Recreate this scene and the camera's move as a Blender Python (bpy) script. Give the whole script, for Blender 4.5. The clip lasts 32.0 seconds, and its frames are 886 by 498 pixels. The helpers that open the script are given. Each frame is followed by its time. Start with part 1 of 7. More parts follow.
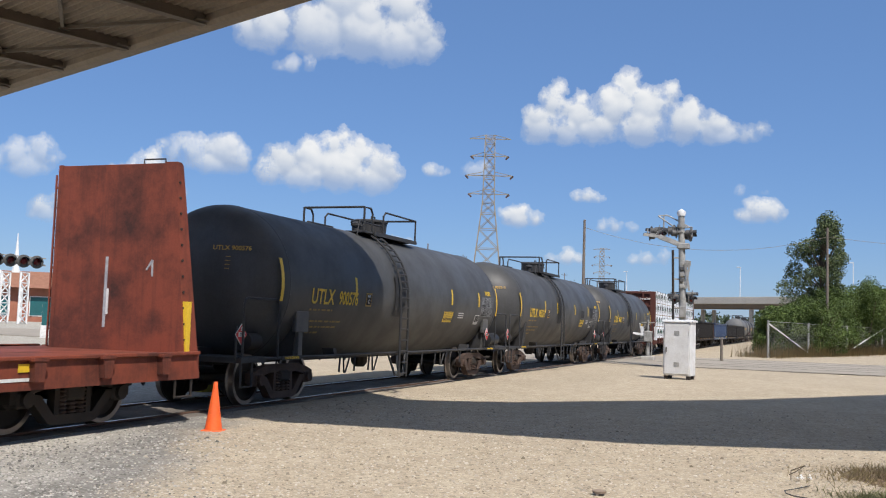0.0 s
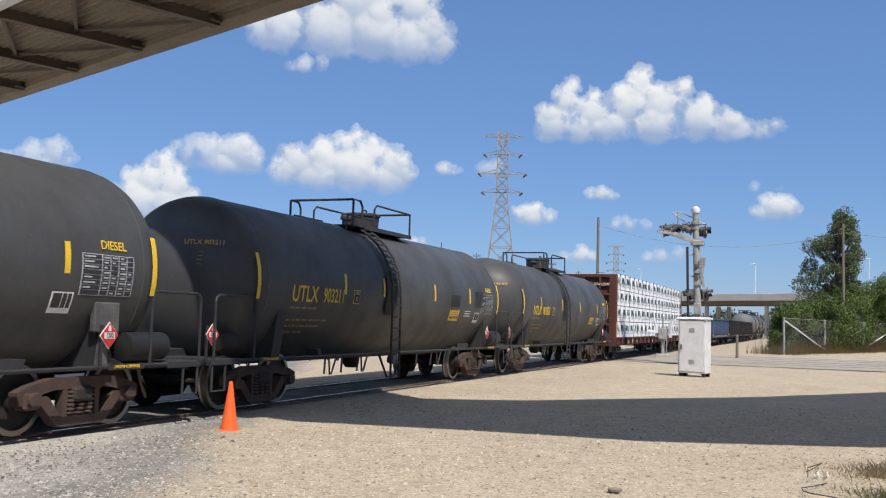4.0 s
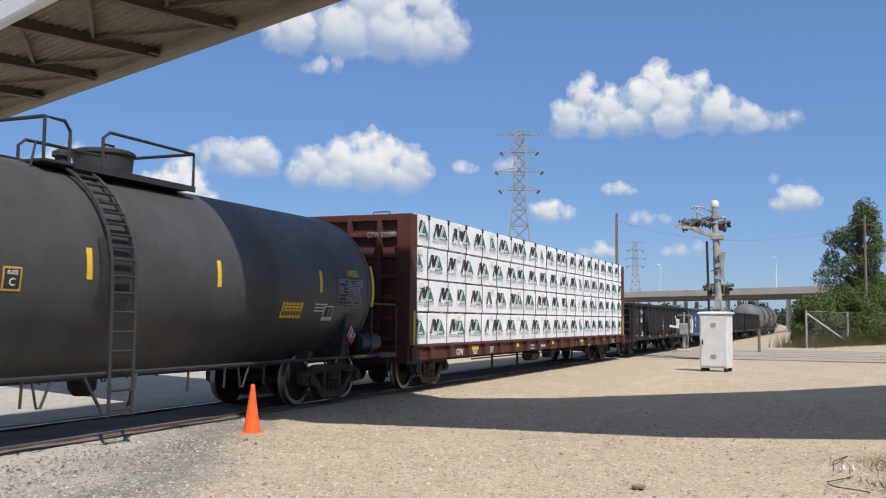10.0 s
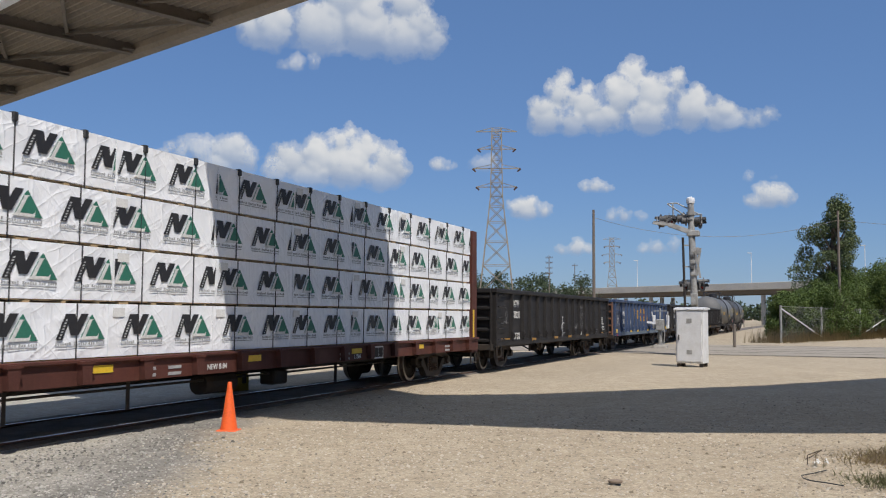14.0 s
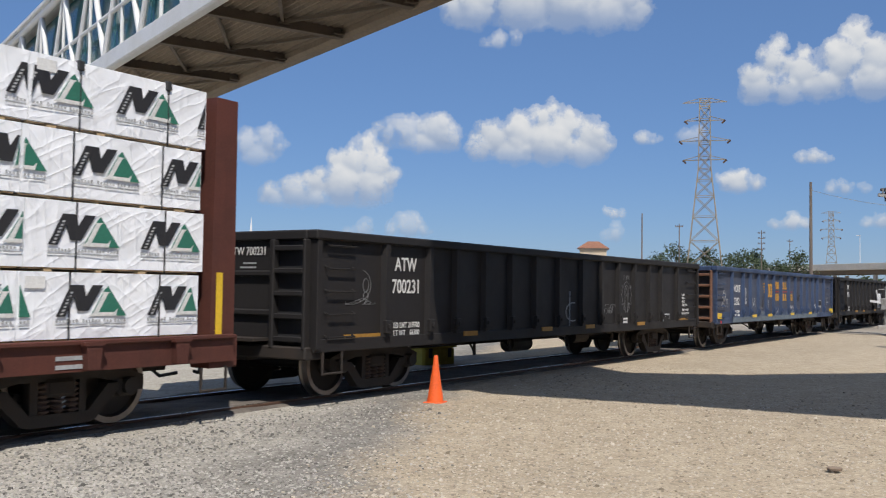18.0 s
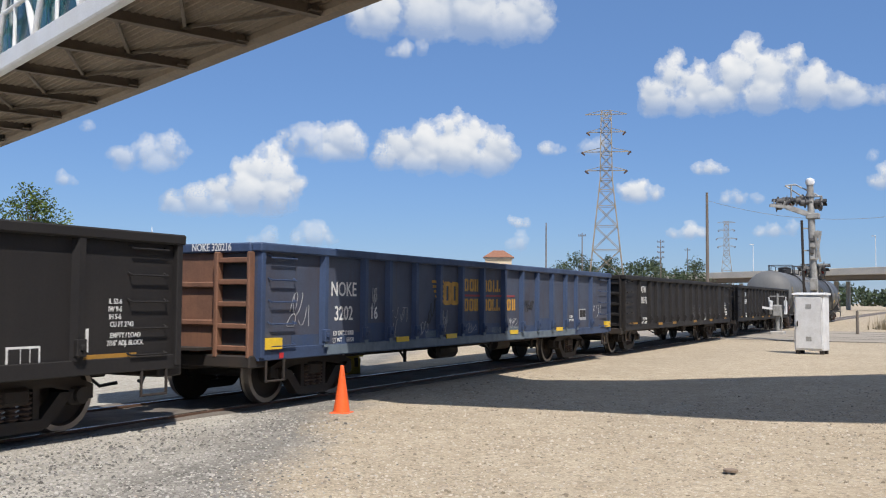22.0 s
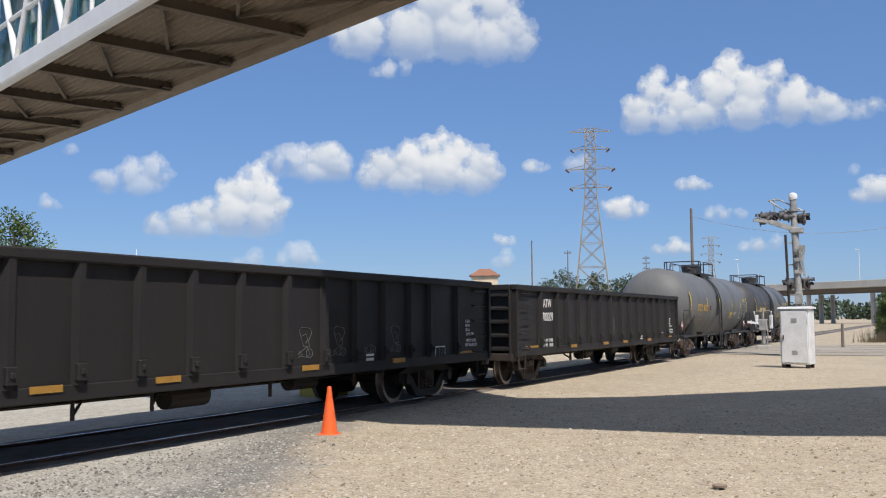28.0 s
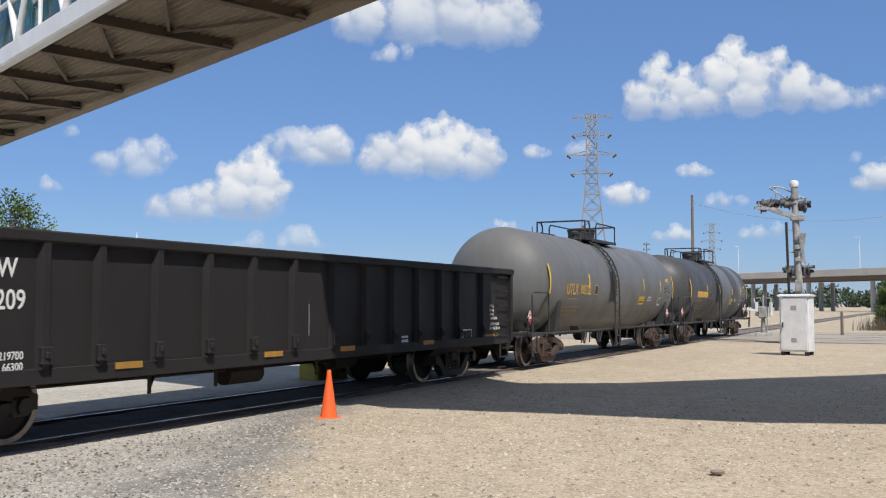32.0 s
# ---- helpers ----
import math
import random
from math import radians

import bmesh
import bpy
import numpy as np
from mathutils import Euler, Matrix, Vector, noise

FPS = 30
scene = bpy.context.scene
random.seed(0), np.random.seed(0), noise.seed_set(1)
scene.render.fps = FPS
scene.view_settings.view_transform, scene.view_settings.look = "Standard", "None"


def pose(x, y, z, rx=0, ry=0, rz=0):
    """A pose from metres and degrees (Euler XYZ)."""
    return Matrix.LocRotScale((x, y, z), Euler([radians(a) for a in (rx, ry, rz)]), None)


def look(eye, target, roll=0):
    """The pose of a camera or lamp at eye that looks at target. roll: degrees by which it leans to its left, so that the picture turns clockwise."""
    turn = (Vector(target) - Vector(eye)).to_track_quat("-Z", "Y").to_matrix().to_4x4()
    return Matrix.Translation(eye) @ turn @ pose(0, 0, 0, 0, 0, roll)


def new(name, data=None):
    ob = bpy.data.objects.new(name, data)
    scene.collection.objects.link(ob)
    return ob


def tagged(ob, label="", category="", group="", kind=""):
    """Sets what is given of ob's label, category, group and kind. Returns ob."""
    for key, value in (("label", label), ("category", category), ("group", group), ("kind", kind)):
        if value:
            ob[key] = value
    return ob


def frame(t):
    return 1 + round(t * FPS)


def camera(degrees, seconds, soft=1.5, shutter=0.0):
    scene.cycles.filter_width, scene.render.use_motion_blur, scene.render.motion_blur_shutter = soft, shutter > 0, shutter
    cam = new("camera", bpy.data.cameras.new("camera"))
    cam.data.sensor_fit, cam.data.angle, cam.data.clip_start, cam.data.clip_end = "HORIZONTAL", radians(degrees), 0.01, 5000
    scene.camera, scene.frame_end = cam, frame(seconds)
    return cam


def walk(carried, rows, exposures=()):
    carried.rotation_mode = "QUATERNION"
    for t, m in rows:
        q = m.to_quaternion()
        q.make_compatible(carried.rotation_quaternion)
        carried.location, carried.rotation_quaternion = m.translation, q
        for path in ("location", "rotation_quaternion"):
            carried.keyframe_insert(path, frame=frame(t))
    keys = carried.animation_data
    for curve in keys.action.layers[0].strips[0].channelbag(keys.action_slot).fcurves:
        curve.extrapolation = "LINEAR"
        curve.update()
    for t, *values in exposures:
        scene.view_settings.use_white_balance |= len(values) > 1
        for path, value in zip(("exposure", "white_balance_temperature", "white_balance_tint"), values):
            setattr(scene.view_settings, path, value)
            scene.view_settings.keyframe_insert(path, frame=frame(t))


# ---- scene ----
# The camera stands by the track; the track runs along +x, z is up.
EYE = (0.0, 0.0, 1.66)
cam = camera(49.14, 32.0, soft=1.1, shutter=0.12)
TURNS = [
    (0, 94.31, -1.88, -69.54), (0.5, 94.36, -1.14, -69.28), (1, 94.33, -0.83, -69.47), (1.5, 94.45, -0.62, -69.50), (2, 94.48, -0.93, -69.46),
    (2.5, 94.46, -0.70, -69.28), (4.5, 94.16, -1.70, -68.60), (5, 93.93, -1.32, -68.60), (5.5, 93.53, -1.38, -68.29), (6, 93.52, -1.10, -67.84),
    (6.5, 93.90, -1.61, -67.27), (7, 94.28, -2.21, -66.95), (7.5, 94.14, -2.27, -66.60), (8, 93.77, -2.85, -66.29), (8.5, 93.61, -3.23, -66.45),
    (9, 93.89, -2.48, -66.76), (9.5, 94.39, -1.70, -67.07), (10, 94.15, -0.50, -67.54), (10.5, 93.76, 0.67, -67.94), (11, 93.75, 0.66, -68.09),
    (11.5, 93.99, 0.59, -68.50), (12, 93.98, 0.56, -68.64), (12.5, 93.97, 0.46, -68.88), (13, 94.07, 0.05, -68.99), (13.5, 94.03, -0.02, -69.01),
    (14, 93.96, -0.30, -68.86), (14.5, 93.81, -0.21, -68.71), (16.5, 89.64, -2.08, -46.24), (17, 89.63, -1.74, -52.53), (17.5, 90.95, -0.44, -54.04),
    (18, 92.44, -0.76, -56.92), (18.5, 93.19, -0.54, -59.75), (19, 93.37, -0.29, -62.29), (19.5, 93.39, 0.25, -63.73), (20, 93.50, -0.04, -64.24),
    (20.5, 93.52, 0.04, -64.12), (21, 93.65, -0.20, -63.60), (21.5, 93.43, -0.56, -63.23), (22, 93.04, -0.39, -62.44), (22.5, 93.31, -0.79, -62.55),
    (23, 93.82, 0.00, -63.56), (23.5, 94.26, -0.19, -64.30), (24, 94.44, 0.01, -64.46), (24.5, 94.49, -0.08, -65.12), (25, 94.45, -0.27, -65.18),
    (25.5, 94.28, -0.03, -64.94), (26, 94.24, -0.24, -64.17), (26.5, 94.53, -0.32, -63.67), (28.5, 93.85, 0.79, -63.11), (29, 93.48, 0.98, -63.09),
    (29.5, 93.47, 0.90, -63.16), (30, 93.74, 1.11, -63.20), (30.5, 93.83, 0.92, -63.12), (31, 93.69, 0.67, -63.20), (31.5, 93.49, 0.42, -63.30),
    (32, 93.27, -0.01, -63.22),
]

# the clip's camera closes down a little while the white load fills its picture
walk(cam, [(t, pose(*EYE, rx, ry, rz)) for t, rx, ry, rz in TURNS], [(0.0, 0.22), (6.0, 0.24), (9.0, 0.22), (11.0, 0.16), (12.0, 0.08), (13.0, -0.05), (15.0, -0.10), (17.0, -0.18), (18.0, -0.02), (19.0, 0.2), (22.0, 0.22), (26.0, 0.17), (32.0, 0.2)])

# ---- world, sun ----
SUN = Vector((-0.48, -0.50, 1.0)).normalized()
world = bpy.data.worlds.new("world")
scene.world = world
world.use_nodes = True
wn = world.node_tree.nodes
sky = wn.new("ShaderNodeTexSky")
sky.sky_type = "NISHITA"
sky.sun_disc = False
sky.sun_elevation = math.asin(SUN.z)
sky.sun_rotation = math.atan2(SUN.x, SUN.y)
sky.air_density, sky.dust_density, sky.ozone_density = 1.0, 0.15, 5.0
wn["Background"].inputs["Strength"].default_value = 0.078
tint = wn.new("ShaderNodeMix")
tint.data_type, tint.blend_type = "RGBA", "MULTIPLY"
tint.inputs[0].default_value = 1.0
tint.inputs[7].default_value = (0.87, 0.985, 1.235, 1)
world.node_tree.links.new(sky.outputs[0], tint.inputs[6])
haze = wn.new("ShaderNodeMix")
haze.data_type = "RGBA"
haze.inputs[0].default_value = 0.42
haze.inputs[7].default_value = (1.88, 3.62, 7.0, 1)
world.node_tree.links.new(tint.outputs[2], haze.inputs[6])
world.node_tree.links.new(haze.outputs[2], wn["Background"].inputs["Color"])
sun = new("sun", bpy.data.lights.new("sun", "SUN"))
sun.data.energy, sun.data.angle, sun.data.color = 4.7, radians(0.53), (1.0, 0.94, 0.875)
sun.matrix_world = look((0, 0, 60), Vector((0, 0, 60)) - SUN)


# ---- materials ----
def nodes_of(name):
    m = bpy.data.materials.new(name)
    m.use_nodes = True
    return m, m.node_tree.nodes, m.node_tree.links


def noise_node(n, l, coord, scale, detail=5.0, rough=0.6):
    t = n.new("ShaderNodeTexNoise")
    t.inputs["Scale"].default_value, t.inputs["Detail"].default_value, t.inputs["Roughness"].default_value = scale, detail, rough
    l.new(coord, t.inputs["Vector"])
    return t


def ramp(n, l, fac, stops):
    r = n.new("ShaderNodeValToRGB")
    el = r.color_ramp.elements
    while len(el) < len(stops):
        el.new(0.5)
    for e, (p, c) in zip(el, stops):
        e.position, e.color = p, (*c, 1) if len(c) == 3 else c
    l.new(fac, r.inputs["Fac"])
    return r


def mixc(n, l, fac, a, b, blend="MIX"):
    m = n.new("ShaderNodeMix")
    m.data_type, m.blend_type = "RGBA", blend
    for sock, v in ((m.inputs[0], fac), (m.inputs[6], a), (m.inputs[7], b)):
        if hasattr(v, "is_linked"):
            l.new(v, sock)
        elif isinstance(v, (int, float)):
            sock.default_value = v
        else:
            sock.default_value = (*v, 1)
    return m.outputs[2]


def mat(name, color, rough=0.6, metal=0.0, wear=None, amount=0.35, scale=1.2, grain=40.0, bump=0.15, dist=0.004, streak=0.0, vary=0.0, spec=0.5, stretch=(1, 1, 1)):
    """A painted, worn or bare surface: colour with broad stains, fine grain, optional vertical streaks and a fine relief."""
    m, n, l = nodes_of(name)
    b = n["Principled BSDF"]
    co = n.new("ShaderNodeTexCoord").outputs["Object"]
    mp = n.new("ShaderNodeMapping")
    mp.inputs["Scale"].default_value = stretch
    l.new(co, mp.inputs["Vector"])
    big = noise_node(n, l, mp.outputs[0], scale, 6.0, 0.65)
    fine = noise_node(n, l, mp.outputs[0], grain, 4.0, 0.6)
    wear = wear or tuple(c * 0.55 for c in color)
    f1 = ramp(n, l, big.outputs[0], [(0.42, (0, 0, 0)), (0.72, (amount, amount, amount))])
    col = mixc(n, l, f1.outputs[0], color, wear)
    f2 = ramp(n, l, fine.outputs[0], [(0.3, (0.80, 0.80, 0.80)), (0.7, (1.12, 1.12, 1.12))])
    col = mixc(n, l, 0.7, col, f2.outputs[0], "MULTIPLY")
    if streak:
        ms = n.new("ShaderNodeMapping")
        ms.inputs["Scale"].default_value = (9.0, 9.0, 0.5)
        l.new(co, ms.inputs["Vector"])
        st = noise_node(n, l, ms.outputs[0], 1.0, 5.0, 0.7)
        f3 = ramp(n, l, st.outputs[0], [(0.5, (0, 0, 0)), (0.75, (streak, streak, streak))])
        col = mixc(n, l, f3.outputs[0], col, wear)
    if vary:
        oi = n.new("ShaderNodeObjectInfo")
        f4 = ramp(n, l, oi.outputs["Random"], [(0.0, (1 - vary,) * 3), (1.0, (1 + vary,) * 3)])
        col = mixc(n, l, 1.0, col, f4.outputs[0], "MULTIPLY")
    l.new(col, b.inputs["Base Color"])
    b.inputs["Metallic"].default_value = metal
    b.inputs["Specular IOR Level"].default_value = spec
    rr = ramp(n, l, big.outputs[0], [(0.3, (max(rough - 0.12, 0.05),) * 3), (0.75, (min(rough + 0.15, 1),) * 3)])
    l.new(rr.outputs[0], b.inputs["Roughness"])
    bp = n.new("ShaderNodeBump")
    bp.inputs["Strength"].default_value, bp.inputs["Distance"].default_value = bump, dist
    l.new(fine.outputs[0], bp.inputs["Height"])
    l.new(bp.outputs[0], b.inputs["Normal"])
    return m


def ground_material():
    """Tan crushed limestone, with a patch of grey gravel by the track."""
    m, n, l = nodes_of("gravel_ground")
    b = n["Principled BSDF"]
    co = n.new("ShaderNodeTexCoord").outputs["Object"]
    broad = noise_node(n, l, co, 0.35, 6, 0.6)
    mid = noise_node(n, l, co, 2.2, 6, 0.65)
    fine = noise_node(n, l, co, 26.0, 5, 0.7)
    peb = n.new("ShaderNodeTexVoronoi")
    peb.inputs["Scale"].default_value = 17.0
    l.new(co, peb.inputs["Vector"])
    tan = ramp(n, l, mid.outputs[0], [(0.3, (0.345, 0.285, 0.205)), (0.55, (0.388, 0.327, 0.24)), (0.75, (0.43, 0.37, 0.28))]).outputs[0]
    pale = ramp(n, l, mid.outputs[0], [(0.3, (0.32, 0.30, 0.255)), (0.55, (0.37, 0.348, 0.30)), (0.75, (0.43, 0.405, 0.355))]).outputs[0]
    dark = ramp(n, l, mid.outputs[0], [(0.3, (0.165, 0.156, 0.138)), (0.55, (0.215, 0.203, 0.18)), (0.75, (0.28, 0.265, 0.235))]).outputs[0]
    # grey where y > 5.2 + 0.5 (x - 7.4), with a ragged border
    sep = n.new("ShaderNodeSeparateXYZ")
    l.new(co, sep.inputs[0])
    m1 = n.new("ShaderNodeMath")
    m1.operation = "MULTIPLY_ADD"
    m1.inputs[1].default_value, m1.inputs[2].default_value = -0.5, -1.5
    l.new(sep.outputs["X"], m1.inputs[0])
    m2 = n.new("ShaderNodeMath")
    l.new(m1.outputs[0], m2.inputs[0])
    l.new(sep.outputs["Y"], m2.inputs[1])
    m3 = n.new("ShaderNodeMath")
    m3.operation = "MULTIPLY_ADD"
    m3.inputs[1].default_value, m3.inputs[2].default_value = 3.0, -1.5
    l.new(broad.outputs[0], m3.inputs[0])
    m4 = n.new("ShaderNodeMath")
    l.new(m2.outputs[0], m4.inputs[0])
    l.new(m3.outputs[0], m4.inputs[1])
    side = ramp(n, l, m4.outputs[0], [(0.0, (0, 0, 0)), (0.9, (1, 1, 1))]).outputs[0]
    far = n.new("ShaderNodeMath")
    far.operation = "MULTIPLY_ADD"
    far.inputs[1].default_value, far.inputs[2].default_value = 0.45, -0.5
    l.new(m4.outputs[0], far.inputs[0])
    grey = mixc(n, l, ramp(n, l, far.outputs[0], [(0.0, (0, 0, 0)), (0.6, (1, 1, 1))]).outputs[0], dark, pale)
    col = mixc(n, l, side, tan, grey)
    small = n.new("ShaderNodeTexVoronoi")
    small.inputs["Scale"].default_value = 46.0
    l.new(co, small.inputs["Vector"])
    col = mixc(n, l, 0.5, col, ramp(n, l, fine.outputs[0], [(0.28, (0.62, 0.60, 0.58)), (0.5, (1, 1, 1)), (0.7, (1.3, 1.3, 1.3))]).outputs[0], "MULTIPLY")
    col = mixc(n, l, 0.75, col, ramp(n, l, small.outputs["Color"], [(0.08, (0.62, 0.61, 0.60)), (0.3, (0.93, 0.93, 0.93)), (0.7, (1.06, 1.06, 1.06)), (0.93, (1.42, 1.42, 1.42))]).outputs[0], "MULTIPLY")
    col = mixc(n, l, 0.4, col, ramp(n, l, peb.outputs["Color"], [(0.1, (0.5, 0.5, 0.5)), (0.35, (1, 1, 1)), (0.9, (1.25, 1.25, 1.25))]).outputs[0], "MULTIPLY")
    col = mixc(n, l, 0.5, col, ramp(n, l, broad.outputs[0], [(0.35, (0.85, 0.85, 0.85)), (0.6, (1.06, 1.06, 1.06))]).outputs[0], "MULTIPLY")
    l.new(col, b.inputs["Base Color"])
    b.inputs["Roughness"].default_value = 0.95
    b.inputs["Specular IOR Level"].default_value = 0.2
    bp = n.new("ShaderNodeBump")
    bp.inputs["Strength"].default_value, bp.inputs["Distance"].default_value = 0.35, 0.012
    l.new(small.outputs["Distance"], bp.inputs["Height"])
    l.new(bp.outputs[0], b.inputs["Normal"])
    return m


def foliage_material(name, dark, light):
    m, n, l = nodes_of(name)
    b = n["Principled BSDF"]
    g = n.new("ShaderNodeNewGeometry")
    co = n.new("ShaderNodeTexCoord").outputs["Object"]
    big = noise_node(n, l, co, 0.9, 3, 0.6)
    c = ramp(n, l, g.outputs["Random Per Island"], [(0.0, dark), (1.0, light)]).outputs[0]
    c = mixc(n, l, 0.6, c, ramp(n, l, big.outputs[0], [(0.3, (0.6, 0.65, 0.6)), (0.7, (1.25, 1.2, 1.0))]).outputs[0], "MULTIPLY")
    l.new(c, b.inputs["Base Color"])
    b.inputs["Roughness"].default_value = 0.6
    b.inputs["Specular IOR Level"].default_value = 0.25
    return m


def chip_material(name, dark, light):
    """Loose crushed stone, each chip with its own shade."""
    m, n, l = nodes_of(name)
    b = n["Principled BSDF"]
    g = n.new("ShaderNodeNewGeometry")
    co = n.new("ShaderNodeTexCoord").outputs["Object"]
    c = ramp(n, l, g.outputs["Random Per Island"], [(0.0, dark), (0.45, tuple((a + q) / 2 for a, q in zip(dark, light))), (1.0, light)]).outputs[0]
    f = noise_node(n, l, co, 90.0, 3, 0.6)
    c = mixc(n, l, 0.5, c, ramp(n, l, f.outputs[0], [(0.3, (0.75, 0.75, 0.75)), (0.7, (1.15, 1.15, 1.15))]).outputs[0], "MULTIPLY")
    l.new(c, b.inputs["Base Color"])
    b.inputs["Roughness"].default_value = 0.95
    b.inputs["Specular IOR Level"].default_value = 0.2
    return m


GROUND = ground_material()
BALLAST = mat("ballast", (0.17, 0.148, 0.125), 0.95, wear=(0.07, 0.06, 0.052), amount=0.8, scale=1.5, grain=22, bump=0.8, dist=0.03)
STONE = chip_material("limestone_chips", (0.20, 0.165, 0.12), (0.57, 0.51, 0.42))
STONEGREY = chip_material("grey_crushed_stone", (0.10, 0.095, 0.085), (0.48, 0.455, 0.41))
TIE = mat("creosoted_timber", (0.085, 0.065, 0.05), 0.9, amount=0.5, scale=4, stretch=(1, 0.2, 1), vary=0.25)
RAIL = mat("rusted_rail", (0.13, 0.075, 0.05), 0.7, metal=0.3, wear=(0.07, 0.045, 0.035))
RAILTOP = mat("polished_rail_head", (0.52, 0.5, 0.48), 0.28, metal=1.0, amount=0.2)
TANKBLACK = mat("weathered_black_tank_paint", (0.068, 0.069, 0.070), 0.5, spec=0.3, wear=(0.036, 0.035, 0.035), amount=0.7, scale=0.7, streak=0.3, bump=0.04)
REPAINT = mat("fresh_black_repaint", (0.022, 0.022, 0.023), 0.5, spec=0.25, amount=0.3)
DULLSTENCIL = mat("worn_yellow_stencil", (0.36, 0.24, 0.07), 0.7, wear=(0.09, 0.075, 0.05), amount=0.8, scale=9)
BLUEPALE = mat("pale_grey_blue_repaint", (0.15, 0.19, 0.225), 0.65, spec=0.25, wear=(0.075, 0.09, 0.12), amount=0.6, scale=2.5, streak=0.4)
BLUEDEEP = mat("blue_overspray", (0.040, 0.066, 0.135), 0.6, spec=0.25, wear=(0.065, 0.08, 0.115), amount=0.9, scale=3, streak=0.5)
EMBLEM = mat("faded_orange_emblem", (0.58, 0.30, 0.035), 0.65, wear=(0.22, 0.13, 0.05), amount=0.6, scale=5)
REDLINE = mat("dull_red_line", (0.30, 0.045, 0.05), 0.7)
TANKGREY = mat("weathered_grey_tank_paint", (0.135, 0.138, 0.138), 0.5, spec=0.35, wear=(0.09, 0.084, 0.078), amount=0.5, scale=0.6, streak=0.4, bump=0.08)
BLACK = mat("black_car_paint", (0.0205, 0.0188, 0.0188), 0.62, spec=0.25, wear=(0.030, 0.027, 0.025), amount=0.4, scale=0.9, streak=0.35, bump=0.1)
BLUE = mat("faded_blue_car_paint", (0.050, 0.078, 0.150), 0.55, spec=0.25, wear=(0.025, 0.031, 0.052), amount=0.6, scale=0.8, streak=0.5, bump=0.1)
BLUEPANEL = mat("faded_grey_blue_panel_paint", (0.064, 0.078, 0.116), 0.6, spec=0.3, wear=(0.066, 0.054, 0.06), amount=0.6, scale=0.9, streak=0.6, bump=0.12)
RUSTRED = mat("oxide_red_car_paint", (0.215, 0.054, 0.030), 0.65, spec=0.3, wear=(0.040, 0.020, 0.017), amount=1.0, scale=1.3, streak=0.5, bump=0.15)
BROWN = mat("brown_car_paint", (0.105, 0.036, 0.026), 0.65, spec=0.3, wear=(0.05, 0.023, 0.019), amount=0.6, scale=0.9, streak=0.4)
RUSTEND = mat("rusted_panel", (0.20, 0.095, 0.055), 0.75, wear=(0.09, 0.05, 0.036), amount=0.7, scale=1.5, streak=0.5)
GRIME = mat("grimy_steel", (0.030, 0.025, 0.022), 0.75, metal=0.2, wear=(0.062, 0.044, 0.033), amount=0.6, scale=3, grain=60)
TRUCKDUST = mat("rusty_cast_steel", (0.075, 0.047, 0.036), 0.8, metal=0.1, wear=(0.038, 0.028, 0.023), amount=0.6, scale=4, grain=50)
WHEELRIM = mat("worn_wheel_tread", (0.34, 0.30, 0.265), 0.42, metal=0.8, amount=0.5, scale=5)
YELLOW = mat("yellow_reflective_tape", (0.75, 0.50, 0.03), 0.5, wear=(0.42, 0.27, 0.04), amount=0.35, scale=5)
DULLYELLOW = mat("faded_orange_stencil", (0.60, 0.36, 0.06), 0.6, wear=(0.30, 0.2, 0.05), amount=0.6, scale=6)
AMBER = mat("dull_amber_plate", (0.36, 0.19, 0.03), 0.6, wear=(0.2, 0.11, 0.03), amount=0.5, scale=6)
WHITE = mat("white_stencil_paint", (0.72, 0.72, 0.70), 0.6, wear=(0.35, 0.35, 0.34), amount=0.5, scale=8)
CHALKDIM = mat("thin_chalk_line", (0.17, 0.17, 0.175), 0.85, wear=(0.07, 0.07, 0.072), amount=0.8, scale=7)
CHALK = mat("faded_white_chalk", (0.40, 0.41, 0.42), 0.8, wear=(0.2, 0.2, 0.21), amount=0.7, scale=9)
RED = mat("red_placard", (0.55, 0.03, 0.03), 0.5)
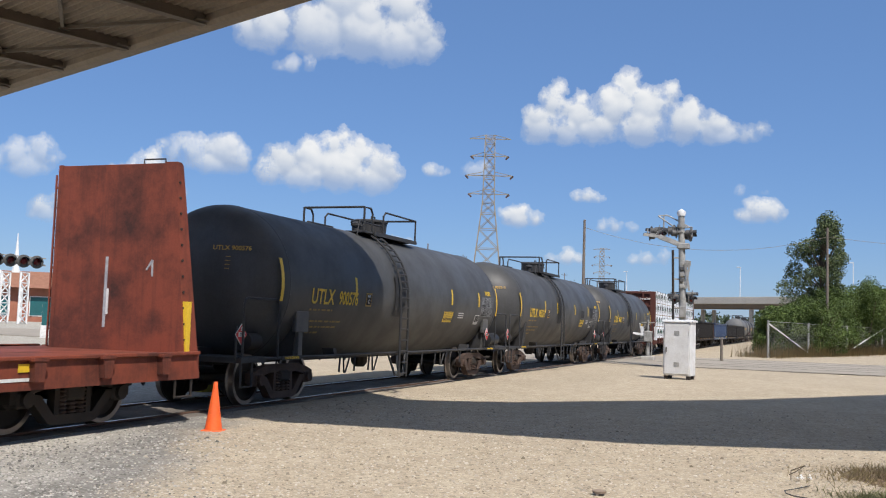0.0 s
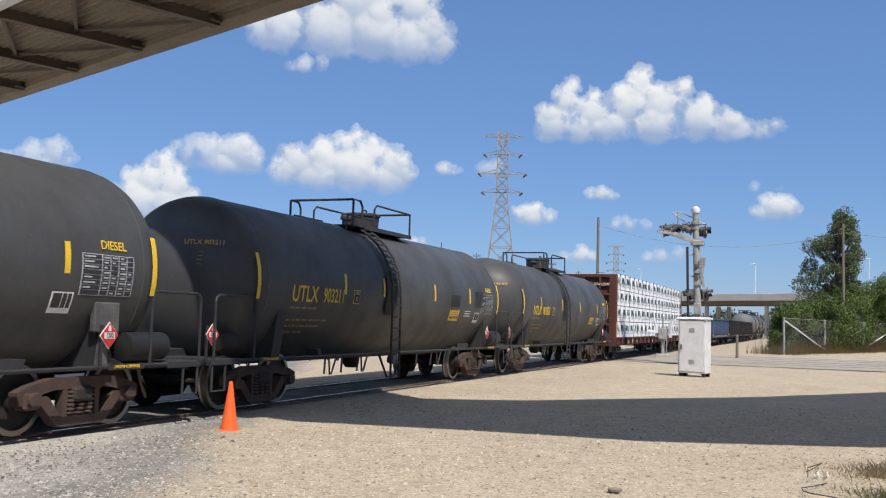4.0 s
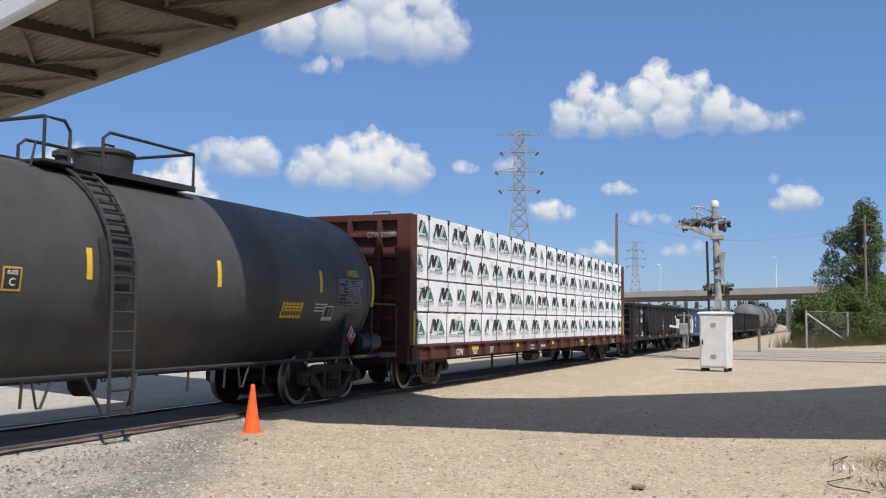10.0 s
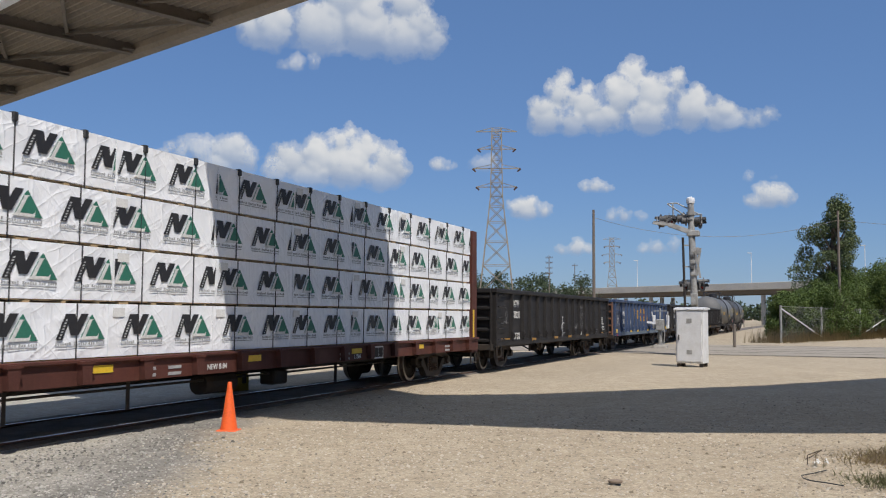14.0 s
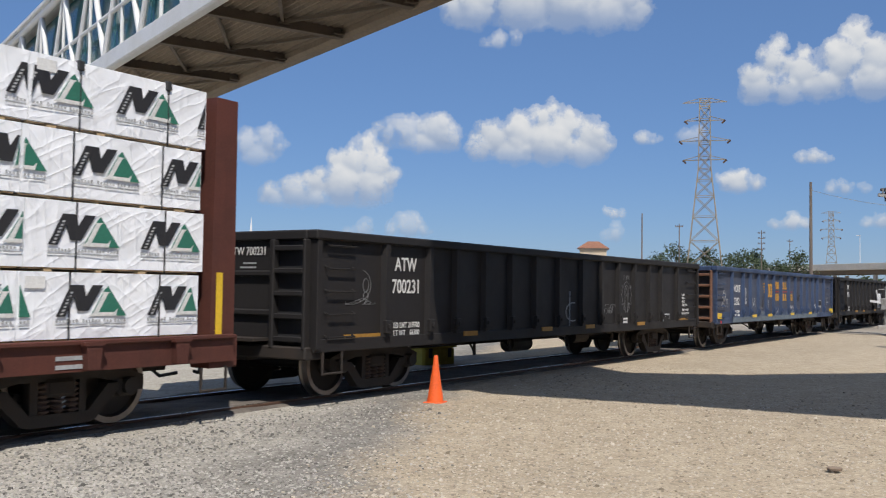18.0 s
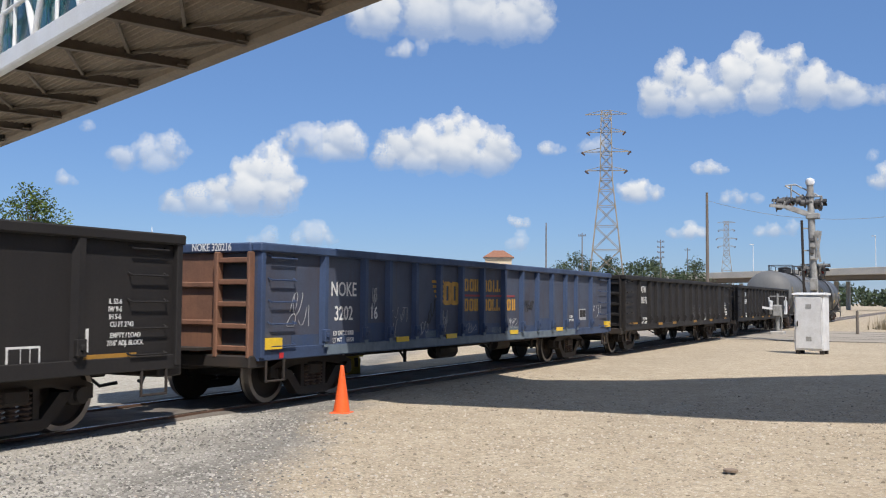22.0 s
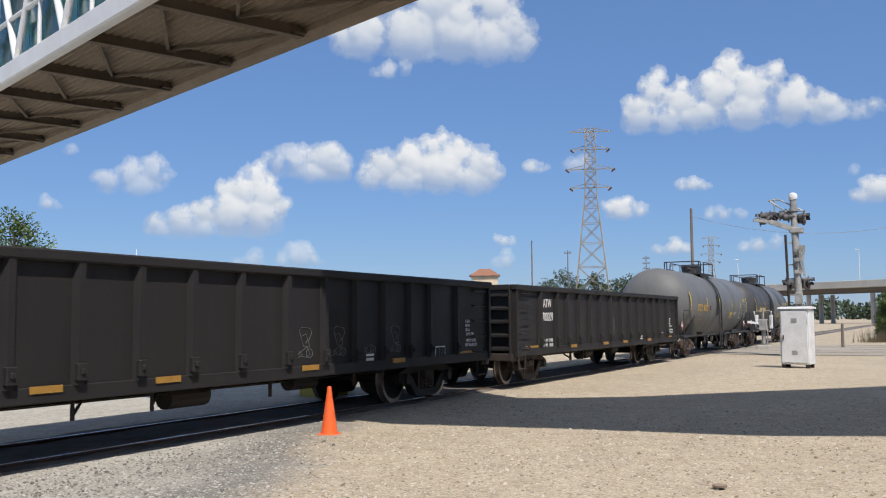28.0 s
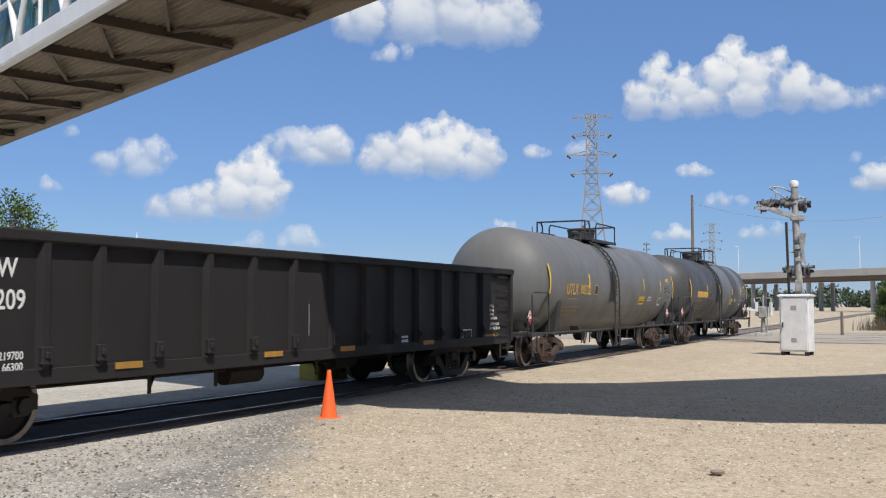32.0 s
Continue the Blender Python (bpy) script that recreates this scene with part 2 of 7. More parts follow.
def wrap_material():
    """White woven wrap with taut diagonal creases and soft slack."""
    m, n, l = nodes_of("white_lumber_wrap")
    b = n["Principled BSDF"]
    co = n.new("ShaderNodeTexCoord").outputs["Object"]
    oi = n.new("ShaderNodeObjectInfo")
    sh = n.new("ShaderNodeVectorMath")
    sh.operation = "MULTIPLY_ADD"
    sh.inputs[1].default_value = (1, 1, 1)
    l.new(co, sh.inputs[0])
    sc = n.new("ShaderNodeVectorMath")
    sc.operation = "SCALE"
    sc.inputs[0].default_value, = ((37.0, 11.0, 23.0),)
    l.new(oi.outputs["Random"], sc.inputs["Scale"])
    l.new(sc.outputs[0], sh.inputs[2])
    hs = []
    for rot, s, sc in ((0.75, (1.5, 1.0, 0.30), 1.5), (-0.5, (1.4, 1.0, 0.26), 1.7), (1.45, (1.5, 1.0, 0.22), 1.2)):
        mp = n.new("ShaderNodeMapping")
        mp.vector_type = "TEXTURE"
        mp.inputs["Rotation"].default_value = (0, rot, 0)
        mp.inputs["Scale"].default_value = s
        l.new(sh.outputs[0], mp.inputs["Vector"])
        t = noise_node(n, l, mp.outputs[0], sc * 0.8, 2.0, 0.5)
        hs.append(ramp(n, l, t.outputs[0], [(0.40, (0.1, 0.1, 0.1)), (0.47, (0.45, 0.45, 0.45)), (0.505, (1, 1, 1)), (0.54, (0.4, 0.4, 0.4)), (0.62, (0, 0, 0))]).outputs[0])
    h1 = mixc(n, l, 0.5, hs[0], hs[1])
    h2 = mixc(n, l, 0.4, h1, hs[2])
    big = noise_node(n, l, sh.outputs[0], 1.3, 4, 0.6)
    col = ramp(n, l, big.outputs[0], [(0.3, (0.86, 0.885, 0.92)), (0.6, (0.91, 0.93, 0.955))]).outputs[0]
    # faint crease shading painted into the colour: darker off the crests
    col = mixc(n, l, 0.05, col, h2, "MULTIPLY")
    l.new(col, b.inputs["Base Color"])
    b.inputs["Roughness"].default_value = 0.5
    bp = n.new("ShaderNodeBump")
    bp.inputs["Strength"].default_value, bp.inputs["Distance"].default_value = 0.42, 0.045
    l.new(h2, bp.inputs["Height"])
    l.new(bp.outputs[0], b.inputs["Normal"])
    return m


WRAP = wrap_material()
WRAPGREEN = mat("green_print", (0.03, 0.17, 0.115), 0.6, amount=0.25)
WRAPTEXT = mat("faint_grey_print", (0.30, 0.31, 0.31), 0.6, wear=(0.7, 0.7, 0.7), amount=0.6, scale=14)
WRAPRUNG = mat("pale_grey_print", (0.46, 0.47, 0.47), 0.6, amount=0.3)
WRAPBLACK = mat("black_print", (0.022, 0.022, 0.025), 0.6, amount=0.2)
LUMBER = mat("sawn_lumber", (0.50, 0.36, 0.20), 0.8, amount=0.4, scale=6, stretch=(0.3, 1, 1))
ORANGE = mat("orange_traffic_cone", (0.85, 0.13, 0.025), 0.45, wear=(0.55, 0.09, 0.03), amount=0.4, scale=6, bump=0.05)
SILVER = mat("aluminium_paint", (0.70, 0.71, 0.72), 0.5, metal=0.0, wear=(0.48, 0.47, 0.45), amount=0.5, scale=2.5, streak=0.2)
SIGGREY = mat("galvanised_signal_paint", (0.36, 0.36, 0.345), 0.6, metal=0.1, wear=(0.13, 0.12, 0.105), amount=0.8, scale=3.5)
SIGDARK = mat("weathered_dark_signal_paint", (0.07, 0.07, 0.07), 0.6, wear=(0.2, 0.19, 0.18), amount=0.5, scale=4)
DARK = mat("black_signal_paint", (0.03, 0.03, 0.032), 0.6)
LENS = mat("dark_red_lens", (0.12, 0.012, 0.012), 0.15)
GALV = mat("weathered_galvanised_lattice", (0.27, 0.24, 0.19), 0.7, metal=0.1, wear=(0.18, 0.135, 0.09), amount=0.5, scale=0.4)
INSUL = mat("brown_insulator", (0.08, 0.05, 0.04), 0.3)
POLEWOOD = mat("weathered_pole_timber", (0.17, 0.14, 0.115), 0.9, amount=0.5, scale=2, stretch=(1, 1, 0.1))
CONCRETE = mat("weathered_concrete", (0.42, 0.40, 0.365), 0.85, wear=(0.28, 0.26, 0.23), amount=0.5, scale=0.3, grain=8)
DECKSTEEL = mat("dusty_bridge_soffit", (0.27, 0.215, 0.155), 0.8, wear=(0.19, 0.155, 0.118), amount=0.5, scale=0.8, grain=10)
BEAMSTEEL = mat("brown_bridge_beam", (0.15, 0.118, 0.085), 0.75, wear=(0.13, 0.105, 0.08), amount=0.5, scale=1.2)
BRIDGEWHITE = mat("white_bridge_paint", (0.76, 0.76, 0.75), 0.5, wear=(0.55, 0.54, 0.5), amount=0.35, scale=1.0, streak=0.2)
MESHGREY = mat("chain_link_wire", (0.30, 0.30, 0.29), 0.6, metal=0.5)
BARK = mat("bark", (0.11, 0.085, 0.06), 0.95, amount=0.5, scale=3)
LEAF = foliage_material("mixed_leaves", (0.034, 0.060, 0.014), (0.125, 0.175, 0.045))
LEAFDARK = foliage_material("poplar_leaves", (0.046, 0.068, 0.03), (0.15, 0.185, 0.09))
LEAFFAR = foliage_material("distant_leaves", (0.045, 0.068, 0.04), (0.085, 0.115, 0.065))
WEED = foliage_material("dry_weeds", (0.22, 0.16, 0.085), (0.40, 0.32, 0.18))
STUCCO = mat("tan_stucco", (0.60, 0.50, 0.36), 0.85, amount=0.25)
TILE = mat("clay_roof_tile", (0.27, 0.125, 0.075), 0.8, amount=0.4, scale=2)
BRICKRED = mat("red_brick_wall", (0.33, 0.13, 0.08), 0.85, amount=0.3)
TEAL = mat("teal_window_glass", (0.03, 0.12, 0.13), 0.08, amount=0.3, scale=0.5)
PAPER = mat("white_litter", (0.75, 0.75, 0.73), 0.7, amount=0.2)
BOXYELLOW = mat("dull_yellow_paint", (0.38, 0.30, 0.035), 0.7, amount=0.6, scale=3)
PARAPET = mat("pale_parapet_concrete", (0.58, 0.55, 0.49), 0.85, wear=(0.42, 0.39, 0.34), amount=0.4, scale=0.2, grain=6)
ROADMAT = mat("bleached_asphalt", (0.31, 0.275, 0.225), 0.95, wear=(0.20, 0.175, 0.142), amount=0.6, scale=0.5, grain=20, bump=0.5, dist=0.01)


# ---- mesh helpers ----
class Geo:
    """Gathers vertices and faces of one mesh."""

    def __init__(self):
        self.v, self.f = [], []

    def add(self, vs, fs):
        k = len(self.v)
        self.v += [tuple(p) for p in vs]
        self.f += [tuple(k + i for i in q) for q in fs]
        return self

    def box(self, x0, x1, y0, y1, z0, z1, c=0.0, m=None):
        """A block; c rounds its edges by a chamfer; m moves it."""
        if c <= 0:
            vs = [(x, y, z) for x in (x0, x1) for y in (y0, y1) for z in (z0, z1)]
            fs = [(0, 1, 3, 2), (4, 6, 7, 5), (0, 4, 5, 1), (2, 3, 7, 6), (0, 2, 6, 4), (1, 5, 7, 3)]
        else:
            c = min(c, (x1 - x0) * 0.45, (y1 - y0) * 0.45, (z1 - z0) * 0.45)
            vs, ix = [], {}
            for i, (x, sx) in enumerate(((x0, 1), (x1, -1))):
                for j, (y, sy) in enumerate(((y0, 1), (y1, -1))):
                    for k, (z, sz) in enumerate(((z0, 1), (z1, -1))):
                        for a in range(3):
                            ix[i, j, k, a] = len(vs)
                            vs.append((x + sx * c * (a != 0), y + sy * c * (a != 1), z + sz * c * (a != 2)))
            fs = []
            for s in (0, 1):
                fs.append([ix[s, 0, 0, 0], ix[s, 0, 1, 0], ix[s, 1, 1, 0], ix[s, 1, 0, 0]][::1 if s == 0 else -1])
                fs.append([ix[0, s, 0, 1], ix[1, s, 0, 1], ix[1, s, 1, 1], ix[0, s, 1, 1]][::1 if s == 0 else -1])
                fs.append([ix[0, 0, s, 2], ix[0, 1, s, 2], ix[1, 1, s, 2], ix[1, 0, s, 2]][::1 if s == 0 else -1])
            for p in (0, 1):
                for q in (0, 1):
                    fs.append((ix[0, p, q, 1], ix[1, p, q, 1], ix[1, p, q, 2], ix[0, p, q, 2]))
                    fs.append((ix[p, 0, q, 0], ix[p, 1, q, 0], ix[p, 1, q, 2], ix[p, 0, q, 2]))
                    fs.append((ix[p, q, 0, 0], ix[p, q, 1, 0], ix[p, q, 1, 1], ix[p, q, 0, 1]))
            fs += [(ix[i, j, k, 0], ix[i, j, k, 1], ix[i, j, k, 2]) for i in (0, 1) for j in (0, 1) for k in (0, 1)]
        if m is not None:
            vs = [m @ Vector(p) for p in vs]
        return self.add(vs, fs)

    def bar(self, a, b, w, h=None, up=(0, 0, 1)):
        """A square bar from a to b, w wide and h deep."""
        a, b = Vector(a), Vector(b)
        h = h or w
        d = (b - a).normalized()
        s = d.cross(Vector(up))
        s = s.normalized() if s.length > 1e-4 else d.orthogonal().normalized()
        t = s.cross(d)
        vs = [p + s * (i * w / 2) + t * (j * h / 2) for p in (a, b) for i, j in ((-1, -1), (1, -1), (1, 1), (-1, 1))]
        return self.add(vs, [(0, 1, 2, 3), (7, 6, 5, 4), (0, 4, 5, 1), (1, 5, 6, 2), (2, 6, 7, 3), (3, 7, 4, 0)])

    def rod(self, a, b, r, n=8, r2=None):
        """A round rod from a to b, tapering to r2."""
        a, b = Vector(a), Vector(b)
        d = (b - a).normalized()
        s = d.orthogonal().normalized()
        t = d.cross(s)
        r2 = r if r2 is None else r2
        vs = [p + (s * math.cos(k * math.tau / n) + t * math.sin(k * math.tau / n)) * q for p, q in ((a, r), (b, r2)) for k in range(n)]
        fs = [(k, (k + 1) % n, n + (k + 1) % n, n + k) for k in range(n)] + [tuple(range(n))[::-1], tuple(range(n, 2 * n))]
        return self.add(vs, fs)

    def pipe(self, pts, r, n=6):
        """One bent round tube through the points."""
        P = [Vector(p) for p in pts]
        vs, s = [], None
        for k, p in enumerate(P):
            d = (P[min(k + 1, len(P) - 1)] - P[max(k - 1, 0)]).normalized()
            s = d.orthogonal() if s is None else s - d * s.dot(d)
            s = s.normalized() if s.length > 1e-5 else d.orthogonal().normalized()
            t = d.cross(s)
            vs += [p + (s * math.cos(i * math.tau / n) + t * math.sin(i * math.tau / n)) * r for i in range(n)]
        m = len(P)
        fs = [(k * n + i, k * n + (i + 1) % n, (k + 1) * n + (i + 1) % n, (k + 1) * n + i) for k in range(m - 1) for i in range(n)]
        return self.add(vs, fs + [tuple(range(n))[::-1], tuple(range((m - 1) * n, m * n))])

    def lathe(self, prof, axis="z", n=24, o=(0, 0, 0), cap=True):
        """Turns a profile of (along, radius) round an axis."""
        vs = []
        for h, r in prof:
            for k in range(n):
                c, s = r * math.cos(k * math.tau / n), r * math.sin(k * math.tau / n)
                p = {"z": (c, s, h), "x": (h, c, s), "y": (s, h, c)}[axis]
                vs.append((p[0] + o[0], p[1] + o[1], p[2] + o[2]))
        fs = []
        for i in range(len(prof) - 1):
            for k in range(n):
                fs.append((i * n + k, i * n + (k + 1) % n, (i + 1) * n + (k + 1) % n, (i + 1) * n + k))
        if cap:
            fs += [tuple(range(n))[::-1], tuple(range((len(prof) - 1) * n, len(prof) * n))]
        return self.add(vs, fs)

    def prism(self, outline, a, b, axis="y"):
        """An outline of 2D points pushed from a to b along an axis."""
        n = len(outline)
        put = {"y": lambda p, q: (p[0], q, p[1]), "z": lambda p, q: (p[0], p[1], q), "x": lambda p, q: (q, p[0], p[1])}[axis]
        vs = [put(p, q) for q in (a, b) for p in outline]
        return self.add(vs, [tuple(range(n)), tuple(range(n, 2 * n))[::-1]] + [(k, n + k, n + (k + 1) % n, (k + 1) % n) for k in range(n)])

    def mesh(self, name, material, smooth=False):
        me = bpy.data.meshes.new(name)
        me.from_pydata(self.v, [], self.f)
        me.update()
        bm = bmesh.new()
        bm.from_mesh(me)
        bmesh.ops.recalc_face_normals(bm, faces=bm.faces)
        bm.to_mesh(me)
        bm.free()
        me.materials.append(material)
        if smooth:
            me.shade_smooth()
            me.set_sharp_from_angle(angle=radians(40))
        return me


def part(name, g, material, parent=None, label="", smooth=False, m=None):
    """One mesh object from a Geo (or a ready mesh) under a thing or a part."""
    me = g if isinstance(g, bpy.types.Mesh) else g.mesh(name, material, smooth)
    ob = new(name, me)
    ob.parent = parent
    if m is not None:
        ob.matrix_basis = m
    if label:
        tagged(ob, label)
    return ob


def thing(name, label, category, m=None, group="", kind=""):
    ob = new(name)
    ob.empty_display_size = 0.2
    if m is not None:
        ob.matrix_basis = m
    return tagged(ob, label, category, group, kind)


LETTERS = {}


def lettering(text, height, material, parent, m, name="lettering", label="", squeeze=1.0):
    """Flat stencilled writing, as a thin mesh; m puts its middle, x to the right, y up."""
    key = (text, material.name)
    if key not in LETTERS:
        c = bpy.data.curves.new("writing", "FONT")
        c.body, c.size, c.extrude, c.align_x, c.align_y, c.resolution_u = text, 1.0, 0.002, "CENTER", "CENTER", 3
        c.space_line = 1.15
        c.offset = 0.012
        ob = bpy.data.objects.new("writing", c)
        scene.collection.objects.link(ob)
        dep = bpy.context.evaluated_depsgraph_get()
        me = bpy.data.meshes.new_from_object(ob.evaluated_get(dep))
        bpy.data.objects.remove(ob)
        me.materials.clear()
        me.materials.append(material)
        LETTERS[key] = me
    ob = part(name, LETTERS[key], material, parent, label)
    ob.matrix_basis = m @ Matrix.Diagonal((height * 1.4 * squeeze, height * 1.4, 1, 1))
    return ob


# ---- setting: ground, track ----
TRACK_Y, RAIL_Z = 10.25, 0.06


def build_ground():
    g = Geo()
    xs = [-3000, -400, -60] + [(-20 + 2 * k) for k in range(0, 71)] + [160, 400, 1200, 4500]
    ys = [-3000, -600, -120] + [(-40 + 2 * k) for k in range(0, 24)] + [7.6, 9.0, 11.6, 13.0] + [(16 + 3 * k) for k in range(0, 20)] + [140, 600, 3500]
    vs = []
    for x in xs:
        for y in ys:
            z = 0.0
            if -20 < x < 120 and -40 < y < 70 and not 8.0 < y < 13.2:
                z = 0.045 * noise.noise(Vector((x * 0.16, y * 0.16, 0.3))) - 0.02
            vs.append((x, y, z))
    n = len(ys)
    fs = [(i * n + j, (i + 1) * n + j, (i + 1) * n + j + 1, i * n + j + 1) for i in range(len(xs) - 1) for j in range(n - 1)]
    g.add(vs, fs)
    ob = part("ground", g, GROUND, None, smooth=True)
    tagged(ob, "tan crushed limestone lot with a grey gravel patch by the track", "ground", kind="structure")


def build_track():
    g = Geo()
    rnd = random.Random(3)
    # ballast strip, uneven
    rows_x = [-40 + 0.5 * k for k in range(281)] + [120 + 10 * k for k in range(1, 60)]
    offs = [-1.02, -0.94, -0.86, -0.6, -0.3, 0.0, 0.3, 0.6, 0.9, 1.2, 1.5]
    vs = []
    for x in rows_x:
        for i, o in enumerate(offs):
            edge = i in (0, len(offs) - 1)
            vs.append((x, TRACK_Y + o + (rnd.uniform(-0.06, 0.06) if edge else 0), -0.02 if edge else rnd.uniform(0.006, 0.04)))
    n = len(offs)
    g.add(vs, [(i * n + j, (i + 1) * n + j, (i + 1) * n + j + 1, i * n + j + 1) for i in range(len(rows_x) - 1) for j in range(n - 1)])
    tagged(part("track_bed", g, BALLAST, None, smooth=False), "dark oily ballast bed of the railway track", "track", kind="structure")
    track = thing("railway_track", "railway track of worn steel rails on dark timber ties", "track", kind="structure")
    for s in (-1, 1):
        y = TRACK_Y + s * 0.753
        r = Geo()
        prof = [(-0.065, -0.13), (0.065, -0.13), (0.065, -0.115), (0.012, -0.09), (0.012, 0.015), (0.034, 0.025), (0.034, 0.052), (0.026, 0.058), (-0.026, 0.058), (-0.034, 0.052), (-0.034, 0.025), (-0.012, 0.015), (-0.012, -0.09), (-0.065, -0.115)]
        r.prism([(y + a, b) for a, b in prof], -60, 900, "x")
        part("rail", r, RAIL, track, "rusted steel rail")
        t = Geo().box(-60, 900, y - 0.024, y + 0.024, 0.0585, 0.0605)
        part("rail_head", t, RAILTOP, track, "polished bright rail head")
    tie = Geo().box(-0.115, 0.115, -1.2, 1.2, -0.17, -0.022, 0.01).mesh("tie", TIE)
    for k in range(200):
        x = -18 + 0.53 * k + rnd.uniform(-0.03, 0.03)
        ob = part("tie", tie, TIE, track)
        ob.matrix_basis = pose(x, TRACK_Y + rnd.uniform(-0.05, 0.05), 0, 0, 0, rnd.uniform(-1.5, 1.5))


build_ground()
build_track()

# ---- rolling stock ----
SPIN = []
CARS = []
CACHE = {}


def cached(key, make):
    if key not in CACHE:
        CACHE[key] = make()
    return CACHE[key]


def wheelset_mesh():
    g = Geo().rod((0, -1.05, 0), (0, 1.05, 0), 0.075, 12)
    for s in (-1, 1):
        prof = [(0.70, 0.03), (0.70, 0.12), (0.735, 0.13), (0.72, 0.36), (0.70, 0.375), (0.70, 0.43), (0.665, 0.482), (0.692, 0.486), (0.715, 0.458), (0.815, 0.452), (0.815, 0.385), (0.765, 0.36), (0.765, 0.16), (0.85, 0.14), (0.85, 0.03)]
        g.lathe([(s * h, r) for h, r in prof], "y", 28, cap=False)
    return g.mesh("wheelset", GRIME, True)


def sideframe_mesh(dust):
    g = Geo()
    # arched casting round two side windows and the spring nest
    g.prism([(-1.12, 0.40), (-1.12, 0.57), (-0.92, 0.64), (-0.55, 0.72), (0.55, 0.72), (0.92, 0.64), (1.12, 0.57), (1.12, 0.40), (0.98, 0.40), (0.84, 0.50), (0.5, 0.57), (-0.5, 0.57), (-0.84, 0.50), (-0.98, 0.40)], -0.07, 0.07, "y")
    g.prism([(-0.84, 0.50), (-0.62, 0.50), (-0.36, 0.22), (0.36, 0.22), (0.62, 0.50), (0.84, 0.50), (0.46, 0.12), (0.36, 0.09), (-0.36, 0.09), (-0.46, 0.12)], -0.08, 0.08, "y")
    for s in (-1, 1):
        g.box(s * 0.30 - 0.045, s * 0.30 + 0.045, -0.065, 0.065, 0.2, 0.58)
        g.box(s * 0.889 - 0.13, s * 0.889 + 0.13, -0.10, 0.10, 0.34, 0.56, 0.03)
        g.rod((s * 0.889, -0.16, 0.455), (s * 0.889, -0.08, 0.455), 0.10, 12)
    return g.mesh("side_frame", TRUCKDUST if dust else GRIME)


def spring_mesh():
    prof = [(0.22, 0.05)]
    for k in range(6):
        z = 0.23 + k * 0.055
        prof += [(z, 0.052), (z + 0.014, 0.08), (z + 0.03, 0.08), (z + 0.044, 0.052)]
    return Geo().lathe(prof, "z", 8).mesh("spring", TRUCKDUST, True)


def truck(car, x, dust=False):
    """A two-axle freight truck under a car."""
    tr = part("truck", cached("bolster", lambda: Geo().box(-0.19, 0.19, -1.12, 1.12, 0.40, 0.60, 0.04).box(-0.3, 0.3, -0.3, 0.3, 0.55, 0.72, 0.03).mesh("truck", GRIME)), GRIME, car, m=pose(x, 0, 0))
    for s in (-1, 1):
        part("side_frame", cached(("frame", dust), lambda: sideframe_mesh(dust)), GRIME, tr, m=pose(0, s * 1.0, 0, 0, 0, 0 if s < 0 else 180))
        for xs in (-0.18, 0.0, 0.18):
            part("spring", cached("spring", spring_mesh), TRUCKDUST, tr, m=pose(xs, s * 1.02, 0))
        ws = part("wheelset", cached("wheelset", wheelset_mesh), GRIME, tr, m=pose(s * 0.889, 0, 0.457))
        SPIN.append((ws, s * 0.889))
        me = cached("wheelset", wheelset_mesh)
        if len(me.materials) < 2:
            me.materials.append(WHEELRIM)
            for p in me.polygons:
                r = math.hypot(p.center.x, p.center.z)
                if r > 0.385 and abs(p.center.y) > 0.70:
                    p.material_index = 1
    part("brake_beam", cached("beam", lambda: Geo().bar((0.40, -0.9, 0.4), (0.40, 0.9, 0.4), 0.06, 0.09).bar((-0.40, -0.9, 0.4), (-0.40, 0.9, 0.4), 0.06, 0.09).bar((-0.45, 0.12, 0.42), (0.45, -0.12, 0.5), 0.04, 0.06).mesh("brake_beam", GRIME)), GRIME, tr)


def coupler(car, x, s):
    g = Geo().box(min(x, x + s * 0.45), max(x, x + s * 0.45), -0.08, 0.08, 0.78, 0.94, 0.02)
    g.box(min(x + s * 0.40, x + s * 0.68), max(x + s * 0.40, x + s * 0.68), -0.15, 0.14, 0.72, 1.0, 0.05)
    part("coupler", g, GRIME, car)
    part("air_hose", Geo().pipe([(x + s * 0.05, 0.35, 0.75), (x + s * 0.12, 0.34, 0.55), (x + s * 0.3, 0.25, 0.38), (x + s * 0.5, 0.12, 0.42)], 0.025, 6), DARK, car)


def ladder(parent, pts_a, pts_b, rungs, r=0.02, material=None, name="ladder"):
    """Two bent stiles joined at the top, with a child for every rung."""
    lad = part(name, Geo().pipe(list(pts_a)[::-1] + list(pts_b), r * 1.3), material or DARK, parent)
    for a, b in rungs:
        part("rung", Geo().rod(a, b, r, 6), material or DARK, lad)
    return lad


# -- tank cars --
TANK_R, TANK_C, PA, PB, DOME = 1.49, 2.17, -1.67, 1.43, 0.28


def on_shell(x, z, out=0.008):
    """The pose of a flat thing on the near flank of the tank at height z: x along the car, y up the flank."""
    a = math.asin(max(-0.98, min(0.98, (z - TANK_C) / TANK_R)))
    return pose(x, -(TANK_R + out) * math.cos(a), TANK_C + (TANK_R + out) * math.sin(a), 90 - math.degrees(a), 0, 0)


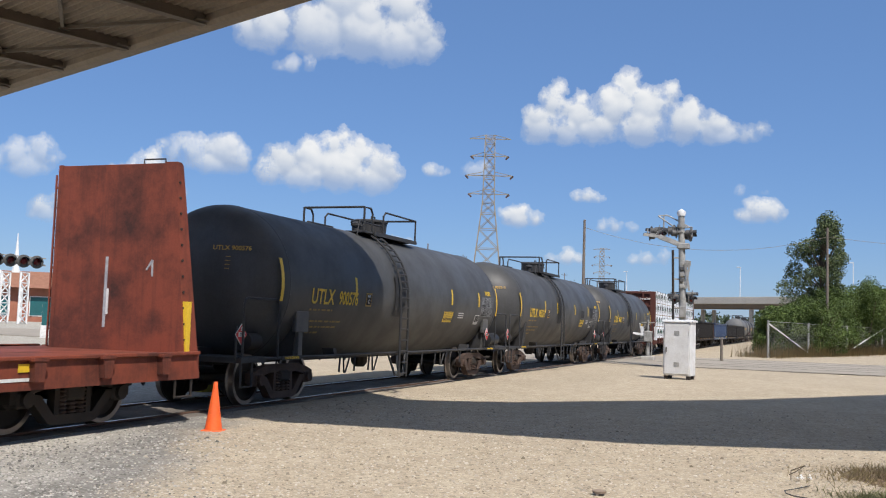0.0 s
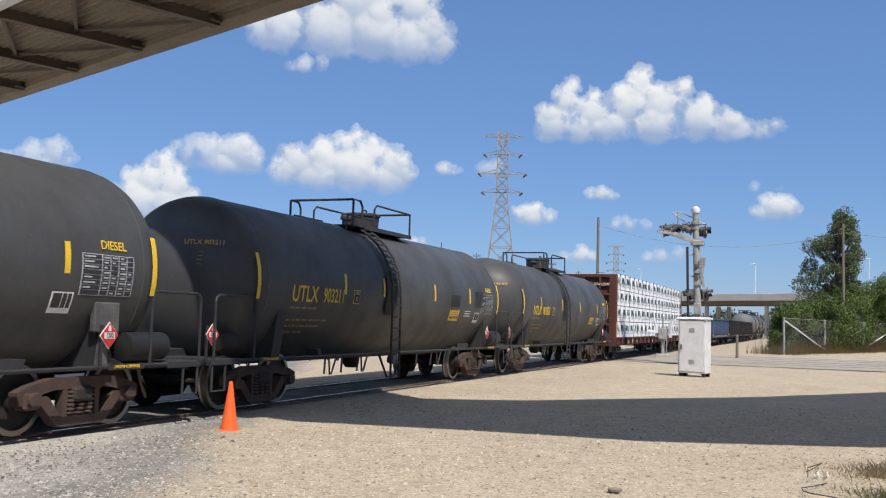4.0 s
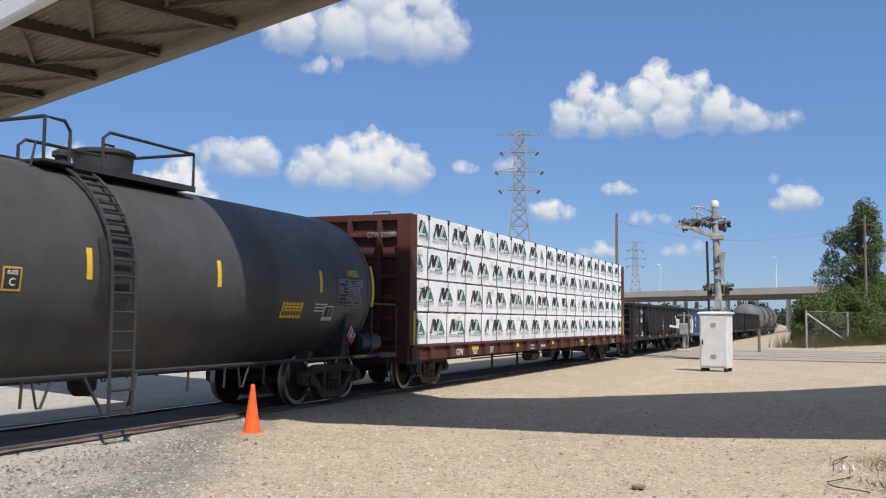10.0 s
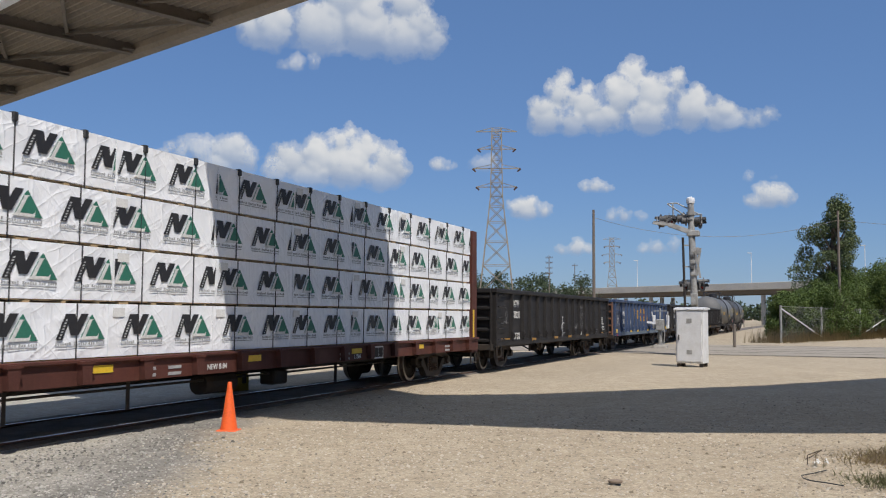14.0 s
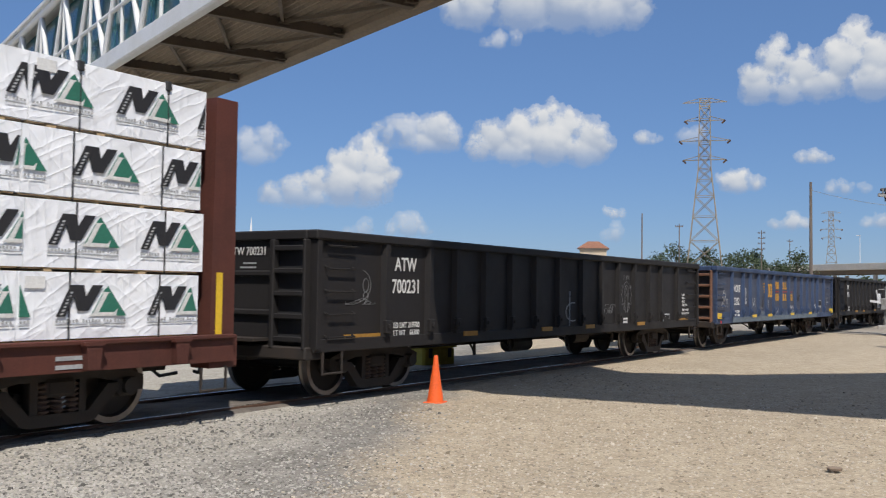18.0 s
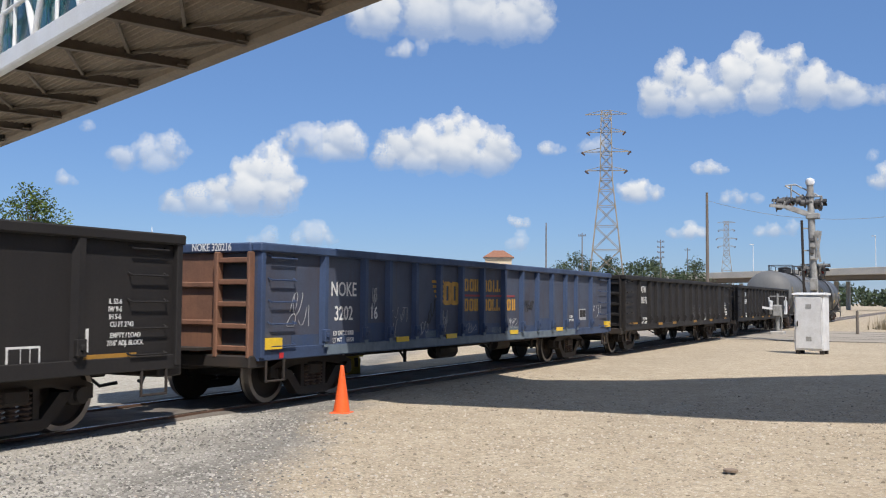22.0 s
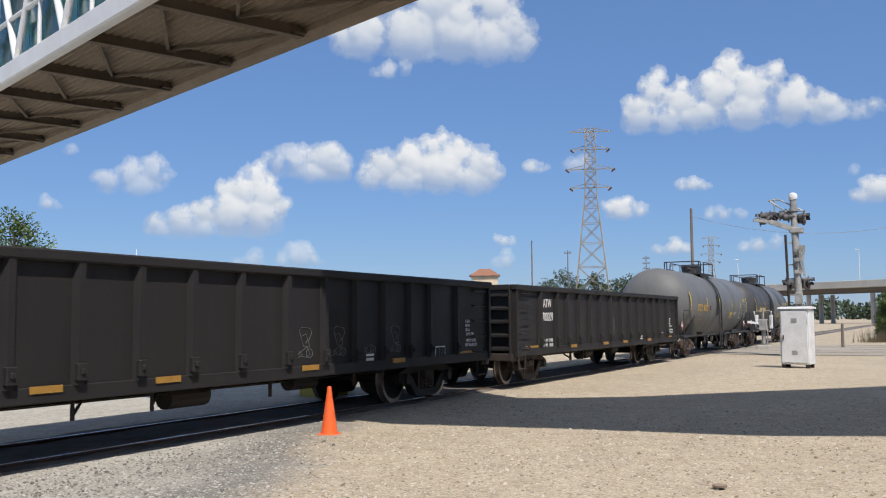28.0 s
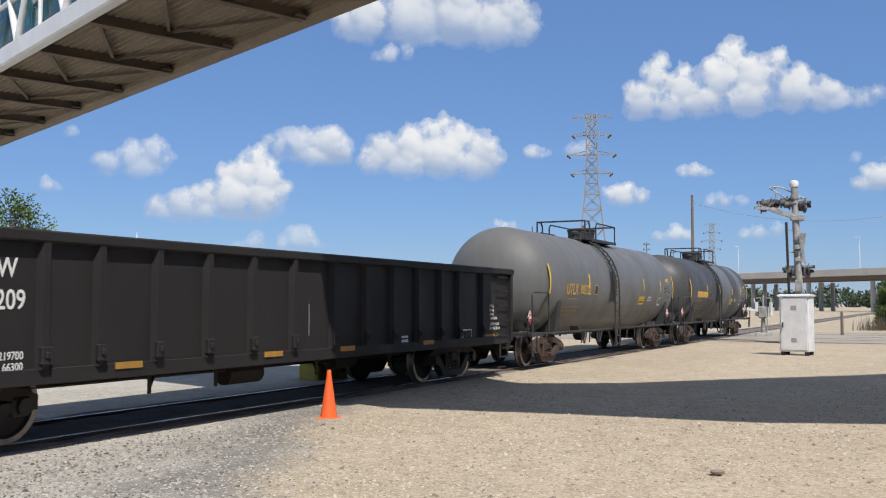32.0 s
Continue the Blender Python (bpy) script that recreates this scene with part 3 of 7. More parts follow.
def on_head(half, y, z, out=0.02):
    """The pose of small writing on the front head at (y, z)."""
    dz = z - TANK_C
    f = math.sqrt(max(0.05, 1 - (y * y + dz * dz) / TANK_R ** 2))
    nrm = Vector((-f / 0.95, y / TANK_R ** 2, dz / TANK_R ** 2)).normalized()
    p = Vector((-half + 0.95 * (1 - f), y, z)) + nrm * out
    return pose(*p, 90 - math.degrees(math.asin(nrm.z)), 0, math.degrees(math.atan2(nrm.x, -nrm.y)))


def shell_patch(x0, x1, z0, z1, out=0.006, n=6):
    """A thin curved plate on the near flank."""
    g, vs = Geo(), []
    for k in range(n + 1):
        z = z0 + (z1 - z0) * k / n
        a = math.asin(max(-0.99, min(0.99, (z - TANK_C) / TANK_R)))
        for x in (x0, x1):
            vs.append((x, -(TANK_R + out) * math.cos(a), TANK_C + (TANK_R + out) * math.sin(a)))
    return g.add(vs, [(2 * k, 2 * k + 1, 2 * k + 3, 2 * k + 2) for k in range(n)])


def tank_shell(half, material, bands=()):
    hd, n = 0.95, 12
    prof = [(-half + hd * (1 - math.cos(a)), max(TANK_R * math.sin(a), 0.02)) for a in [math.pi / 2 * k / n for k in range(n + 1)]]
    prof.append((0.0, TANK_R))
    prof += [(-h, r) for h, r in prof[-2::-1]]
    return Geo().lathe(prof, "x", 64, (0, 0, TANK_C))


def tank_car(x0, number, half, material, label, ladder_x=-1.02, bands=(), detail=True, patches=False, strips=(-3.4, -0.6, 2.45, 4.7), notice=2.3, pads=False):
    car = thing("tank_car", label, "tank car", group="cars of the freight train")
    part("tank_shell", tank_shell(half, material), material, car, smooth=True)
    for bx, bw, bm in bands:
        part("paint_band", Geo().lathe([(bx - bw / 2, TANK_R + 0.004), (bx + bw / 2, TANK_R + 0.004)], "x", 64, (0, 0, TANK_C), cap=False), bm, car, smooth=True)
    for s in (-1, 1):
        # weld beads of the shell rings
        part("weld_ring", Geo().lathe([(s * (half - 0.98) - 0.02, TANK_R), (s * (half - 0.98), TANK_R + 0.008), (s * (half - 0.98) + 0.02, TANK_R)], "x", 64, (0, 0, TANK_C), cap=False), material, car, smooth=True)
    # manway housing and lid
    dome = part("manway_housing", Geo().lathe([(3.45, 0.40), (3.95, 0.44), (4.0, 0.44)], "z", 28, (DOME, 0, 0)), DARK, car, smooth=True)
    part("lid", Geo().lathe([(4.0, 0.47), (4.04, 0.47), (4.07, 0.42), (4.09, 0.2), (4.10, 0.05)], "z", 28, (DOME, 0, 0)), DARK, dome, smooth=True)
    part("lid_handle", Geo().pipe([(DOME - 0.1, -0.1, 4.08), (DOME - 0.1, -0.1, 4.16), (DOME + 0.1, -0.1, 4.16), (DOME + 0.1, -0.1, 4.08)], 0.02), DARK, dome)
    part("safety_valve", Geo().lathe([(3.6, 0.1), (3.82, 0.1), (3.84, 0.14), (3.9, 0.14), (3.95, 0.05)], "z", 12, (-0.65, -0.1, 0)), DARK, car, smooth=True)
    # walkway plate and railings round it, open at the ladder
    part("walkway", Geo().box(PA, PB, -0.80, 0.80, 3.585, 3.63, 0.01), DARK, car)
    part("toe_board", Geo().box(PA + 0.5, PB, -0.83, -0.80, 3.56, 3.65), DARK, car)
    for s in (-1, 1):
        y = s * 0.78
        part("handrail", Geo().pipe([(PB, y, 3.6), (PB, y, 4.17), (ladder_x + 0.55, y, 4.17), (ladder_x + 0.42, y, 4.07), (ladder_x + 0.42, y, 3.6)], 0.026), DARK, car)
        part("handrail", Geo().pipe([(PA, y, 3.6), (PA, y, 4.17), (ladder_x - 0.3, y, 4.17), (ladder_x - 0.2, y, 4.05), (ladder_x - 0.2, y, 3.6)], 0.026), DARK, car)
        part("guard_bar", Geo().pipe([(PA - 0.1, y * 0.85, 3.5), (PA - 0.02, y * 0.85, 3.84), (-0.4, y * 0.85, 3.84)], 0.02), DARK, car)
    for x in (PA, PB):
        part("end_rail", Geo().pipe([(x, -0.78, 4.17), (x, 0.78, 4.17)], 0.026), DARK, car)
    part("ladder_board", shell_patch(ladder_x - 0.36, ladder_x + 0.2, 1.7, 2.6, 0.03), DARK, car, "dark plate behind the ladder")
    # ladder that follows the flank
    for side in (-1, 1):
        def leg(x):
            pts = []
            for a in (68, 55, 42, 30, 18, 6):
                pts.append((x, side * (TANK_R + 0.09) * math.cos(radians(a)), TANK_C + (TANK_R + 0.09) * math.sin(radians(a))))
            return pts + [(x, side * (TANK_R + 0.10), 1.9), (x, side * (TANK_R + 0.10), 0.32)]
        la, lb = leg(ladder_x - 0.22), leg(ladder_x + 0.22)
        rungs = []
        for i in range(len(la) - 2):
            for f in (0.0, 0.5):
                rungs.append((Vector(la[i]).lerp(Vector(la[i + 1]), f), Vector(lb[i]).lerp(Vector(lb[i + 1]), f)))
        for k in range(7):
            z = 1.9 - k * 0.25
            rungs.append(((ladder_x - 0.22, side * (TANK_R + 0.1), z), (ladder_x + 0.22, side * (TANK_R + 0.1), z)))
        ladder(car, la, lb, rungs)
        # sill rail along the flank with its hangers
        part("side_rail", Geo().pipe([(-half + 0.3, side * 1.42, 0.86), (half - 0.3, side * 1.42, 0.86)], 0.03), DARK, car)
        for x in (-3.9, -3.2, -2.5, 0.6, 1.5, 2.6, 3.4):
            part("rail_hanger", cached(("post_hanger", side), lambda: Geo().rod((0, side * 1.42, 0.86), (0, side * 1.40, 0.52), 0.02, 6).mesh("rail_hanger", DARK)), DARK, car, m=pose(x, 0, 0))
        for x in (-3.6, -2.2, 2.0):
            part("step_hanger", cached(("hanger", side), lambda: Geo().pipe([(-0.16, side * 1.42, 0.86), (-0.03, side * 1.38, 0.50), (0.03, side * 1.38, 0.50), (0.16, side * 1.42, 0.86)], 0.018).mesh("step_hanger", DARK)), DARK, car, m=pose(x, 0, 0))
        hg = Geo().pipe([(ladder_x - 0.5, side * 1.42, 0.86), (ladder_x - 0.22, side * 1.5, 0.35), (ladder_x + 0.22, side * 1.5, 0.35), (ladder_x + 0.5, side * 1.42, 0.86)], 0.025)
        part("ladder_step", hg, DARK, car)
        for s in (-1, 1):
            part("tank_anchor", Geo().prism([(s * 4.05, 1.0), (s * 4.2, 1.0), (s * 4.12, 0.84), (s * 4.0, 0.84)], side * 1.15, side * 1.40, "y"), DARK, car)
            part("head_rail", Geo().pipe([(s * (half + 0.45), side * 1.44, 0.9), (s * (half + 0.45), side * 1.44, 1.80), (s * (half + 0.42), side * 1.44, 1.87), (s * (half + 0.35), side * 1.44, 1.9), (s * (half - 0.60), side * 1.44, 1.9), (s * (half - 0.67), side * 1.44, 1.87), (s * (half - 0.70), side * 1.44, 1.8), (s * (half - 0.70), side * 1.44, 0.86)], 0.022), DARK, car)
    for s in (-1, 1):
        part("saddle", Geo().prism([(-1.3, 0.85), (1.3, 0.85), (1.42, 1.75), (1.2, 1.75), (0.5, 1.05), (-0.5, 1.05), (-1.2, 1.75), (-1.42, 1.75)], s * (half - 1.6) - 0.14, s * (half - 1.6) + 0.14, "x"), DARK, car)
        for side in (-1, 1) if pads else ():
            part("jacking_pad", Geo().box(s * (half - 1.6) - 0.24, s * (half - 1.6) + 0.24, min(side * 1.34, side * 1.43), max(side * 1.34, side * 1.43), 1.32, 1.72, 0.015).box(s * (half - 1.6) - 0.08, s * (half - 1.6) + 0.08, min(side * 1.28, side * 1.40), max(side * 1.28, side * 1.40), 0.88, 1.34, 0.01), SIGDARK, car, "dark grey jacking pad plate")
        part("stub_sill", Geo().box(min(s * (half - 3.2), s * (half + 0.5)), max(s * (half - 3.2), s * (half + 0.5)), -0.28, 0.28, 0.70, 1.02, 0.02), DARK, car)
        part("end_platform", Geo().box(min(s * (half - 0.3), s * (half + 0.5)), max(s * (half - 0.3), s * (half + 0.5)), -1.45, 1.45, 0.80, 0.90, 0.01), DARK, car)
        part("stirrup_step", Geo().pipe([(s * (half + 0.1), -1.42, 0.85), (s * (half + 0.1), -1.42, 0.40), (s * (half + 0.45), -1.42, 0.40), (s * (half + 0.45), -1.42, 0.85)], 0.022), DARK, car)
        truck(car, s * (half - 1.6), True)
        coupler(car, s * (half + 0.5), s)
        # placard on the near side
        px, py = (half - 1.6, -1.46) if s > 0 else (-half - 0.4, -1.36)
        pl = part("placard", Geo().box(-0.13, 0.13, -0.012, 0.0, -0.13, 0.13, 0.01, pose(px, py, 1.28, 0, 45, 0)), WHITE, car)
        part("placard_mark", Geo().box(-0.118, 0.118, -0.018, -0.010, -0.118, 0.118, 0, pose(px, py, 1.28, 0, 45, 0)), RED, pl, "red hazard diamond")
        part("placard_strip", Geo().box(-0.10, 0.10, py - 0.022, py - 0.016, -0.04, 0.04, 0, pose(px, 0, 1.28)), WHITE, pl)
        part("placard_flame", Geo().prism([(px - 0.03, 1.34), (px + 0.03, 1.34), (px + 0.022, 1.385), (px, 1.42), (px - 0.022, 1.385)], py - 0.022, py - 0.016, "y"), WHITE, pl)
        if detail:
            lettering("1202", 0.06, DARK, car, pose(px, py - 0.025, 1.28, 90, 0, 0), squeeze=0.85)
        part("placard_bracket", Geo().box(px - 0.14, px - 0.10, py, py + 0.03, 0.85, 1.42).box(px - 0.14, px + 0.02, py + 0.001, py + 0.012, 1.2, 1.3), DARK, pl)
    if detail:
        for x in (-half + 1.2, half - 1.2):
            part("shoe_notice", Geo().box(x - 0.36, x + 0.36, -1.462, -1.452, 0.82, 0.90), DARK, car)
            lettering("2 INCH HF COMP SHOES", 0.042, YELLOW, car, pose(x, -1.466, 0.86, 90, 0, 0), squeeze=0.8)
    part("bottom_outlet", Geo().lathe([(0.45, 0.12), (0.55, 0.2), (0.75, 0.22)], "z", 14), GRIME, car, smooth=True)
    part("brake_pipe", Geo().pipe([(-half, -0.6, 0.75), (half, -0.6, 0.75)], 0.025), GRIME, car)
    part("air_reservoir", Geo().lathe([(half - 1.12, 0.06), (half - 1.08, 0.2), (half - 0.26, 0.2), (half - 0.22, 0.06)], "x", 18, (0, -1.25, 1.12)), REPAINT, car, smooth=True)
    part("brake_cylinder", Geo().lathe([(-half + 0.1, 0.06), (-half + 0.13, 0.15), (-half + 0.5, 0.15)], "x", 14, (0, -1.1, 1.15)), GRIME, car, smooth=True)
    # reflective strips
    for x, z0, z1 in ((-half + 0.7, 1.88, 2.65), (half - 0.75, 1.83, 2.65)) + tuple((sx, 2.06, 2.46) for sx in strips):
        part("reflective_strip", shell_patch(x - 0.05, x + 0.05, z0, z1), YELLOW, car)
    # stencilled writing
    lx = -4.87
    if number:
        mark, num = number.split(" ")
        lettering(mark, 0.30, YELLOW if detail else DULLYELLOW, car, on_shell(lx, 2.0), squeeze=0.9)
        lettering(num, 0.27, YELLOW if detail else DULLYELLOW, car, on_shell(lx + 1.13, 2.0), squeeze=0.78)
        if detail:
            lettering(number, 0.085, DULLYELLOW, car, on_head(half, -0.72, 2.78))
            for k in range(4):
                lettering("__", 0.06, DULLYELLOW, car, on_head(half, -0.68, 2.66 - k * 0.07))
    else:
        part("stencil_line", shell_patch(lx - 0.5, lx + 1.6, 1.9, 2.15), DULLYELLOW, car)
    rnd = random.Random(int(x0))
    for w, z in ((0.9, 1.74), (1.35, 1.52), (1.25, 1.41), (0.7, 1.30)):
        x = lx - 0.45
        while x < lx - 0.45 + w:
            d = rnd.uniform(0.06, 0.2)
            part("stencil_line", shell_patch(x, x + d, z, z + 0.035, n=1), DULLSTENCIL, car)
            x += d + rnd.uniform(0.03, 0.07)
    part("capacity_plate", shell_patch(-2.91, -2.63, 1.88, 2.16, n=2), DULLYELLOW, car)
    part("capacity_plate_field", shell_patch(-2.885, -2.655, 1.905, 2.135, 0.009, n=2), GRIME, car)
    if detail:
        lettering("PLATE", 0.05, WHITE, car, on_shell(-2.77, 2.09, 0.012), squeeze=0.8)
        lettering("C", 0.09, WHITE, car, on_shell(-2.77, 1.98, 0.012))
    part("notice_plate", shell_patch(notice - 0.34, notice + 0.34, 1.60, 1.88), YELLOW, car, "yellow notice plate with dark bars")
    for z in (1.65, 1.755, 1.81, 1.86):
        for a in range(7 if z < 1.7 else 5):
            w = 0.085 if z < 1.7 else 0.11
            part("notice_bar", shell_patch(notice - 0.30 + a * (w + 0.006), notice - 0.30 + a * (w + 0.006) + w * 0.72, z, z + (0.07 if z < 1.7 else 0.018), 0.010, n=1), DARK, car)
    part("service_plate", shell_patch(4.5, 4.88, 1.56, 1.83), WHITE, car)
    for a, b in ((4.53, 4.68), (4.695, 4.77), (4.785, 4.85)):
        part("service_plate_field", shell_patch(a, b, 1.63, 1.81, 0.010, n=2), DARK, car)
    for k in range(3):
        part("stencil_line", shell_patch(notice + 0.75, notice + 1.2, 1.72 + k * 0.06, 1.745 + k * 0.06, n=1), WHITE, car)
    if patches:
        part("dark_patch", shell_patch(2.6, 3.25, 1.95, 2.25), REPAINT, car)
        part("dark_patch", shell_patch(4.4, 5.1, 1.97, 2.40), REPAINT, car)
    tb = part("test_table", shell_patch(half - 2.2, half - 1.2, 1.80, 2.34), CHALK, car, "white stencilled test date table")
    for k in range(8):
        z = 1.812 + k * 0.066
        for c, (a, b) in enumerate(((0.02, 0.36), (0.38, 0.52), (0.54, 0.68), (0.70, 0.84), (0.86, 0.98))):
            part("table_field", shell_patch(half - 2.2 + a, half - 2.2 + b, z, z + 0.054, 0.010, n=1), DARK, tb)
            if rnd.random() < 0.8:
                part("table_entry", shell_patch(half - 2.2 + a + 0.02, half - 2.2 + a + 0.02 + (b - a) * rnd.uniform(0.4, 0.8), z + 0.016, z + 0.038, 0.014, n=1), CHALK, tb)
    lettering("DIESEL", 0.12, YELLOW, car, on_shell(half - 1.6, 2.46))
    CARS.append((car, x0))
    return car


def scribble(car, xa, xb, za, zb, seed, material, w, n):
    """Loose drawn strokes on the near side, as bent thin ribbons."""
    rnd = random.Random(seed)
    g = Geo()
    for k in range(n):
        cx, cz = xa + (xb - xa) * (k + 0.5) / n, rnd.uniform(za, zb)
        rx, rz, p, turn = (xb - xa) * rnd.uniform(0.12, 0.3), (zb - za) * rnd.uniform(0.25, 0.5), rnd.uniform(0, 6), rnd.uniform(2.0, 5.5)
        pts = [Vector((min(max(cx + rx * math.cos(p + turn * i / 9), xa), xb), -1.526, min(max(cz + rz * math.sin(p + 1.3 * turn * i / 9), za), zb))) for i in range(10)]
        for a, b in zip(pts, pts[1:]):
            if (b - a).length > 1e-3:
                g.bar(a, b, 0.006, w)
    tagged(part("chalk_scrawl", g, material, car), kind="stuff")


def line_art(car, lines, material, w, x=0.0, z=0.0, name="chalk_figure"):
    """Drawn lines of (side, up) points on the near side."""
    g = Geo()
    for pts in lines:
        for (a, b), (c, d) in zip(pts, pts[1:]):
            g.bar((x + a, -1.526, z + b), (x + c, -1.526, z + d), 0.006, w)
    tagged(part(name, g, material, car), kind="stuff")


# -- gondolas --
POSTS = (0.55, 1.55, 2.5, 3.45, 4.4, 5.2, 6.38)


def gondola(x0, mark, num, paint, panel, label, inner, plates=(-3.93, -1.05, 0.97, 3.87)):
    L, Z0, Z1 = 8.0, 0.76, 2.41
    car = thing("gondola_car", label, "gondola car", group="cars of the freight train")
    for s in (-1, 1):
        side = part("side_wall", Geo().box(-L, L, min(s * 1.46, s * 1.52), max(s * 1.46, s * 1.52), Z0, Z1 - 0.02), panel, car)
        part("top_chord", Geo().box(-L - 0.04, L + 0.04, min(s * 1.44, s * 1.62), max(s * 1.44, s * 1.62), Z1 - 0.13, Z1, 0.02), paint, side)
        part("side_sill", Geo().box(-L, L, min(s * 1.515, s * 1.56), max(s * 1.515, s * 1.56), Z0 - 0.04, Z0 + 0.14, 0.01), paint, side)
        for x in POSTS:
            for q in (-1, 1):
                part("side_post", cached(("post", paint.name, s), lambda: Geo().prism([(-0.085, 0.0), (-0.045, s * 0.09), (0.045, s * 0.09), (0.085, 0.0)], Z0 + 0.13, Z1 - 0.12, "z").mesh("side_post", paint)), paint, side, m=pose(q * x, s * 1.515, 0))
                part("tie_bracket", cached(("bracket", paint.name), lambda: Geo().box(-0.07, 0.07, -0.035, 0.035, -0.10, 0.10, 0.01).box(-0.03, 0.03, -0.06, 0.06, -0.03, 0.04, 0.01).mesh("tie_bracket", paint)), paint, side, m=pose(q * x, s * 1.60, 1.04))
        for q in (-1, 1):
            part("corner_post", Geo().box(min(q * L, q * (L - 0.1)), max(q * L, q * (L - 0.1)), min(s * 1.46, s * 1.6), max(s * 1.46, s * 1.6), Z0, Z1 - 0.1, 0.01), paint, side)
            for k in range(5):
                z = 0.95 + k * 0.32
                gi = Geo().pipe([(q * (L - 0.25), s * 1.52, z), (q * (L - 0.25), s * 1.59, z - 0.03), (q * (L - 0.85), s * 1.59, z - 0.03), (q * (L - 0.85), s * 1.52, z)], 0.014)
                part("grab_iron", gi, paint, side)
            part("stirrup_step", Geo().pipe([(q * (L - 0.2), s * 1.54, Z0), (q * (L - 0.2), s * 1.54, 0.42), (q * (L - 0.62), s * 1.54, 0.42), (q * (L - 0.62), s * 1.54, Z0)], 0.022), GRIME, car)
    for q in (-1, 1):
        end = part("end_wall", Geo().box(min(q * L, q * (L - 0.07)), max(q * L, q * (L - 0.07)), -1.46, 1.46, Z0, Z1 - 0.02), inner, car)
        part("end_cap", Geo().box(min(q * (L - 0.1), q * (L + 0.06)), max(q * (L - 0.1), q * (L + 0.06)), -1.44, 1.44, Z1 - 0.14, Z1 + 0.0, 0.02), paint, end)
        # flat black sheet on the wall, painting the shade behind the end steps
        part("pocket_shade", Geo().box(min(q * L, q * (L + 0.012)), max(q * L, q * (L + 0.012)), -1.43, -0.90, Z0 + 0.06, Z1 - 0.15), DARK, end)
        part("end_post", Geo().box(min(q * L, q * (L + 0.13)), max(q * L, q * (L + 0.13)), -0.90, -0.82, Z0, Z1 - 0.13, 0.015), inner, end)
        part("end_post", Geo().box(min(q * L, q * (L + 0.13)), max(q * L, q * (L + 0.13)), -1.48, -1.42, Z0, Z1 - 0.13, 0.015), inner, end)
        for k in range(5):
            z = Z0 + 0.10 + k * 0.315
            part("end_step", Geo().box(min(q * (L + 0.03), q * (L + 0.12)), max(q * (L + 0.03), q * (L + 0.12)), -1.42, -0.90, z, z + 0.075, 0.012), inner, end)
        for k in range(2):
            z = Z0 + 0.45 + k * 0.55
            part("end_rib", Geo().box(min(q * L, q * (L + 0.06)), max(q * L, q * (L + 0.06)), -0.82, 1.44, z, z + 0.09, 0.02), inner, end)
        part("end_platform", Geo().box(min(q * L, q * (L + 0.35)), max(q * L, q * (L + 0.35)), -0.75, 0.75, 0.86, 0.90), GRIME, car)
        part("end_sill", Geo().box(min(q * (L - 0.3), q * (L + 0.12)), max(q * (L - 0.3), q * (L + 0.12)), -1.5, 1.5, 0.62, 0.80, 0.02), GRIME, car)
        truck(car, q * 5.95)
        coupler(car, q * (L + 0.1), q)
    part("brake_wheel", Geo().lathe([(-L - 0.26, 0.23), (-L - 0.22, 0.27), (-L - 0.18, 0.23)], "x", 20, (0, 0.55, 2.0), cap=False), GRIME, car)
    part("floor", Geo().box(-L + 0.07, L - 0.07, -1.46, 1.46, 0.86, 0.93), RUSTEND, car, "rusted steel floor")
    part("centre_sill", Geo().box(-L, L, -0.3, 0.3, 0.56, 0.86, 0.02), GRIME, car)
    rig = Geo().pipe([(-5, -0.8, 0.62), (5, -0.8, 0.62)], 0.02).rod((-1.2, -0.75, 0.55), (-0.4, -0.75, 0.55), 0.16, 12).rod((1.6, -0.8, 0.6), (2.3, -0.8, 0.6), 0.14, 12)
    for x in (-3.2, -1.9, 0.6, 3.0):
        rig.bar((x, -1.2, 0.8), (x, -1.2, 0.45), 0.05).bar((x, -1.2, 0.5), (x + 0.5, -0.8, 0.62), 0.03)
    part("brake_rigging", rig, GRIME, car)
    # stencils and tape on the near side
    def st(text, h, x, z, sq=0.85, mt=WHITE):
        return lettering(text, h, mt, car, pose(x, -1.528, z, 90, 0, 0), squeeze=sq)
    def bar(x0b, x1b, z0b, z1b, mt=WHITE, name="stencil_line"):
        return part(name, Geo().box(x0b, x1b, -1.527, -1.521, z0b, z1b), mt, car)
    if paint is BLACK:
        st(mark, 0.21, -5.82, 1.98)
        st(num, 0.215, -5.80, 1.64)
        st("LD LMT 219700", 0.088, -5.78, 1.05)
        st("LT WT    66300", 0.088, -5.78, 0.93)
        st("2 INCH HF COMP SHOES     PULL HERE LIFT HERE", 0.036, -7.08, 0.80, 0.8)
        bar(-7.32, -6.42, 0.85, 0.95, AMBER, "amber_plate")
        for x in plates:
            part("amber_plate", Geo().box(x - 0.22, x + 0.22, -1.575, -1.557, 0.83, 0.91), AMBER, car)
        bar(6.45, 7.3, 0.86, 0.95, AMBER, "amber_plate")
        for k, line in enumerate(("IL 52-6", "IW 9-6", "IH 5-6", "CU FT 2743")):
            st(line, 0.062, 6.95 if k < 3 else 7.06, 1.56 - k * 0.09)
        st("EMPTY / LOAD", 0.062, 7.12, 1.16)
        st("7/16\" ADJ. BLOCK", 0.062, 7.12, 1.07)
        bar(6.52, 6.56, 0.98, 1.25)
        part("inspection_box", Geo().box(5.47, 5.90, -1.526, -1.52, 0.82, 1.08), WHITE, car)
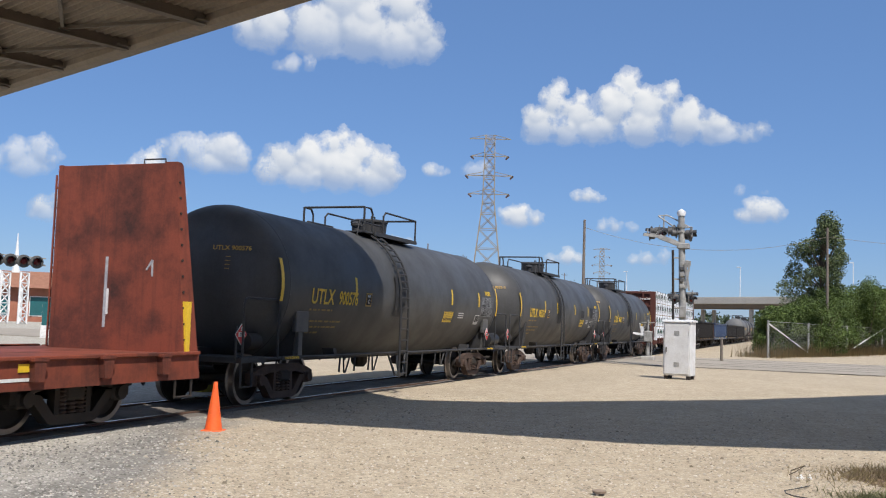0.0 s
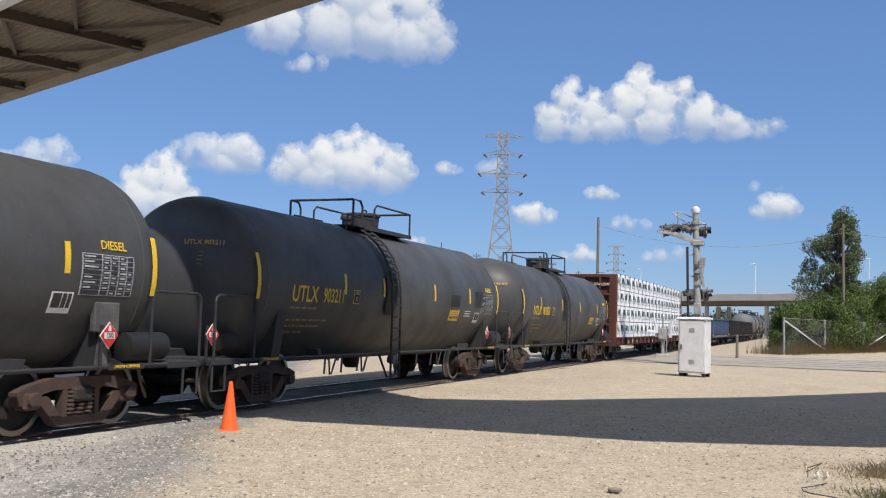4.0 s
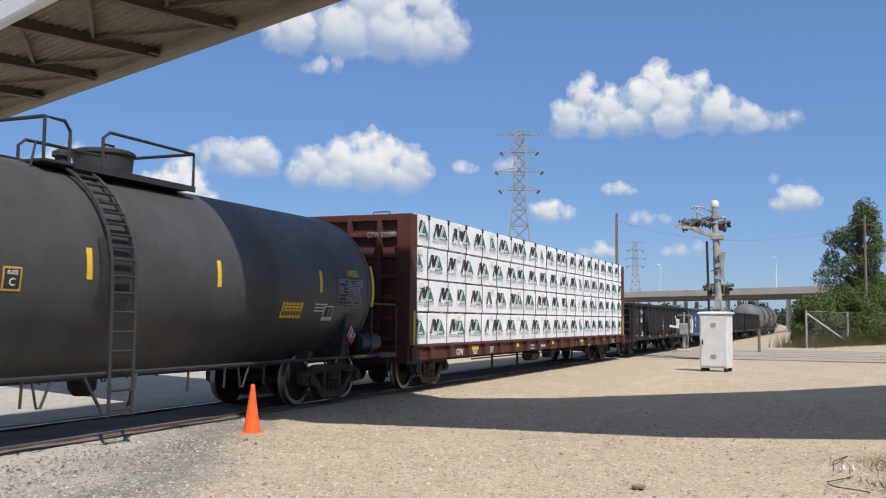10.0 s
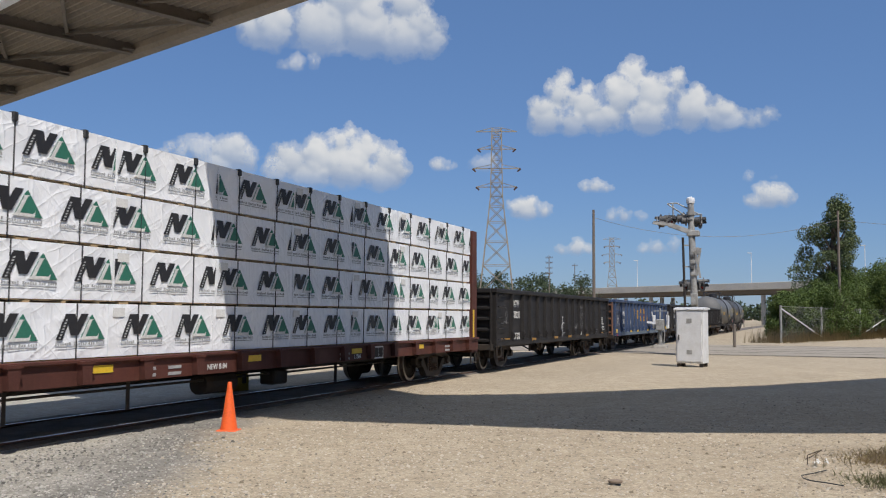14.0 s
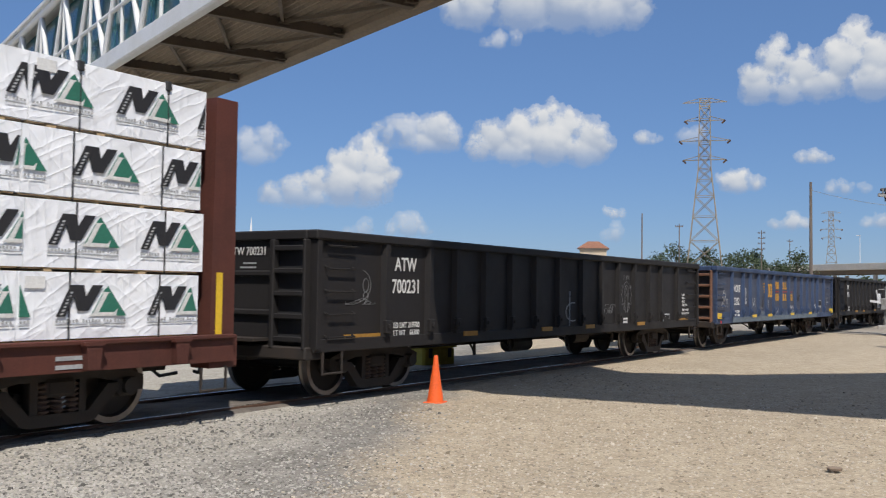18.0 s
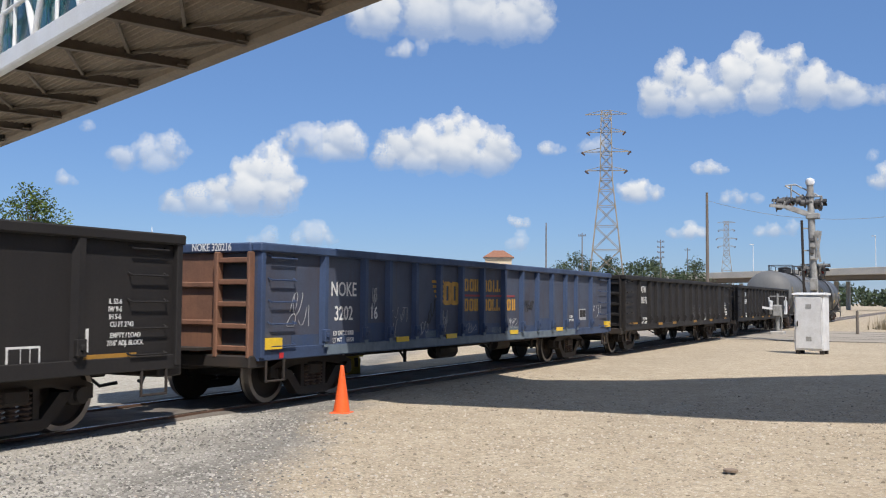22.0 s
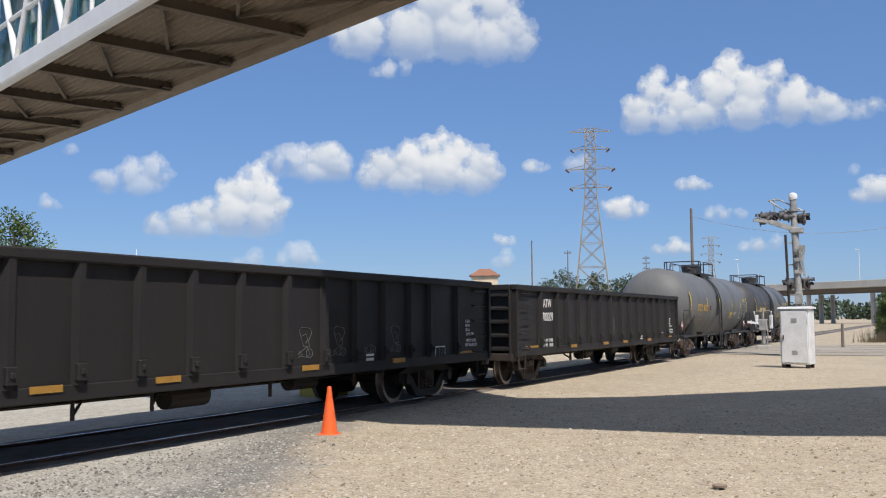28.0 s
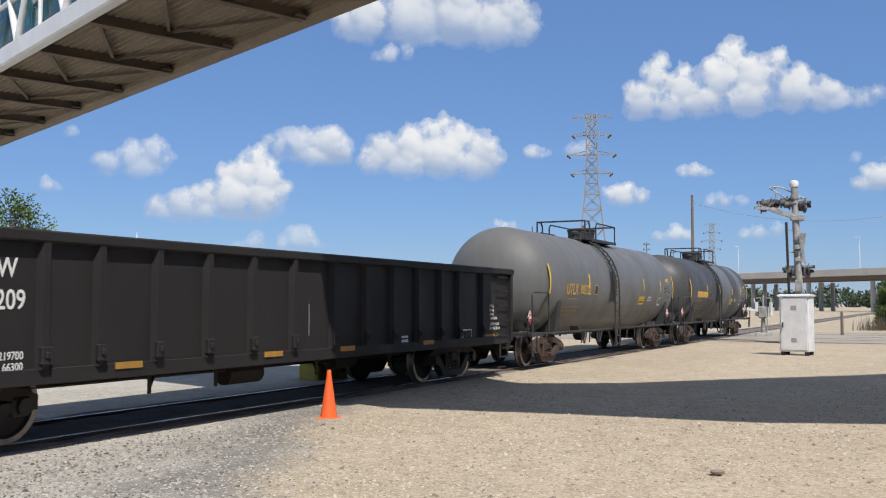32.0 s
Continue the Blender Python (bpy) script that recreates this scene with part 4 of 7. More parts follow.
        for a, b in ((5.495, 5.64), (5.655, 5.76), (5.775, 5.875)):
            part("inspection_box_field", Geo().box(a, b, -1.531, -1.524, 0.87, 1.055), BLACK, car)
        part("white_label", Geo().box(2.88, 3.13, -1.526, -1.52, 0.86, 0.95), WHITE, car)
        bar(2.88, 3.13, 0.98, 1.02)
        bar(-3.2, -2.75, 0.86, 0.89)
        bar(4.65, 5.1, 0.86, 0.885)
        lettering(mark + " " + num, 0.12, WHITE, car, pose(-8.008, -0.28, 2.12, 90, 0, -90), squeeze=0.8)
        for k in range(4):
            part("stencil_line", Geo().box(-8.007, -8.001, -0.45, -0.2 + 0.06 * (k % 2), 1.94 - k * 0.06, 1.965 - k * 0.06), CHALK, car)
    else:
        st(mark, 0.23, -5.78, 1.76)
        st(num[:4], 0.23, -5.78, 1.37)
        st(num[4:], 0.21, -4.85, 1.37)
        st("LD LMT 220000", 0.075, -5.78, 1.06)
        st("LT WT     66000", 0.075, -5.78, 0.95)
        st("IL 52-6", 0.06, 4.9, 1.20)
        st("CU FT 2743", 0.06, 4.9, 1.11)
        # paler repaint along the sill and the foot of the posts
        part("sill_repaint", Geo().box(-6.3, 5.1, -1.566, -1.559, 0.74, 0.89), BLUEPALE, car)
        for x in POSTS:
            for q in (-1, 1):
                if -6.4 < q * x < 5.3:
                    part("post_repaint", cached("repaint", lambda: Geo().box(-0.048, 0.048, -0.012, 0.0, 0.0, 0.26).mesh("post_repaint", BLUEPALE)), BLUEPALE, car, m=pose(q * x, -1.6, 0.86))
        for x in (-6.8, -5.55, -4.8, -3.0, -1.1, 0.0, 2.1, 3.0):
            bar(x - 0.38, x + 0.38, 0.9, 1.12 + 0.1 * math.sin(x * 5), BLUEDEEP, "blue_overspray")
        # the emblem: three winged bars and a block, with two rows of blocks beside it
        for k in range(5):
            bar(-2.75 + k * 0.045, -2.27, 1.935 - k * 0.093, 1.985 - k * 0.093, EMBLEM, "emblem_bar")
        def ring(x, z, w, h, t, name):
            """A plain upright hollow block."""
            part(name, Geo().box(x, x + t, -1.528, -1.522, z + 0.02, z + h - 0.02).box(x + w - t, x + w, -1.528, -1.522, z + 0.02, z + h - 0.02).box(x + t * 0.4, x + w - t * 0.4, -1.5278, -1.5222, z, z + t * 0.8).box(x + t * 0.4, x + w - t * 0.4, -1.5278, -1.5222, z + h - t * 0.8, z + h), EMBLEM, car)
        ring(-2.265, 1.51, 0.31, 0.46, 0.11, "emblem_block")
        ring(-1.95, 1.51, 0.31, 0.46, 0.11, "emblem_block")
        for z, xs in ((1.79, (-1.37, -1.12, -0.89, -0.47, -0.23, 0.03, 0.23)), (1.385, (-1.37, -1.13, -0.90, -0.46, -0.23, -0.01, 0.21, 0.66, 0.79, 1.06))):
            for k, x in enumerate(xs):
                if k in (0, 1, 3, 4, 8):
                    ring(x, z, 0.195, 0.255, 0.066, "emblem_letter_block")
                elif k == 7:
                    bar(x, x + 0.065, z, z + 0.25, EMBLEM, "emblem_letter_block")
                else:
                    bar(x, x + 0.07, z, z + 0.255, EMBLEM, "emblem_letter_block")
                    bar(x + 0.11, x + 0.18, z, z + (0.255 if k in (2, 9) else 0.07), EMBLEM, "emblem_letter_block")
        bar(-1.65, 1.21, 1.685, 1.725, REDLINE, "red_line")
        for x in (-7.7, 7.8):
            part("yellow_plate", Geo().box(x - 0.2, x + 0.2, -1.6, -1.515, 0.88, 1.04), YELLOW, car)
        for x in (-3.92, -2.0, 1.09, 3.96):
            part("yellow_plate", Geo().box(x - 0.22, x + 0.22, -1.575, -1.557, 0.86, 0.95), YELLOW, car)
        part("inspection_box", Geo().box(5.55, 6.05, -1.526, -1.52, 1.10, 1.40), CHALK, car)
        for a, b in ((5.58, 5.80), (5.82, 6.02)):
            part("inspection_box_field", Geo().box(a, b, -1.531, -1.524, 1.18, 1.37), BLACK, car)
        part("red_dot_label", Geo().box(-7.52, -7.42, -1.567, -1.559, 0.74, 0.82), RED, car)
        scribble(car, -2.99, -2.42, 1.18, 1.62, 31, DARK, 0.022, 5)
        scribble(car, 1.64, 2.3, 1.36, 1.6, 32, DARK, 0.03, 9)
        for xa, xb in ((-3.0, -2.43), (-0.43, 0.46), (0.65, 1.42)):
            bar(xa, xb, 0.89, 1.03, BLUEPALE, "pale_patch")
        for k, (xa, xb, za, zb) in enumerate(((-4.26, -3.7, 0.95, 1.47), (-3.26, -2.9, 0.95, 1.22), (-2.3, -2.1, 1.0, 1.4), (-1.29, -0.8, 0.95, 1.15), (0.9, 1.4, 1.0, 1.2), (-7.3, -6.75, 1.2, 1.7), (6.6, 7.3, 1.0, 1.5), (-4.95, -4.75, 1.45, 1.8))):
            scribble(car, xa, xb, za, zb, 50 + k, CHALK, 0.006, 5)
        lettering(mark + " " + num, 0.11, WHITE, car, pose(-8.066, -0.72, 2.345, 90, 0, -90), squeeze=0.8)
    CARS.append((car, x0))
    return car


# -- bulkhead flats --
def tapered(outline, s):
    """A bulkhead flange that leans in towards its top."""
    n = len(outline)
    vs = [(x, s * 0.98, z) for x, z in outline] + [(x, s * (1.53 - 0.32 * (z - 0.62) / 3.3 if s < 0 else 1.06), z) for x, z in outline]
    return Geo().add(vs, [tuple(range(n)), tuple(range(n, 2 * n))[::-1]] + [(k, n + k, n + (k + 1) % n, (k + 1) % n) for k in range(n)])


def bulkhead_flat(x0, paint, half, label, loaded):
    car = thing("bulkhead_flat_car", label, "flat car", group="cars of the freight train")
    deck = part("deck", Geo().box(-half, half, -1.5, 1.5, 0.92, 1.0), LUMBER if loaded else paint, car)
    for s in (-1, 1):
        part("side_sill", Geo().prism([(-half, 0.70 if loaded else 0.62), (half, 0.70 if loaded else 0.62), (half, 1.02), (-half, 1.02)], s * 1.50, s * 1.55, "y"), paint, car)
        part("sill_lip", Geo().box(-half, half, min(s * 1.50, s * 1.60), max(s * 1.50, s * 1.60), 0.98, 1.03, 0.01), paint, car)
        n = 18
        for k in range(n):
            x = -half + 0.9 + k * (2 * half - 1.8) / (n - 1)
            part("stake_pocket", cached(("pocket", paint.name), lambda: Geo().prism([(-0.10, 0.0), (0.10, 0.0), (0.075, -0.26), (-0.075, -0.26)], -0.06, 0.06, "y").box(-0.13, 0.13, -0.07, 0.07, -0.01, 0.03).mesh("stake_pocket", paint)), paint, car, m=pose(x, s * 1.59, 0.98))
    for q in (-1, 1):
        x = q * half
        # the bulkhead: a plate between two flanges, with a deep frame and ribs outside
        xi = x - q * (0.12 if loaded else 0.30)
        hw = 1.20 if loaded else 1.02
        bh = part("bulkhead", Geo().prism([(-hw, 1.0), (hw, 1.0), (hw, 3.8), (hw - 0.06, 3.9), (0.06 - hw, 3.9), (-hw, 3.8)], xi, xi + q * 0.06, "x"), paint, car)
        for s in (-1, 1):
            if loaded:
                pr = [(x - q * 0.36, 0.62), (x + q * 0.04, 0.62), (x + q * 0.03, 3.92), (x - q * 0.32, 3.92)]
            else:
                pr = [(x - q * 0.305, 0.62), (x + q * 0.1, 0.62), (x - q * 0.14, 3.86), (x - q * 0.18, 3.92), (x - q * 0.305, 3.92)]
            part("side_flange", Geo().prism(pr, s * (hw - 0.02), s * (1.50 if s < 0 else 1.27), "y") if loaded else tapered(pr, s), paint, bh)
            ys = 1.50 if loaded else 1.41
            if loaded or s < 0:
                part("reflective_strip", Geo().box(x - q * 0.22 - 0.05, x - q * 0.22 + 0.05, min(s * (ys - 0.02), s * (ys + (0.008 if loaded else 0.1))), max(s * (ys - 0.02), s * (ys + (0.008 if loaded else 0.1))), 0.95, 1.78), YELLOW, bh)
            if not loaded:
                for k in range(11 if s < 0 else 0):
                    part("bolt", cached("bolt", lambda: Geo().rod((0, -0.02, 0), (0, 0.02, 0), 0.022, 6).mesh("bolt", GRIME)), GRIME, bh, m=pose(x - q * 0.26, s * (1.53 - 0.32 * (0.58 + k * 0.24) / 3.3), 1.2 + k * 0.24))
        x = xi + q * 0.06
        part("top_beam", Geo().box(min(x, x + q * 0.1), max(x, x + q * 0.1), -hw, hw, 3.76, 3.92, 0.02), paint, bh)
        for k in range(6):
            z = 1.1 + k * 0.46
            part("cross_rib", Geo().box(min(x, x + q * 0.11), max(x, x + q * 0.11), -hw + 0.02, hw - 0.02, z, z + 0.10, 0.02), paint, bh)
        for y in (-0.75, 0.0, 0.75):
            part("upright_rib", Geo().box(min(x, x + q * 0.14), max(x, x + q * 0.14), y - 0.05, y + 0.05, 1.0, 3.8, 0.01), paint, bh)
        part("top_bracket", Geo().pipe([(x, -0.55, 3.92), (x, -0.55, 3.98), (x, -0.95, 3.98), (x, -0.95, 3.92)], 0.014), GRIME, bh)
        ld = Geo()
        for y in (0.85, 1.3):
            ld.rod((x + q * 0.16, y, 0.8), (x + q * 0.16, y, 3.8), 0.02, 6)
        for k in range(9):
            ld.rod((x + q * 0.16, 0.85, 0.95 + k * 0.33), (x + q * 0.16, 1.3, 0.95 + k * 0.33), 0.014, 6)
        part("end_ladder", ld, paint, bh)
        x = q * half
        part("end_sill", Geo().box(min(x, x + q * 0.12), max(x, x + q * 0.12), -1.5, 1.5, 0.62, 1.02, 0.02), paint, car)
        part("stirrup_step", Geo().pipe([(x - q * 0.1, -1.52, 0.64), (x - q * 0.1, -1.52, 0.36), (x - q * 0.5, -1.52, 0.36), (x - q * 0.5, -1.52, 0.64)], 0.022), GRIME, car)
        truck(car, q * (half - 2.1))
        coupler(car, x + q * 0.1, q)
    part("centre_sill", Geo().box(-half, half, -0.35, 0.35, 0.52, 0.92, 0.02), GRIME, car)
    rig = Geo().pipe([(-6, -1.0, 0.55), (6, -1.0, 0.55)], 0.02).rod((-0.8, -0.9, 0.48), (0.1, -0.9, 0.48), 0.17, 12).box(1.2, 1.7, -1.1, -0.8, 0.35, 0.62, 0.03)
    for x in (-5.2, -3.0, 3.2, 5.4):
        rig.bar((x, -1.3, 0.7), (x, -1.3, 0.28), 0.05)
    part("brake_rigging", rig, GRIME, car)
    for x in ((-7.2, -3.85, -0.2, 3.63, 6.95) if loaded else (4.3, 7.95)):
        part("yellow_plate", Geo().box(x - 0.22, x + 0.22, -1.562, -1.552, 0.84, 0.94), YELLOW, car)
    if loaded:
        for text, x, z in (("GTW", -8.27, 0.80), ("623", -7.2, 0.80), ("397", -5.95, 0.80)):
            lettering(text, 0.16, WHITE, car, pose(x, -1.558, z, 90, 0, 0), squeeze=0.85)
        lettering("NEW 8-94", 0.085, WHITE, car, pose(-1.24, -1.558, 0.8, 90, 0, 0))
        for x, w in ((-2.95, 0.22), (-2.45, 0.3), (2.9, 0.4), (8.6, 0.5)):
            for z in (0.735, 0.825):
                part("stencil_line", Geo().box(x, x + w, -1.558, -1.552, z, z + 0.045), CHALK, car)
        lettering("L 73-0", 0.08, WHITE, car, pose(3.66, -1.558, 0.775, 90, 0, 0))
        part("inspection_box", Geo().box(4.44, 4.9, -1.558, -1.552, 0.70, 0.96), WHITE, car)
        for a in (4.47, 4.68):
            part("inspection_box_field", Geo().box(a, a + 0.19, -1.562, -1.556, 0.73, 0.93), GRIME, car)
        lettering("GTW 623397", 0.12, WHITE, car, pose(-half - 0.175, -0.86, 3.44, 90, 0, -90), squeeze=0.75)
    else:
        # scrapes on the inner face of the bulkhead
        xx = half - 0.302
        part("paint_scrape", Geo().box(xx - 0.006, xx, -0.02, 0.03, 1.35, 2.45), CHALK, car, "long pale scrape")
        part("paint_scrape", Geo().box(xx - 0.006, xx, -0.06, -0.02, 1.55, 1.95), WHITE, car)
        part("chalk_scrawl", Geo().bar((xx - 0.003, -0.75, 2.25), (xx - 0.003, -0.85, 2.4), 0.01, 0.03).bar((xx - 0.003, -0.85, 2.4), (xx - 0.003, -0.86, 2.15), 0.01, 0.03), CHALK, car)
        part("stencil_line", Geo().box(half - 4.9, half - 3.3, -1.558, -1.552, 0.73, 0.77), WHITE, car)
        part("inspection_box", Geo().box(half - 7.2, half - 6.5, -1.558, -1.552, 0.68, 0.93), WHITE, car)
        part("inspection_box_field", Geo().box(half - 7.16, half - 6.54, -1.562, -1.556, 0.71, 0.90), DARK, car)
    CARS.append((car, x0))
    return car


def print_mark(parent, x, z, y, lo, hi):
    """A printed mark of plain shapes: slanted black strokes, a green triangle with a white stroke, rows of small bars; cut off at lo and hi."""
    def cut(pts):
        return [(min(max(px, lo), hi), pz) for px, pz in pts]
    def put(name, pts, material, o):
        c = cut([(x + a * 1.1, z + b2 * 0.80) for a, b2 in pts])
        if max(p[0] for p in c) - min(p[0] for p in c) > 0.03:
            part(name, Geo().prism(c, y - o, y, "y"), material, parent)
    put("black_mark", [(-0.40, -0.20), (-0.30, -0.20), (-0.155, 0.21), (-0.25, 0.21)], WRAPBLACK, 0.003)
    put("black_mark", [(-0.25, 0.21), (-0.10, 0.21), (-0.045, -0.13), (-0.165, -0.13)], WRAPBLACK, 0.0034)
    put("black_mark", [(-0.165, -0.13), (-0.045, -0.13), (0.115, 0.21), (-0.005, 0.21)], WRAPBLACK, 0.003)
    put("green_mark", [(-0.02, -0.20), (0.40, -0.20), (0.175, 0.20), (0.135, 0.15)], WRAPGREEN, 0.0038)
    put("white_mark", [(-0.045, -0.20), (0.275, -0.20), (0.295, -0.10), (0.26, -0.15), (0.07, -0.15), (0.175, 0.10), (0.205, 0.12), (0.10, 0.12), (0.12, 0.10), (0.015, -0.15)], WHITE, 0.0046)
    # pale rungs along the slanted stroke, and two lines of small print as plain bars
    def row(name, cells, material, o):
        g = Geo()
        for pts in cells:
            c = cut([(x + a * 1.1, z + b2 * 0.80) for a, b2 in pts])
            if max(p[0] for p in c) - min(p[0] for p in c) > 0.008:
                g.prism(c, y - o, y, "y")
        if g.v:
            tagged(part(name, g, material, parent), kind="stuff")
    row("stroke_print", [[(-0.357 + 0.1415 * f, -0.18 + 0.4 * f), (-0.328 + 0.1415 * f, -0.18 + 0.4 * f), (-0.318 + 0.1415 * f, -0.155 + 0.4 * f), (-0.347 + 0.1415 * f, -0.155 + 0.4 * f)] for f in (0.0, 0.115, 0.23, 0.345, 0.46, 0.575, 0.69)], WRAPRUNG, 0.0042)
    words = ((-0.40, 7), (-0.11, 6), (0.13, 3), (0.26, 4))
    row("print_line", [[(a + k * 0.036, -0.28), (a + k * 0.036 + 0.022, -0.28), (a + k * 0.036 + 0.022, -0.235 - 0.012 * (k % 3 > 0)), (a + k * 0.036, -0.235 - 0.012 * (k % 3 > 0))] for a, m in words for k in range(m)], WRAPTEXT, 0.002)
    row("print_line", [[(a, -0.318), (b2, -0.318), (b2, -0.302), (a, -0.302)] for a, b2 in ((-0.40, -0.22), (-0.20, -0.05), (-0.03, 0.20), (0.22, 0.39))], WRAPTEXT, 0.002)


def lumber_bundle(seed, far, top):
    """A wrapped bundle: a slightly slack white cover with open wood at its foot."""
    rnd = random.Random(seed)
    ob = thing("lumber_bundle", "bundle of lumber in white printed wrap strapped on the flat car", "lumber", group="lumber bundles on the flat car")
    L, D, H = 1.18, 0.74, 0.70
    nx, nz = 14, 7
    g, vs = Geo(), []
    # wrapped cover: front face with creases, plain back
    for i in range(nx + 1):
        for j in range(nz + 1):
            x, z = -L + 2 * L * i / nx, 0.008 + (H - 0.008) * j / nz
            edge = i in (0, nx) or j in (0, nz)
            vs.append((x, -D + (0.0 if edge else 0.012 * noise.noise(Vector((x * 2.3 + seed, z * 3.1, seed * 0.7)))), z))
    k = len(vs)
    fs = [(i * (nz + 1) + j, (i + 1) * (nz + 1) + j, (i + 1) * (nz + 1) + j + 1, i * (nz + 1) + j + 1) for i in range(nx) for j in range(nz)]
    vs += [(-L, D, 0.008), (L, D, 0.008), (L, D, H), (-L, D, H)]
    bl = [i * (nz + 1) for i in range(nx + 1)]
    tl = [i * (nz + 1) + nz for i in range(nx + 1)]
    le = list(range(nz + 1))
    re = [nx * (nz + 1) + j for j in range(nz + 1)]
    fs += [tuple(bl[::-1]) + (k, k + 1), tuple(tl) + (k + 2, k + 3), tuple(le) + (k + 3, k), tuple(re[::-1]) + (k + 1, k + 2), (k + 1, k, k + 3, k + 2)]
    g.add(vs, fs)
    part("wrap", g, WRAP, ob, smooth=False)
    part("bottom_board", Geo().box(-L + 0.02, L - 0.02, -D + 0.07, D, -0.012, 0.008), LUMBER, ob)
    for x in (-0.9, -0.3, 0.3, 0.9):
        part("spacer_board", Geo().box(x - 0.045 + rnd.uniform(-0.1, 0.1), x + 0.045, -D + 0.006, D, -0.034, -0.012), LUMBER, ob)
    if not far:
        off = rnd.uniform(-0.5, 0.5)
        for x in (-1.17 + off, 0.0 + off, 1.17 + off):
            print_mark(ob, x, 0.40, -D - 0.013, -L + 0.02, L - 0.02)
        if rnd.random() < 0.7:
            part("paper_label", Geo().box(-L + 0.07, -L + 0.30, -D - 0.017, -D - 0.012, H - 0.17, H - 0.05), PAPER, ob, "small white paper label")
        for x in (-0.59, 0.59):
            part("strap", Geo().box(x - 0.008, x + 0.008, -D - 0.018, -D - 0.008, -0.03, H), DARK, ob)
            if top:
                part("corner_protector", Geo().box(x - 0.04, x + 0.04, -D - 0.03, -D + 0.06, H - 0.09, H + 0.02, 0.01), DARK, ob)
    else:
        part("strap", Geo().box(-0.012, 0.012, D + 0.001, D + 0.006, 0.0, H), DARK, ob)
    return ob


bulkhead_flat(12.65 - 11.35, RUSTRED, 11.35, "oxide-red empty bulkhead flat car with scraped paint", False)
tank_car(21.68, "UTLX 900576", 7.15, TANKBLACK, "weathered black tank car with yellow stencils and jacking pads", pads=True)
tank_car(37.27, "UTLX 903211", 7.15, TANKBLACK, "weathered black tank car with dark repaint patches and diesel stencil", patches=True, strips=(-3.28, -1.46, 1.49, 4.0), notice=2.95)
tank_car(52.8, "UTLX 901823", 7.15, TANKBLACK, "weathered black tank car next to the loaded flat car", strips=(-4.4, -1.55, 1.2, 4.3), notice=3.4)
bulkhead_flat(72.1, BROWN, 11.1, "brown bulkhead flat car loaded with wrapped lumber", True)
g1 = gondola(92.7, "ATW", "700231", BLACK, BLACK, "black ribbed gondola car with chalk marks", BLACK)
gondola(110.3, "NOKE", "320216", BLUE, BLUEPANEL, "faded blue ribbed gondola car with orange emblem and scrawls", RUSTEND)
g2 = gondola(127.75, "ATW", "700176", BLACK, BLACK, "black ribbed gondola car with pale chalk figures", BLACK, (-3.9, -2.0, 1.15, 3.95))
g3 = gondola(145.25, "ATW", "700209", BLACK, BLACK, "black ribbed gondola car at the end of the gondolas", BLACK)
tank_car(162.62, "UTLX 902122", 7.3, TANKGREY, "weathered grey tank car with yellow stencils", detail=False)
tank_car(178.92, "", 7.3, TANKBLACK, "black tank car with grey bands at the train's tail", detail=False, bands=((1.2, 2.2, TANKGREY), (4.6, 1.4, TANKGREY)))
def arc(cx, cz, rx, rz, a0, a1, n=9):
    return [(cx + rx * math.cos(radians(a0 + (a1 - a0) * k / n)), cz + rz * math.sin(radians(a0 + (a1 - a0) * k / n))) for k in range(n + 1)]


# chalk on the first gondola: a crossed curve, a horned arch with a diamond, a ringed curve by the ladder
line_art(g1, [[(0.04, 0.75), (0.04, 1.62)], arc(0.2, 1.19, 0.34, 0.19, 75, 290)], CHALK, 0.022)
for q in (-1, 1):
    line_art(g1, [[(3.06 + q * a, b) for a, b in ((0.0, 1.86), (0.12, 1.82), (0.2, 1.7), (0.27, 1.78), (0.25, 1.62), (0.3, 1.55), (0.22, 1.45), (0.26, 1.32), (0.14, 1.36), (0.16, 1.24), (0.04, 1.14), (0.1, 1.3), (0.08, 1.5), (0.14, 1.62), (0.08, 1.74), (0.0, 1.78))]], CHALKDIM, 0.009)
line_art(g1, [[(3.06, 1.72), (3.12, 1.62), (3.06, 1.52), (3.0, 1.62), (3.06, 1.72)], [(2.9, 1.9), (2.9, 2.0), (2.97, 2.0)], [(3.04, 1.9), (3.04, 2.0)], [(3.12, 1.9), (3.12, 2.0), (3.2, 1.9), (3.2, 2.0)]], CHALKDIM, 0.009)
scribble(g1, 1.8, 2.4, 1.14, 1.33, 71, CHALKDIM, 0.008, 7)
line_art(g1, [arc(-6.95, 1.66, 0.24, 0.22, 80, -75), arc(-6.83, 1.66, 0.07, 0.1, 0, 360), arc(-6.83, 1.5, 0.06, 0.06, 0, 360)], CHALKDIM, 0.009)
scribble(g1, -7.3, -6.6, 1.38, 1.46, 72, CHALKDIM, 0.006, 6)
